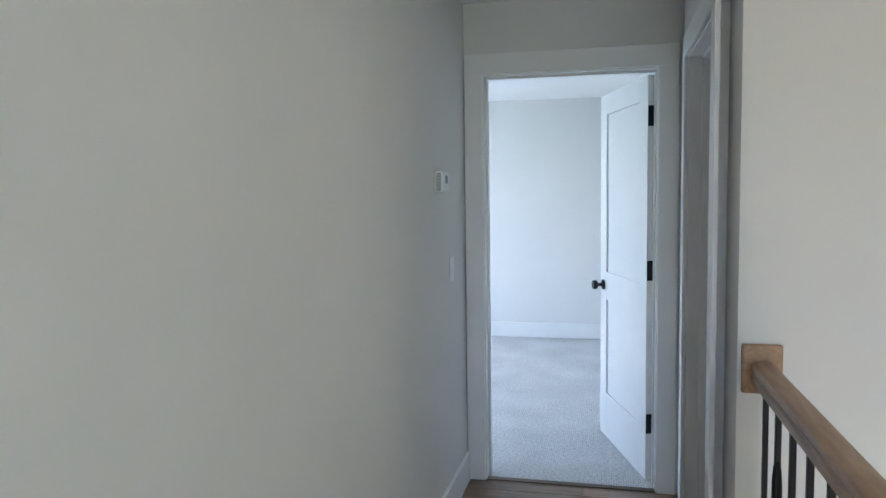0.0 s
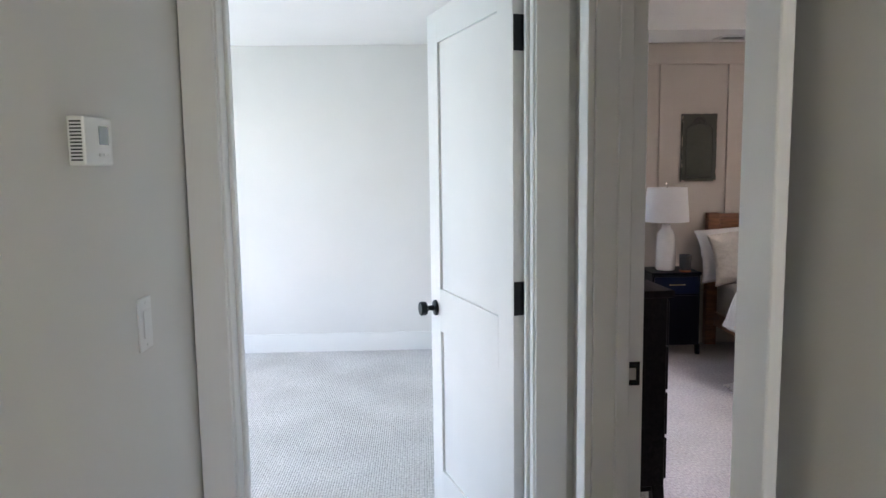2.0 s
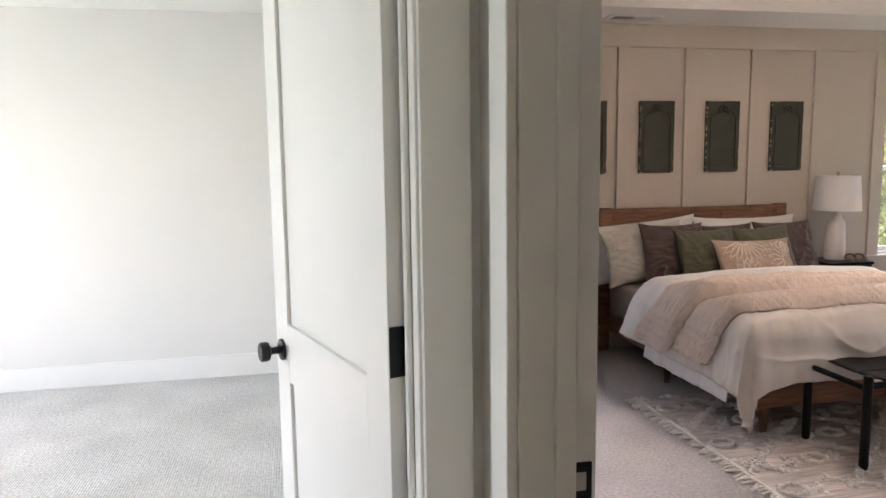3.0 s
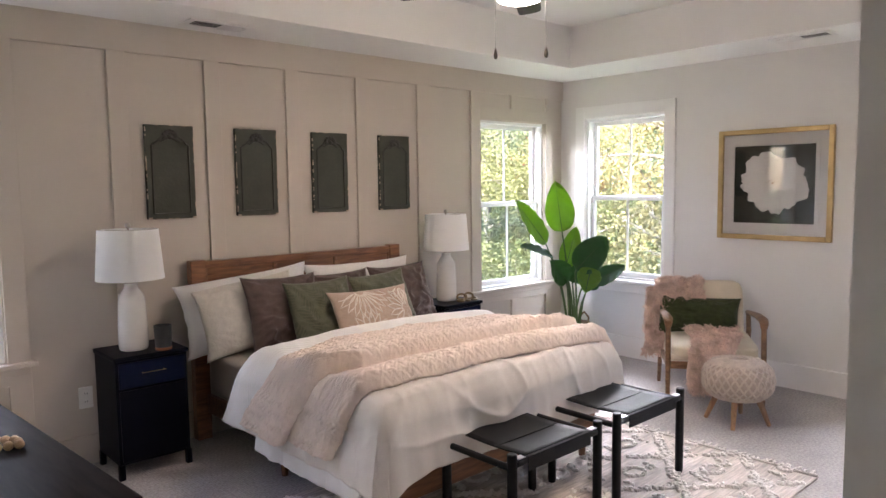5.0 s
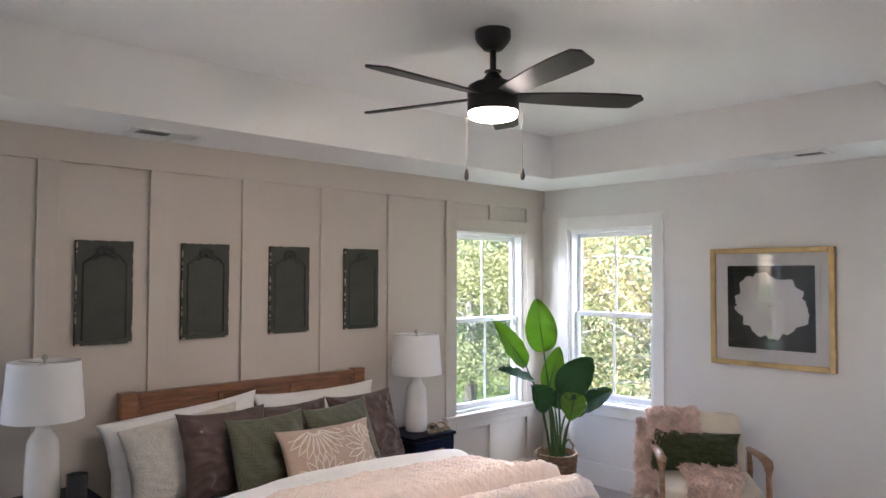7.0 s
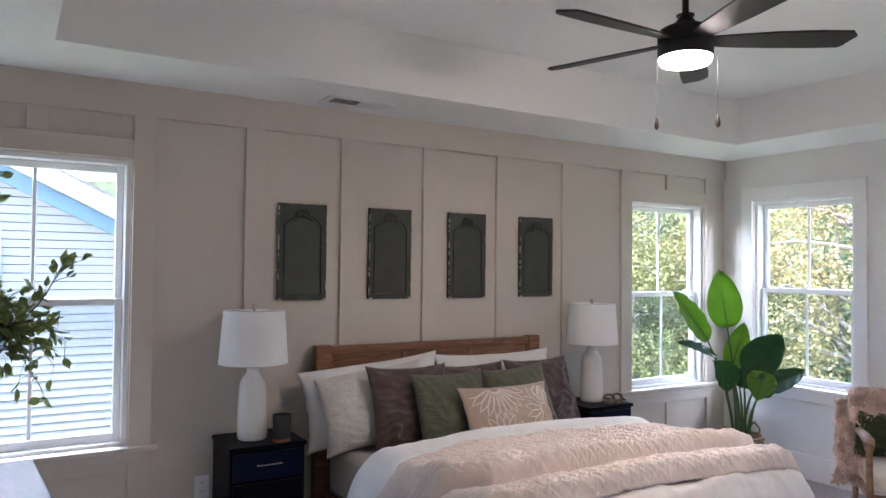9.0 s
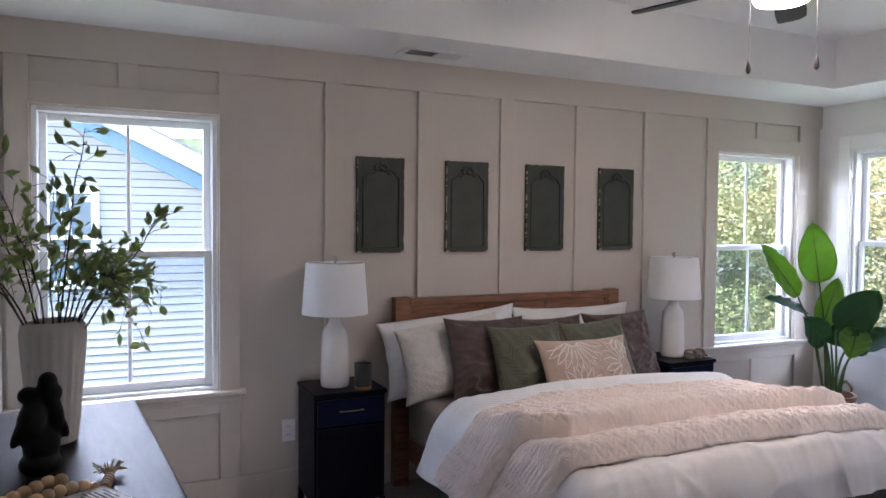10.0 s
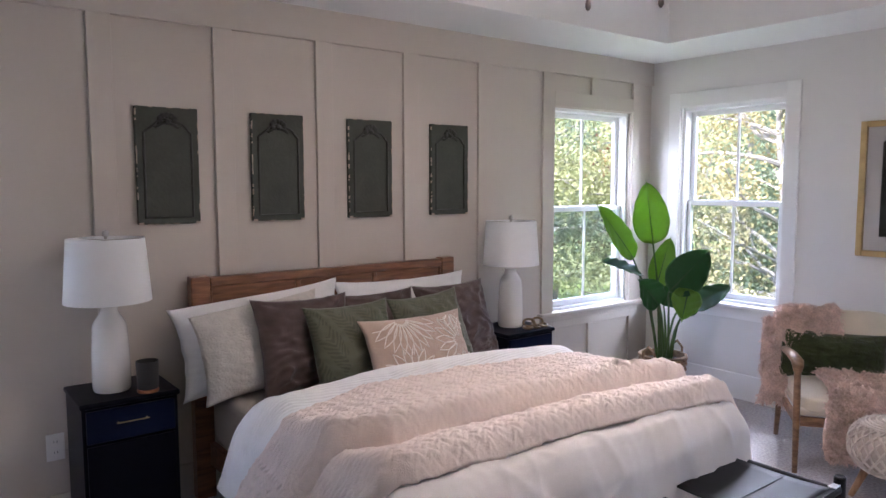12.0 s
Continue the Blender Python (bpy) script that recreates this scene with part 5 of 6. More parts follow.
def soft_box(w, d, h, name, material, puff=0.02, n=16):
    """A cushion with soft edges, on its base's middle."""
    bm = bmesh.new()
    bmesh.ops.create_cube(bm, size=1.0)
    bmesh.ops.subdivide_edges(bm, edges=list(bm.edges), cuts=n, use_grid_fill=True)
    for v in bm.verts:
        p = v.co * 2
        q = Vector((p.x, p.y, p.z))
        e = 7.0
        ln = (abs(q.x) ** e + abs(q.y) ** e + abs(q.z) ** e) ** (1 / e)
        q /= max(ln, 1e-6)
        f = (1 - q.x * q.x) * (1 - q.y * q.y)
        v.co = (q.x * w / 2, q.y * d / 2, q.z * h / 2 + h / 2 + math.copysign(puff * f, q.z) + 0.003 * noise.noise((q.x * 4, q.y * 4, q.z * 2)))
    return mesh(name, bm, material, True)


ob = new("seat_cushion", soft_box(0.565, 0.54, 0.095, "seat_cushion", CREAM, 0.014))
ob.parent, ob.matrix_basis = chair, pose(0, -0.03, 0.325, 3, 0, 0)
ob = new("back_cushion", soft_box(0.52, 0.43, 0.085, "back_cushion", CREAM, 0.012))
ob.parent, ob.matrix_basis = chair, pose(0, 0.235, 0.555, 72, 0, 0)
part("back_frame", boxed(-0.23, 0.23, 0.262, 0.285, 0.40, 0.75, 0.01), CHAIRWOOD, chair)
cu = new("lumbar_cushion", pillow_mesh("lumbar_cushion", 0.58, 0.29, 0.15, GREENFUR, 13))
cu.matrix_basis = CM @ pose(-0.06, 0.085, 0.395, -14, 3, 0)
tagged(cu, "dark green plush lumbar cushion on the armchair", "cushion")


def shag(name, path, w0, w1, parent, seed, blades=5200):
    """A shaggy strip along a path of points, with a width direction along local x."""
    rg = random.Random(seed)
    pts = [Vector(p) for p in path]
    n, m = 44, 18

    def at(u, v):
        k = v * (len(pts) - 1)
        i = min(int(k), len(pts) - 2)
        f = k - i
        p0, p1, p2, p3 = pts[max(i - 1, 0)], pts[i], pts[i + 1], pts[min(i + 2, len(pts) - 1)]
        p = 0.5 * ((2 * p1) + (p2 - p0) * f + (2 * p0 - 5 * p1 + 4 * p2 - p3) * f * f + (3 * p1 - p0 - 3 * p2 + p3) * f ** 3)
        w = w0 + (w1 - w0) * v
        bend = 0.03 * noise.noise((u * 2.5 + seed, v * 5, 1)) + 0.02 * noise.noise((u * 6 + seed, v * 9, 2))
        return p + Vector((u * w / 2 + 0.02 * noise.noise((v * 6, seed, 3)), -abs(bend) * 0.7, bend))
    bm = bmesh.new()
    g = [[bm.verts.new(at(2 * i / m - 1, j / n)) for i in range(m + 1)] for j in range(n + 1)]
    for j in range(n):
        for i in range(m):
            bm.faces.new((g[j][i], g[j][i + 1], g[j + 1][i + 1], g[j + 1][i]))
    base = part("throw_base", bm, SHAG, parent, smooth=True)
    so = base.modifiers.new("thickness", "SOLIDIFY")
    so.thickness, so.offset = 0.014, 0.0
    vs, fs = [], []
    for k in range(blades):
        u, v = rg.uniform(-1.03, 1.03), rg.uniform(-0.01, 1.01)
        v = min(max(v, 0.0), 1.0)
        p = at(u, v)
        e = 0.01
        du, dv = at(u + e, v) - at(u - e, v), at(u, min(v + e, 1)) - at(u, max(v - e, 0))
        nn = du.cross(dv)
        nn = nn.normalized() if nn.length > 1e-9 else Vector((0, -1, 0))
        if nn.y > 0.3 or nn.z < -0.3:
            nn = -nn
        d = (nn + Vector((rg.uniform(-1, 1), rg.uniform(-1, 1), rg.uniform(-1.2, 0.4))) * 0.9).normalized()
        ln, wd = rg.uniform(0.014, 0.032), rg.uniform(0.0022, 0.0042)
        sd = d.cross(Vector((rg.uniform(-1, 1), rg.uniform(-1, 1), rg.uniform(-1, 1)))).normalized() * wd
        c = p + nn * 0.006
        tip = c + d * ln + Vector((0, 0, -0.006))
        i0 = len(vs)
        vs += [tuple(c - sd), tuple(c + sd), tuple(c + d * ln * 0.6 + sd * 0.8), tuple(c + d * ln * 0.6 - sd * 0.8), tuple(tip)]
        fs += [(i0, i0 + 1, i0 + 2, i0 + 3), (i0 + 3, i0 + 2, i0 + 4)]
    stuff("pile", pydata("pile", vs, fs, SHAG), parent, "long curly pink pile")


throw = thing("shag_throw", CM, "dusty pink shaggy throw draped over the armchair", "throw blanket")
shag("throw", [(-0.20, 0.36, 0.30), (-0.20, 0.345, 0.5), (-0.18, 0.33, 0.69), (-0.17, 0.27, 0.785), (-0.17, 0.20, 0.765), (-0.18, 0.155, 0.70), (-0.18, 0.12, 0.60)], 0.30, 0.34, throw, 4, 5200)
throw2 = thing("shag_throw", CM, "end of the pink shaggy throw falling over the seat front", "throw blanket")
shag("throw", [(0.02, 0.02, 0.47), (0.02, -0.10, 0.465), (0.0, -0.22, 0.455), (-0.01, -0.31, 0.43), (-0.04, -0.355, 0.34), (-0.06, -0.37, 0.22), (-0.06, -0.385, 0.11)], 0.36, 0.24, throw2, 9, 5200)
side = thing("shag_throw", CM, "fold of the pink shaggy throw hanging beside the arm", "throw blanket")
shag("throw", [(-0.34, 0.24, 0.72), (-0.36, 0.18, 0.62), (-0.365, 0.12, 0.50), (-0.365, 0.08, 0.38), (-0.365, 0.06, 0.26)], 0.10, 0.14, side, 15, 2400)

# ---- knitted stool ----
ROPE = mat("macrame_cream_cord", (0.62, 0.535, 0.46), 0.95, vary=0.12, scale=20, bump=0.6, bump_scale=350, spec=0.1)
POUF = mat("pouf_cover_taupe", (0.50, 0.42, 0.36), 0.95, vary=0.1, scale=20, bump=0.4, bump_scale=250, spec=0.1)
STOOLLEG = wood_mat("stool_leg_oak", (0.24, 0.125, 0.06), (0.40, 0.235, 0.125), 0.45, (30, 30, 4))
stool = thing("pouf_stool", pose(4.955, 5.375, 0), "cream macrame covered round stool with wooden legs", "stool")
R0, ZC, ZH = 0.205, 0.275, 0.118


def pouf_at(a, tt, off=0.0):
    """tt from 0 (top middle) over the rim to 1 (bottom)."""
    ph = math.pi * tt
    e = 0.62
    r = (R0 + off) * abs(math.sin(ph)) ** e
    z = ZC + (ZH + off) * math.copysign(abs(math.cos(ph)) ** 0.8, math.cos(ph))
    return (r * math.cos(a), r * math.sin(a), z)


bm = bmesh.new()
g = [[bm.verts.new(pouf_at(2 * math.pi * i / 48, 0.02 + 0.96 * j / 20)) for i in range(48)] for j in range(21)]
for j in range(20):
    for i in range(48):
        bm.faces.new((g[j][i], g[j][(i + 1) % 48], g[j + 1][(i + 1) % 48], g[j + 1][i]))
bm.faces.new(g[0]), bm.faces.new(list(reversed(g[20])))
part("pouf", bm, POUF, stool, smooth=True)
bm = bmesh.new()
for k in range(26):
    a0 = 2 * math.pi * k / 26
    for s in (1, -1):
        tube(bm, [pouf_at(a0 + s * 0.95 * (q / 14), 0.20 + 0.60 * q / 14, 0.004 + 0.002 * math.sin(q * 2.2 + s)) for q in range(15)], 0.0058, 6)
for tt, rad in ((0.05, 0.007), (0.09, 0.006), (0.14, 0.007), (0.175, 0.007), (0.205, 0.0075), (0.80, 0.0075), (0.83, 0.006)):
    tube(bm, [pouf_at(2 * math.pi * q / 40, tt, 0.005 + 0.0015 * (q % 2)) for q in range(41)], rad, 6, cap=False)
for k in range(52):
    a0 = 2 * math.pi * k / 52
    tube(bm, [pouf_at(a0 + (0.05 if q % 2 else 0), 0.06 + 0.125 * q / 4, 0.006) for q in range(5)], 0.0048, 5)
stuff("cord_net", mesh("cord_net", bm, ROPE, True), stool, "knotted cream macrame cord")
for k in range(4):
    a = radians(18 + 90 * k)
    bm = bmesh.new()
    tube(bm, [(0.185 * math.cos(a), 0.185 * math.sin(a), 0.0), (0.115 * math.cos(a), 0.115 * math.sin(a), 0.175)], [0.013, 0.021], 12)
    part("leg", bm, STOOLLEG, stool, smooth=True)

# ---- potted plant ----
def leaf_mat(name, base, through, rough=0.32, spec=0.5):
    m = mat(name, base, rough, spec=spec, vary=0.18, scale=7, fine=0.08, fine_scale=50, bump=0.12, bump_scale=40)
    n, l = m.node_tree.nodes, m.node_tree.links
    tr = n.new("ShaderNodeBsdfTranslucent")
    tr.inputs["Color"].default_value = (*through, 1)
    mxs = n.new("ShaderNodeMixShader")
    mxs.inputs[0].default_value = 0.4
    l.new(n["Principled BSDF"].outputs[0], mxs.inputs[1]), l.new(tr.outputs[0], mxs.inputs[2])
    l.new(mxs.outputs[0], n["Material Output"].inputs["Surface"])
    return m


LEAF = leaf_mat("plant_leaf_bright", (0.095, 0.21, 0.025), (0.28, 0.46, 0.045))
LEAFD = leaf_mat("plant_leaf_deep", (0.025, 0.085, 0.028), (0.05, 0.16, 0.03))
STEM = mat("plant_stem_green", (0.05, 0.10, 0.025), 0.45, vary=0.2, scale=12)
WICKER = mat("basket_wicker", (0.19, 0.115, 0.06), 0.75, vary=0.35, scale=30, bump=0.5, bump_scale=200)
SOIL = mat("pot_soil", (0.03, 0.022, 0.016), 0.95, vary=0.3, scale=40, bump=0.8, bump_scale=60)
plant = thing("potted_plant", pose(5.47, 7.03, 0), "tall green broad-leaved plant in a wicker basket", "potted plant")
bm = bmesh.new()
lathe(bm, [(0.122, 0.0), (0.130, 0.02), (0.154, 0.33), (0.144, 0.33), (0.126, 0.03)], 30)
basket = part("basket", bm, WICKER, plant, "brown woven wicker basket", smooth=True)
bm = bmesh.new()
for k in range(17):
    z = 0.012 + k * 0.0195
    r = 0.129 + 0.026 * z / 0.33
    tube(bm, [((r + 0.004 * math.sin(q * math.pi / 2 + k * math.pi)) * math.cos(2 * math.pi * q / 60), (r + 0.004 * math.sin(q * math.pi / 2 + k * math.pi)) * math.sin(2 * math.pi * q / 60), z) for q in range(61)], 0.0088, 6, cap=False)
stuff("weave", mesh("weave", bm, WICKER, True), basket)
for s in (-1, 1):
    bm = bmesh.new()
    tube(bm, [(s * 0.150, -0.05, 0.31), (s * 0.160, -0.045, 0.36), (s * 0.162, 0.0, 0.40), (s * 0.160, 0.045, 0.36), (s * 0.150, 0.05, 0.31)], 0.009, 8)
    part("handle", bm, WICKER, basket, "loop handle", smooth=True)
bm = bmesh.new()
lathe(bm, [(0.001, 0.295), (0.140, 0.285)], 24, cap=False)
part("soil", bm, SOIL, plant)


def broad_leaf(base, tip, width, bend, material, face=(-0.72, -0.62, 0.3), split=0.0, root=(0, 0, 0.22)):
    """Places relative to the pot. A blade with a midrib, arched, seen from the side that face points to."""
    b, t = Vector(base), Vector(tip)
    ax = t - b
    L = ax.length
    ax.normalize()
    up = Vector(face)
    up = (up - ax * up.dot(ax)).normalized()
    sd = ax.cross(up)
    n, m = 22, 8
    bm = bmesh.new()
    rows = []
    for j in range(n + 1):
        v = j / n
        half = width * 0.56 * (math.sin(math.pi * min(1.0, v ** 0.72)) ** 0.62 if 0 < v < 1 else 0.02)
        row = []
        for i in range(-m, m + 1):
            u = i / m
            cup = 0.16 * width * abs(u) ** 1.3
            rip = 0.006 * math.sin(v * 26 + abs(u) * 5) * abs(u)
            dent = -split * L * max(0, v - 0.82) * (1 - abs(abs(u) - 0.5) * 2)
            p = b + ax * (L * v - 0.05 * L * u * u * v + dent) + sd * (u * half) + up * (cup + rip - bend * L * v * v)
            row.append(bm.verts.new(p))
        rows.append(row)
    for j in range(n):
        for i in range(2 * m):
            bm.faces.new((rows[j][i], rows[j][i + 1], rows[j + 1][i + 1], rows[j + 1][i]))
    lf = part("leaf", bm, material, plant, smooth=True)
    so = lf.modifiers.new("thickness", "SOLIDIFY")
    so.thickness = 0.0015
    bm = bmesh.new()
    pts = [b + ax * (L * v) - up * (bend * L * v * v + 0.001) for v in (0.0, 0.25, 0.5, 0.75, 0.97)]
    tube(bm, pts, [0.0055, 0.005, 0.004, 0.003, 0.001], 6)
    part("midrib", bm, STEM, lf, smooth=True)
    bm = bmesh.new()
    rt = Vector(root) + Vector((0.06 * ax.x, 0.06 * ax.y, 0))
    mid = rt.lerp(b, 0.55) + Vector((-0.10 * (b.x - rt.x), -0.10 * (b.y - rt.y), 0.06))
    tube(bm, [rt, rt.lerp(mid, 0.5) + Vector((0, 0, 0.03)), mid, mid.lerp(b, 0.55) + Vector((0, 0, 0.012)), b], [0.011, 0.009, 0.0075, 0.006, 0.005], 8)
    part("stem", bm, STEM, plant, smooth=True)
    return lf


PX, PY = 5.47, 7.03
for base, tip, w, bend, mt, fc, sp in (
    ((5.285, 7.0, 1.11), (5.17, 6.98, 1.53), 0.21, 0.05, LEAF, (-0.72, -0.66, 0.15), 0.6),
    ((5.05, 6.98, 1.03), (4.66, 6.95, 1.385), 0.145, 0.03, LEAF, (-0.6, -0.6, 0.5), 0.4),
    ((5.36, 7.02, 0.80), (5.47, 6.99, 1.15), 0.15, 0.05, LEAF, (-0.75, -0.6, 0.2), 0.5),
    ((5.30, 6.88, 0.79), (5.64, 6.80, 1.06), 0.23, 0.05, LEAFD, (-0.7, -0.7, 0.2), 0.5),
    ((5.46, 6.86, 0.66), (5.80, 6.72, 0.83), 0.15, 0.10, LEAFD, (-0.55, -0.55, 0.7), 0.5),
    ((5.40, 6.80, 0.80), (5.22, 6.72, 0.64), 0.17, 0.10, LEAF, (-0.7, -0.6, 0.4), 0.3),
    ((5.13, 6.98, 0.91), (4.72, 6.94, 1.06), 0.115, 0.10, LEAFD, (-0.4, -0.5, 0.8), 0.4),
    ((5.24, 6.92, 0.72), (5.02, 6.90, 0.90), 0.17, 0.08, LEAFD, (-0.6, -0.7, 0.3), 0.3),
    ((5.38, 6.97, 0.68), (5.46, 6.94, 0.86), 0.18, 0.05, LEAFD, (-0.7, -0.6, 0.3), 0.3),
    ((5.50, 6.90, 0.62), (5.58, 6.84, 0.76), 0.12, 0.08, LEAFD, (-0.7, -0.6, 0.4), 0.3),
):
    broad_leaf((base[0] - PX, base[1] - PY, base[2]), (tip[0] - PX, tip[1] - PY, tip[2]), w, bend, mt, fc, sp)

# ---- dresser and what stands on it ----
ESPRESSO = wood_mat("dresser_espresso", (0.007, 0.006, 0.007), (0.016, 0.013, 0.014), 0.32, (30, 4, 30))
ETOP = wood_mat("dresser_top_espresso", (0.012, 0.010, 0.012), (0.028, 0.022, 0.024), 0.36, (30, 4, 30))
DM = pose(1.016, 6.068, 0, 0, 0, 4.5)
eb = ETOP.node_tree.nodes["Principled BSDF"]
eb.inputs["Specular IOR Level"].default_value = 0.018
ESPRESSO.node_tree.nodes["Principled BSDF"].inputs["Specular IOR Level"].default_value = 0.12
dresser = thing("dresser", DM, "dark espresso wooden dresser with glossy top", "dresser")
DL, DD, DH = 1.40, 0.46, 0.95
part("top", boxed(-DD, 0.0, -DL, 0.0, DH - 0.03, DH, 0.005, seg=2), ETOP, dresser, "glossy dark top")
part("body", boxed(-DD + 0.012, -0.022, -DL + 0.02, -0.02, 0.11, DH - 0.03, 0.003), ESPRESSO, dresser)
for r in range(4):
    for c in range(2):
        y0 = -DL + 0.035 + c * (DL - 0.06) / 2
        z0 = 0.135 + r * 0.195
        dr = part("drawer", boxed(-0.022, -0.006, y0, y0 + (DL - 0.08) / 2, z0, z0 + 0.18, 0.003), ESPRESSO, dresser)
        bm = bmesh.new()
        lathe(bm, [(0.006, 0), (0.006, 0.012), (0.014, 0.018), (0.014, 0.024), (0.008, 0.028)], 16, Matrix.Translation((-0.006, y0 + (DL - 0.08) / 4, z0 + 0.10)) @ Matrix.Rotation(radians(90), 4, "Y"))
        part("knob", bm, CHROME, dr, "small metal knob", smooth=True)
for y in (-DL + 0.02, -0.07):
    for x in (-DD + 0.012, -0.072):
        bm = bmesh.new()
        box(bm, x, x + 0.05, y, y + 0.05, 0.0, 0.115, 0.003)
        for v in bm.verts:
            if v.co.z < 0.05:
                v.co.x += 0.008 if x > -0.2 else -0.004
        part("leg", bm, ESPRESSO, dresser)
part("plinth", boxed(-DD + 0.062, -0.072, -DL + 0.03, -DL + 0.05, 0.085, 0.115, 0.002), ESPRESSO, dresser)

VASE = mat("vase_warm_white_matt", (0.60, 0.56, 0.51), 0.6, vary=0.05, scale=10, bump=0.08, bump_scale=120)
VZ = DH
vase = thing("vase_with_branches", pose(0.823, 5.70, VZ), "ribbed off-white vase with leafy green branches", "vase")
bm = bmesh.new()
seg = 80
prof = [(0.040, 0.0), (0.046, 0.004), (0.050, 0.06), (0.056, 0.14), (0.062, 0.22), (0.0645, 0.265), (0.062, 0.288), (0.055, 0.297), (0.050, 0.294), (0.052, 0.26), (0.045, 0.10)]
rings = []
for r, z in prof:
    r *= 1.13
    rib = 0.0016 if 0.01 < z < 0.285 and r > 0.049 else 0.0
    rings.append([bm.verts.new(((r + rib * (1 if k % 4 < 2 else -1)) * math.cos(2 * math.pi * k / seg), (r + rib * (1 if k % 4 < 2 else -1)) * math.sin(2 * math.pi * k / seg), z)) for k in range(seg)])
for a, b in zip(rings, rings[1:]):
    for k in range(seg):
        bm.faces.new((a[k], a[(k + 1) % seg], b[(k + 1) % seg], b[k]))
bm.faces.new(list(reversed(rings[0]))), bm.faces.new(rings[-1])
part("vase", bm, VASE, vase, "ribbed off-white ceramic", smooth=True)
SPRIG = leaf_mat("sprig_leaf_green", (0.15, 0.20, 0.08), (0.40, 0.50, 0.15))
TWIG = mat("twig_brown", (0.055, 0.035, 0.022), 0.75, vary=0.2, scale=30)
rv = random.Random(21)
for bx, ty, tz, droop, nl in ((0.10, -0.06, 0.76, 0.10, 22), (0.33, -0.05, 0.56, 0.02, 22), (0.29, 0.02, 0.30, 0.18, 26), (0.20, -0.10, 0.38, 0.12, 34), (0.0, -0.05, 0.64, 0.02, 26), (-0.12, -0.04, 0.66, 0.05, 24), (-0.26, 0.05, 0.52, 0.08, 24), (-0.20, -0.10, 0.36, 0.14, 26), (0.04, 0.10, 0.58, 0.04, 26), (0.16, 0.05, 0.46, 0.10, 36), (-0.06, -0.12, 0.50, 0.08, 26), (0.26, -0.09, 0.24, 0.16, 24), (-0.16, 0.03, 0.60, 0.06, 24), (0.31, -0.02, 0.36, 0.14, 26), (-0.24, -0.08, 0.22, 0.20, 22), (0.13, 0.0, 0.36, 0.16, 40)):
    tx = bx * (0.78 if bx > 0 else 1.0)
    p0, p3 = Vector((0.02 * tx / 0.2, 0.02 * ty / 0.1, 0.20)), Vector((tx, ty, tz))
    pts = []
    for q in range(13):
        f = q / 12
        p = p0.lerp(p3, f)
        p.z += droop * math.sin(math.pi * f) * 0.9
        p.x += 0.022 * f * noise.noise((f * 4, tx * 30, 0))
        p.y += 0.022 * f * noise.noise((f * 4, tx * 30, 5))
        pts.append(p)
    bm = bmesh.new()
    tube(bm, pts, [0.0028 - 0.0019 * q / 12 for q in range(13)], 5)
    vs, fs = [], []
    for k in range(nl):
        f = 0.30 + 0.70 * (k + rv.random()) / nl
        i = min(int(f * 12), 11)
        p = pts[i].lerp(pts[i + 1], f * 12 - i)
        ax = (pts[i + 1] - pts[i]).normalized()
        out = Vector((rv.uniform(-1, 1), rv.uniform(-1, 1), rv.uniform(-0.6, 0.9))).normalized()
        q0 = p + (out + ax * 0.5) * rv.uniform(0.008, 0.055)
        tube(bm, [p, p.lerp(q0, 0.5) + Vector((0, 0, 0.003)), q0], 0.0008, 4)
        for w_ in range(2 if (q0 - p).length > 0.035 else 1):
            p = q0 if w_ == 0 else p.lerp(q0, 0.6)
            d = (out + ax * rv.uniform(0.3, 0.9) + Vector((rv.uniform(-0.5, 0.5), rv.uniform(-0.5, 0.5), rv.uniform(-0.5, 0.3)))).normalized()
            sd = d.cross(Vector((rv.uniform(-1, 1), rv.uniform(-1, 1), rv.uniform(-1, 1)))).normalized()
            nn = d.cross(sd)
            l, w = rv.uniform(0.026, 0.046), rv.uniform(0.007, 0.0115)
            n0 = len(vs)
            vs += [tuple(p), tuple(p + d * l * 0.25 + sd * w * 0.8 + nn * 0.002), tuple(p + d * l * 0.5 + sd * w * 0.95 + nn * 0.003), tuple(p + d * l * 0.78 + sd * w * 0.45 + nn * 0.001), tuple(p + d * l - nn * 0.003), tuple(p + d * l * 0.78 - sd * w * 0.45 + nn * 0.001), tuple(p + d * l * 0.5 - sd * w * 0.95 + nn * 0.003), tuple(p + d * l * 0.25 - sd * w * 0.8 + nn * 0.002), tuple(p + d * l * 0.5)]
            fs += [(n0 + q, n0 + q + 1 if q < 7 else n0, n0 + 8) for q in range(8)]
    br = part("branch", bm, TWIG, vase, "thin brown twig")
    stuff("leaves", pydata("leaves", vs, fs, SPRIG), br)

# abstract figure, one mesh
FIG = mat("figurine_black_resin", (0.007, 0.007, 0.008), 0.32, vary=0.15, scale=30, spec=0.12)
bm = bmesh.new()


def blob(x, y, z, rx, ry, rz, tilt=0.0):
    bmesh.ops.create_icosphere(bm, subdivisions=3, radius=1.0, matrix=Matrix.Translation((x, y, z)) @ Matrix.Rotation(radians(tilt), 4, "Y") @ Matrix.Diagonal((rx, ry, rz, 1)))


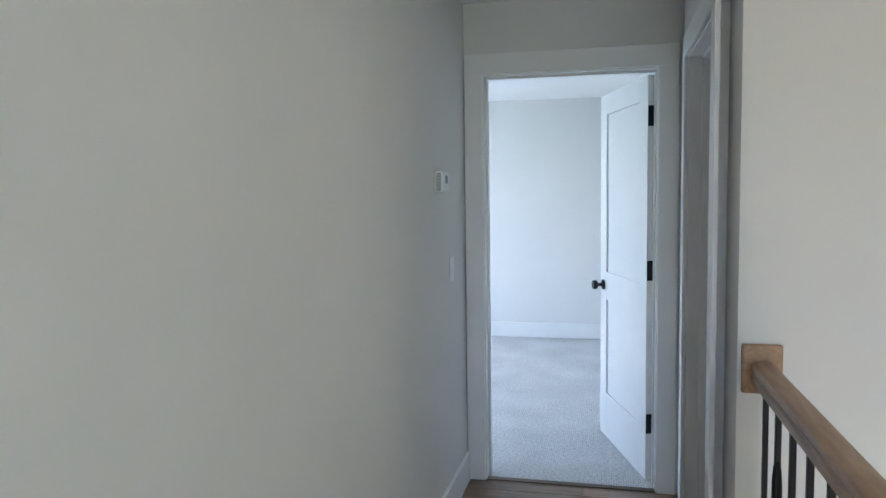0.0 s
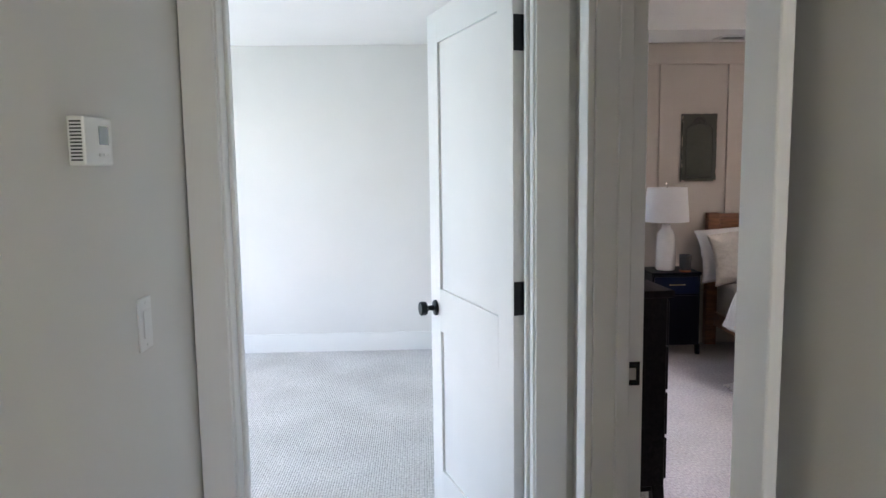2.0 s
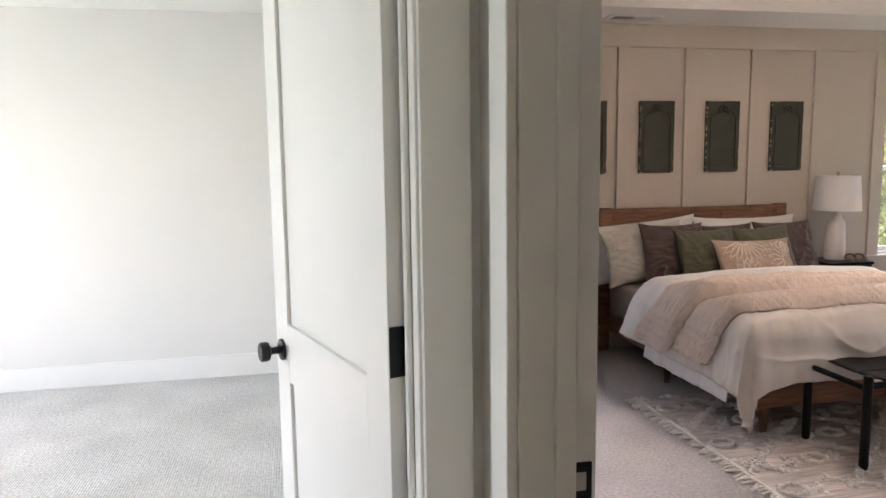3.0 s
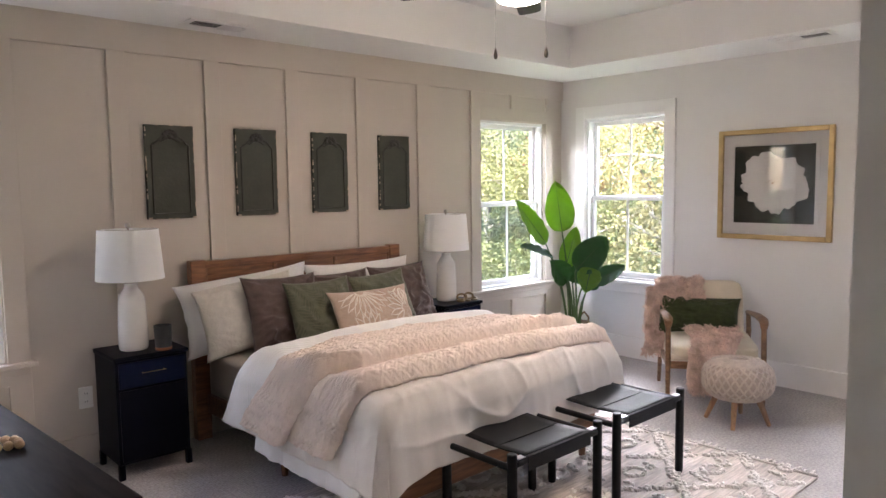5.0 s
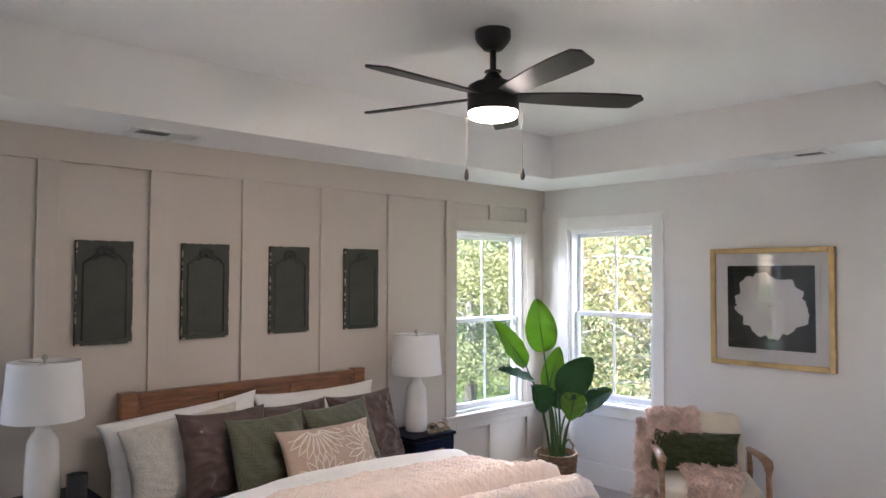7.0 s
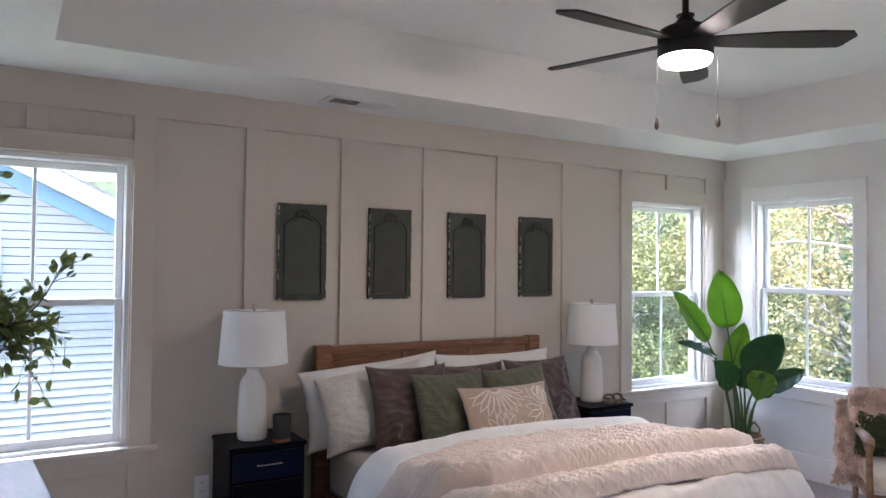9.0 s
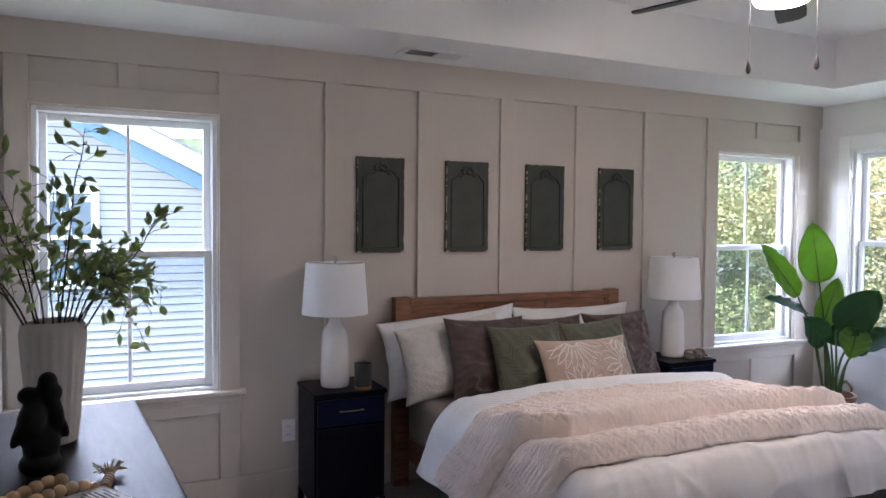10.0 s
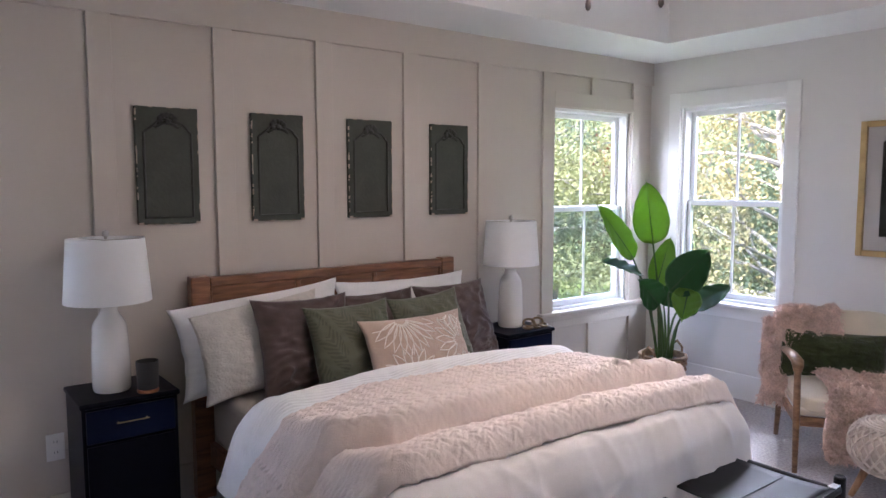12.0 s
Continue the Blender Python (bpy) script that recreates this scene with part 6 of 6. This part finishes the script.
for args in ((0, 0, 0.025, 0.036, 0.036, 0.028), (0.002, 0, 0.065, 0.032, 0.03, 0.05), (-0.012, 0, 0.115, 0.026, 0.028, 0.045, 12), (0.02, 0, 0.125, 0.02, 0.024, 0.05, -10), (0.014, 0, 0.188, 0.017, 0.017, 0.021), (-0.018, 0.004, 0.165, 0.018, 0.016, 0.018), (-0.03, 0, 0.10, 0.012, 0.014, 0.04, 25), (0.035, 0, 0.10, 0.01, 0.014, 0.035, -20), (0.026, -0.004, 0.165, 0.012, 0.012, 0.018)):
    blob(*args)
fg = part("figurine", bm, FIG, None, smooth=True, m=pose(0.812, 5.45, DH, 0, 0, 20) @ Matrix.Diagonal((1.15, 1.15, 1.05, 1)))
rm = fg.modifiers.new("merge", "REMESH")
rm.mode, rm.voxel_size, rm.use_smooth_shade = "VOXEL", 0.004, True
tagged(fg, "glossy black abstract seated figurine on the dresser", "figurine")

# bead garland over a small printed wooden block
BEAD = wood_mat("bead_natural_wood", (0.42, 0.27, 0.14), (0.62, 0.44, 0.26), 0.55, (40, 40, 40), rand=0.12)
block = thing("printed_block", pose(0.885, 5.20, DH, 0, 0, 28), "wooden block with black and white printed face under the beads", "decoration")
part("wood_block", boxed(-0.085, 0.085, -0.06, 0.06, 0.0, 0.014, 0.002), wood_mat("block_wood", (0.16, 0.10, 0.06), (0.28, 0.19, 0.12), 0.6), block)
part("printed_face", boxed(-0.01, 0.084, -0.055, 0.055, 0.0142, 0.0155), mat("print_white", (0.62, 0.61, 0.60), 0.7), block, "white printed face")
rb = random.Random(8)
for k in range(9):
    x = -0.002 + 0.0092 * k
    part("printed_bar", boxed(x, x + rb.uniform(0.003, 0.005), -0.045 + rb.uniform(0, 0.03), 0.045 - rb.uniform(0, 0.03), 0.0156, 0.0162), DARKSLOT, block, "black printed bar")
garland = thing("bead_garland", pose(0, 0, DH), "natural wood bead garland with a jute tassel on the dresser", "garland")
bm = bmesh.new()
bmesh.ops.create_uvsphere(bm, u_segments=16, v_segments=10, radius=1.0)
bead_me = mesh("bead", bm, BEAD, True)


def beads(path, r0, r1):
    pts = [Vector(p) for p in path]
    k, pos, i = 0, pts[0].copy(), 0
    total = sum((b - a).length for a, b in zip(pts, pts[1:]))
    done = 0.0
    while i < len(pts) - 1:
        r = r0 + (r1 - r0) * done / total
        ob = new("bead", bead_me)
        ob.parent = garland
        ob.matrix_basis = Matrix.Translation(pos + Vector((0, 0, r))) @ Matrix.Rotation(k * 1.3, 4, "Z") @ Matrix.Diagonal((r, r, r * 0.96, 1))
        k += 1
        left = 2 * r * 0.98
        done += left
        while i < len(pts) - 1 and left > 0:
            seg_l = (pts[i + 1] - pos).length
            if seg_l > left:
                pos = pos + (pts[i + 1] - pos).normalized() * left
                left = 0
            else:
                left -= seg_l
                i += 1
                pos = pts[i].copy()


beads([(0.70, 5.20, 0), (0.76, 5.27, 0), (0.815, 5.335, 0.0), (0.845, 5.36, 0.0), (0.872, 5.335, 0.0)], 0.0115, 0.0155)
beads([(0.74, 5.14, 0.016), (0.80, 5.20, 0.016), (0.85, 5.245, 0.016), (0.89, 5.275, 0.014), (0.915, 5.29, 0.0), (0.93, 5.268, 0.0)], 0.0115, 0.013)
beads([(0.935, 5.165, 0.0), (0.99, 5.155, 0.0), (1.022, 5.125, 0.0), (1.02, 5.09, 0.0), (0.975, 5.10, 0.0)], 0.0095, 0.0105)
JUTE = mat("jute_tassel", (0.40, 0.29, 0.17), 0.9, vary=0.25, scale=60)
bm = bmesh.new()
for k in range(5):
    tube(bm, [(0.935 + 0.002 * k, 5.285 + 0.014 * k, 0.010), (0.936 + 0.002 * k, 5.297 + 0.014 * k, 0.010)], [0.0115, 0.0105], 12)
part("tassel_neck", bm, JUTE, garland, "wound jute neck", smooth=True)
bm = bmesh.new()
for k in range(60):
    a, q = rb.uniform(-0.65, 0.65), rb.uniform(0.035, 0.06)
    tube(bm, [(0.945, 5.352, 0.010), (0.945 + 0.5 * q * math.sin(a), 5.352 + q * 0.6, 0.010 + rb.uniform(0, 0.012)), (0.945 + q * math.sin(a), 5.352 + q * math.cos(a), rb.uniform(0.003, 0.03))], 0.0012, 4)
stuff("tassel", mesh("tassel", bm, JUTE), garland, "frayed jute tassel")

# ---- outside ----
GZ = -3.0
GRASS = mat("lawn_grass", (0.09, 0.12, 0.035), 0.95, vary=0.3, scale=0.6, fine=0.3, fine_scale=6, spec=0.1)
structure("ground", boxed(-400, 400, -400, 400, GZ - 0.2, GZ), GRASS, "green lawn reaching into the distance", "ground")
# dark backing colour that stands in for shadow under each lap
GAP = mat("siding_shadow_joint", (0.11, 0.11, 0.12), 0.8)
SIDING = mat("siding_white_fibre_cement", (0.40, 0.385, 0.37), 0.6, vary=0.03, scale=2, random_vary=0.03)
ROOFM = mat("roof_shingles_grey", (0.16, 0.16, 0.17), 0.9, vary=0.25, scale=3, fine=0.3, fine_scale=30)
HY = 13.5
# blue of the eave's shadow on the siding, put into a strip's colour
EAVE_SHADOW = mat("eave_shadow_blue", (0.24, 0.36, 0.62), 0.6, vary=0.04)
house = thing("neighbour_house", pose(0, 0, 0), "white lap-sided house with a pitched roof beyond the window", "house")
APX, APZ, SLOPE = -2.6, 4.35, 0.49
XR, XL = 5.2, -10.4


def rake(x):
    return APZ - SLOPE * abs(x - APX)


bm = bmesh.new()
vs = [bm.verts.new((x, HY + 0.05, z)) for x, z in ((XL, GZ), (XR, GZ), (XR, rake(XR)), (APX, APZ), (XL, rake(XL)))]
bm.faces.new(vs)
r = bmesh.ops.extrude_face_region(bm, geom=list(bm.faces))
for v in r["geom"]:
    if isinstance(v, bmesh.types.BMVert):
        v.co.y += 8.0
part("wall", bm, GAP, house, "dark backing wall that draws the shadow lines between siding boards")
E_ = 0.100
HWX, HWZ = (0.30, 0.75), (0.72, 1.80)
k = 0
while GZ + k * E_ < APZ:
    z = GZ + k * E_
    k += 1
    # 10 mm left open, so the dark backing draws the lap's shadow line
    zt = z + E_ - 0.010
    half = (APZ - zt) / SLOPE
    a, b = max(XL, APX - half), min(XR, APX + half)
    if b - a < 0.3:
        break
    spans = [(a, b)]
    if zt > HWZ[0] - 0.09 and z < HWZ[1] + 0.09:
        spans = [(a, HWX[0] - 0.09), (HWX[1] + 0.09, b)]
    for u0, u1 in spans:
        if u1 - u0 < 0.05:
            continue
        bm = bmesh.new()
        q = [bm.verts.new(p) for p in ((u0, HY + 0.031, z), (u1, HY + 0.031, z), (u1, HY + 0.038, zt), (u0, HY + 0.038, zt), (u0, HY + 0.049, z), (u1, HY + 0.049, z))]
        bm.faces.new((q[0], q[1], q[2], q[3]))
        bm.faces.new((q[4], q[5], q[1], q[0]))
        part("siding_board", bm, SIDING, house)
for sx in (-1, 1):
    bm = bmesh.new()
    end = (XR - APX + 0.35) if sx > 0 else (APX - XL + 0.35)
    for y0, y1, z0, z1 in ((HY - 0.32, HY + 8.3, 0.16, 0.24),):
        ring = [bm.verts.new(p) for p in ((APX, y0, APZ + z0), (APX + sx * end, y0, APZ + z0 - SLOPE * end), (APX + sx * end, y0, APZ + z1 - SLOPE * end), (APX, y0, APZ + z1))]
        bm.faces.new(ring)
        rr_ = bmesh.ops.extrude_face_region(bm, geom=list(bm.faces))
        for v in rr_["geom"]:
            if isinstance(v, bmesh.types.BMVert):
                v.co.y = y1
    part("roof", bm, ROOFM, house, "grey shingled roof")
    bm = bmesh.new()
    ring = [bm.verts.new(p) for p in ((APX, HY - 0.34, APZ - 0.02), (APX + sx * end, HY - 0.34, APZ - 0.02 - SLOPE * end), (APX + sx * end, HY - 0.34, APZ + 0.20 - SLOPE * end), (APX, HY - 0.34, APZ + 0.20))]
    bm.faces.new(ring)
    rr_ = bmesh.ops.extrude_face_region(bm, geom=list(bm.faces))
    for v in rr_["geom"]:
        if isinstance(v, bmesh.types.BMVert):
            v.co.y += 0.025
    part("rake_board", bm, SASH, house, "white rake board")
    bm = bmesh.new()
    ring = [bm.verts.new(p) for p in ((APX, HY - 0.315, APZ), (APX + sx * end, HY - 0.315, APZ - SLOPE * end), (APX + sx * end, HY + 0.05, APZ - SLOPE * end), (APX, HY + 0.05, APZ))]
    bm.faces.new(ring)
    part("soffit", bm, SASH, house)
    # flat blue strip in place of the shadow under the overhang
    bm = bmesh.new()
    ring = [bm.verts.new(p) for p in ((APX, HY + 0.004, APZ - 0.20), (APX + sx * end, HY + 0.004, APZ - 0.20 - SLOPE * end), (APX + sx * end, HY + 0.004, APZ - 0.005 - SLOPE * end), (APX, HY + 0.004, APZ - 0.005))]
    bm.faces.new(ring)
    rr_ = bmesh.ops.extrude_face_region(bm, geom=list(bm.faces))
    for v in rr_["geom"]:
        if isinstance(v, bmesh.types.BMVert):
            v.co.y += 0.03
    part("eave_shadow_strip", bm, EAVE_SHADOW, house, "blue strip under the rake painted as the eave's shadow")
hw = part("window", boxed(HWX[0], HWX[1], HY + 0.03, HY + 0.045, HWZ[0], HWZ[1]), mat("house_window_glass_grey", (0.16, 0.20, 0.22), 0.1), house, "grey glazed window")
for a in ((HWX[0] - 0.09, HWX[0], HWZ[0] - 0.09, HWZ[1] + 0.09), (HWX[1], HWX[1] + 0.09, HWZ[0] - 0.09, HWZ[1] + 0.09), (HWX[0], HWX[1], HWZ[1], HWZ[1] + 0.09), (HWX[0], HWX[1], HWZ[0] - 0.09, HWZ[0]), (HWX[0], HWX[1], 1.235, 1.285), (0.515, 0.535, HWZ[0], 1.235), (0.515, 0.535, 1.285, HWZ[1])):
    part("frame", boxed(a[0], a[1], HY + 0.005, HY + 0.04, a[2], a[3], 0.003), SASH, hw)
for x, z, w, h in ((0.41, 1.36, 0.10, 0.22), (0.31, 1.70, 0.06, 0.08), (0.68, 1.70, 0.06, 0.08)):
    part("sticker", boxed(x, x + w, HY + 0.026, HY + 0.029, z, z + h), SASH, hw, "white window sticker")

BARK = mat("bark_pale_grey", (0.17, 0.155, 0.135), 0.9, vary=0.3, scale=5, bump=0.6, bump_scale=30, spec=0.1)
CROWNS = [leaf_mat("leaves_yellow_green", (0.195, 0.205, 0.100), (0.26, 0.275, 0.115), 0.8, 0.08), leaf_mat("leaves_green", (0.135, 0.170, 0.110), (0.17, 0.22, 0.125), 0.8, 0.08), leaf_mat("leaves_golden", (0.240, 0.208, 0.105), (0.29, 0.25, 0.115), 0.8, 0.08)]
REDS = leaf_mat("leaves_russet", (0.16, 0.055, 0.03), (0.20, 0.08, 0.04), 0.8, 0.08)


def tree_meshes(seed, height, spread, material, leaves):
    rt = random.Random(seed)
    bm = bmesh.new()
    trunk = [(0, 0, 0)]
    for q in range(1, 7):
        trunk.append((trunk[-1][0] + rt.uniform(-0.14, 0.14), trunk[-1][1] + rt.uniform(-0.14, 0.14), height * 0.88 * q / 6))
    tube(bm, trunk, [0.17, 0.15, 0.13, 0.10, 0.075, 0.05, 0.02], 9)
    tips = []
    for q in range(26):
        f = rt.uniform(0.22, 0.95)
        i = min(int(f * 6), 5)
        p = Vector(trunk[i]).lerp(Vector(trunk[i + 1]), f * 6 - i)
        a = rt.uniform(0, 6.283)
        ln = spread * rt.uniform(0.55, 1.05) * (1.15 - 0.75 * abs(f - 0.45))
        d = Vector((math.cos(a), math.sin(a), rt.uniform(0.05, 0.7))).normalized()
        pts = [p]
        for w in range(5):
            d = (d + Vector((rt.uniform(-0.3, 0.3), rt.uniform(-0.3, 0.3), rt.uniform(-0.2, 0.25)))).normalized()
            pts.append(pts[-1] + d * ln / 5)
        tube(bm, pts, [0.05, 0.042, 0.034, 0.026, 0.018, 0.008], 6)
        tips += pts[2:]
        for w in range(3):
            s0 = pts[rt.randint(2, 4)]
            d2 = (d + Vector((rt.uniform(-0.9, 0.9), rt.uniform(-0.9, 0.9), rt.uniform(-0.5, 0.6)))).normalized()
            e0 = s0 + d2 * ln * 0.28
            tube(bm, [s0, s0.lerp(e0, 0.5) + Vector((0, 0, 0.04)), e0], [0.014, 0.010, 0.005], 5)
            tips += [s0.lerp(e0, 0.6), e0]
    vs, fs = [], []
    for q in range(leaves):
        c = rt.choice(tips)
        g_ = 0.34
        p = Vector((c.x + rt.gauss(0, g_), c.y + rt.gauss(0, g_), c.z + rt.gauss(0, g_ * 0.7)))
        d = Vector((rt.uniform(-1, 1), rt.uniform(-1, 1), rt.uniform(-0.8, 0.5))).normalized()
        s = d.cross(Vector((rt.uniform(-1, 1), rt.uniform(-1, 1), rt.uniform(-1, 1)))).normalized()
        l, w = rt.uniform(0.06, 0.12), rt.uniform(0.022, 0.042)
        n0 = len(vs)
        vs += [tuple(p), tuple(p + d * l * 0.5 + s * w), tuple(p + d * l), tuple(p + d * l * 0.5 - s * w)]
        fs.append((n0, n0 + 1, n0 + 2, n0 + 3))
    return mesh("trunk", bm, BARK, True), pydata("crown", vs, fs, material)


def tree(m, pair, label):
    t = thing("tree", m, label, "tree", "trees outside the windows")
    a = new("trunk", pair[0])
    a.parent = t
    c = new("crown", pair[1])
    c.parent, c["kind"] = t, "stuff"
    return t


KINDS = [tree_meshes(41, 7.6, 2.5, CROWNS[0], 15000), tree_meshes(42, 8.4, 2.7, CROWNS[1], 14000), tree_meshes(43, 7.0, 2.6, CROWNS[2], 8500), tree_meshes(44, 5.6, 1.6, REDS, 2200)]
NAMES = ["yellow-green leafy tree outside the bedroom windows", "green leafy tree outside the bedroom windows", "golden autumn tree with pale bare limbs outside", "small russet autumn tree outside the windows"]
for x, y, k, s, rz in ((12.6, 16.5, 0, 0.86, 20), (16.4, 18.6, 1, 0.88, 120), (15.0, 14.2, 0, 0.80, 200), (19.5, 21.5, 0, 0.98, 70), (18.8, 16.0, 2, 0.86, 10), (14.5, 10.6, 2, 0.86, 310), (17.4, 11.8, 1, 0.90, 40), (18.2, 8.2, 2, 0.88, 160), (21.5, 13.2, 1, 1.0, 250), (22.5, 9.6, 0, 0.95, 90), (13.3, 5.2, 0, 0.9, 30), (16.0, 3.0, 1, 0.9, 330), (20.5, 18.8, 3, 1.15, 0), (24.0, 17.2, 1, 1.05, 15), (11.5, 21.5, 1, 0.95, 140), (14.8, 23.5, 0, 1.0, 220)):
    tree(Matrix.Translation((x, y, GZ)) @ Matrix.Rotation(radians(rz), 4, "Z") @ Matrix.Diagonal((s * 1.1, s * 1.1, s * 1.22, 1)), KINDS[k], NAMES[k])
rw = random.Random(77)
for mt, cnt, seed in ((CROWNS[1], 26000, 1), (CROWNS[0], 20000, 2), (CROWNS[2], 8000, 3)):
    vs, fs = [], []
    for q in range(cnt):
        a = radians(rw.uniform(-18, 76))
        d = rw.uniform(30, 42)
        top = 5.2 + 1.5 * noise.noise((a * 9, seed, 0)) + 0.8 * noise.noise((a * 30, seed, 1))
        p = Vector((2 + d * math.cos(a), 3 + d * math.sin(a), GZ + (top - GZ) * rw.random() ** 0.8))
        dd = Vector((rw.uniform(-1, 1), rw.uniform(-1, 1), rw.uniform(-1, 1))).normalized()
        s = dd.cross(Vector((rw.uniform(-1, 1), rw.uniform(-1, 1), rw.uniform(-1, 1)))).normalized()
        l, w = rw.uniform(0.16, 0.34), rw.uniform(0.07, 0.15)
        n0 = len(vs)
        vs += [tuple(p), tuple(p + dd * l * 0.5 + s * w), tuple(p + dd * l), tuple(p + dd * l * 0.5 - s * w)]
        fs.append((n0, n0 + 1, n0 + 2, n0 + 3))
    stuff("far_woods", pydata("far_woods", vs, fs, mt), None, "distant mixed green and golden autumn woods", "woods")
# sheet added to fill bright sky gaps; haze is put into its colour
HAZE = mat("backdrop_hazy_green", (0.17, 0.195, 0.12), 0.95, vary=0.25, scale=0.35, fine=0.3, fine_scale=2.0, spec=0.05)
vs, fs = [], []
steps = 160
for q in range(steps + 1):
    a = radians(-30 + 130 * q / steps)
    for z in (GZ, 8.0 + 1.5 * noise.noise((a * 6, 0, 0)) + 0.9 * noise.noise((a * 25, 1, 0))):
        vs.append((2 + 62 * math.cos(a), 3 + 62 * math.sin(a), z))
for q in range(steps):
    fs.append((2 * q, 2 * q + 1, 2 * q + 3, 2 * q + 2))
gap_backdrop = new("backdrop", pydata("backdrop", vs, fs, HAZE))
tagged(gap_backdrop, "pale hazy green backdrop sheet filling sky gaps behind the trees", "backdrop", kind="structure")
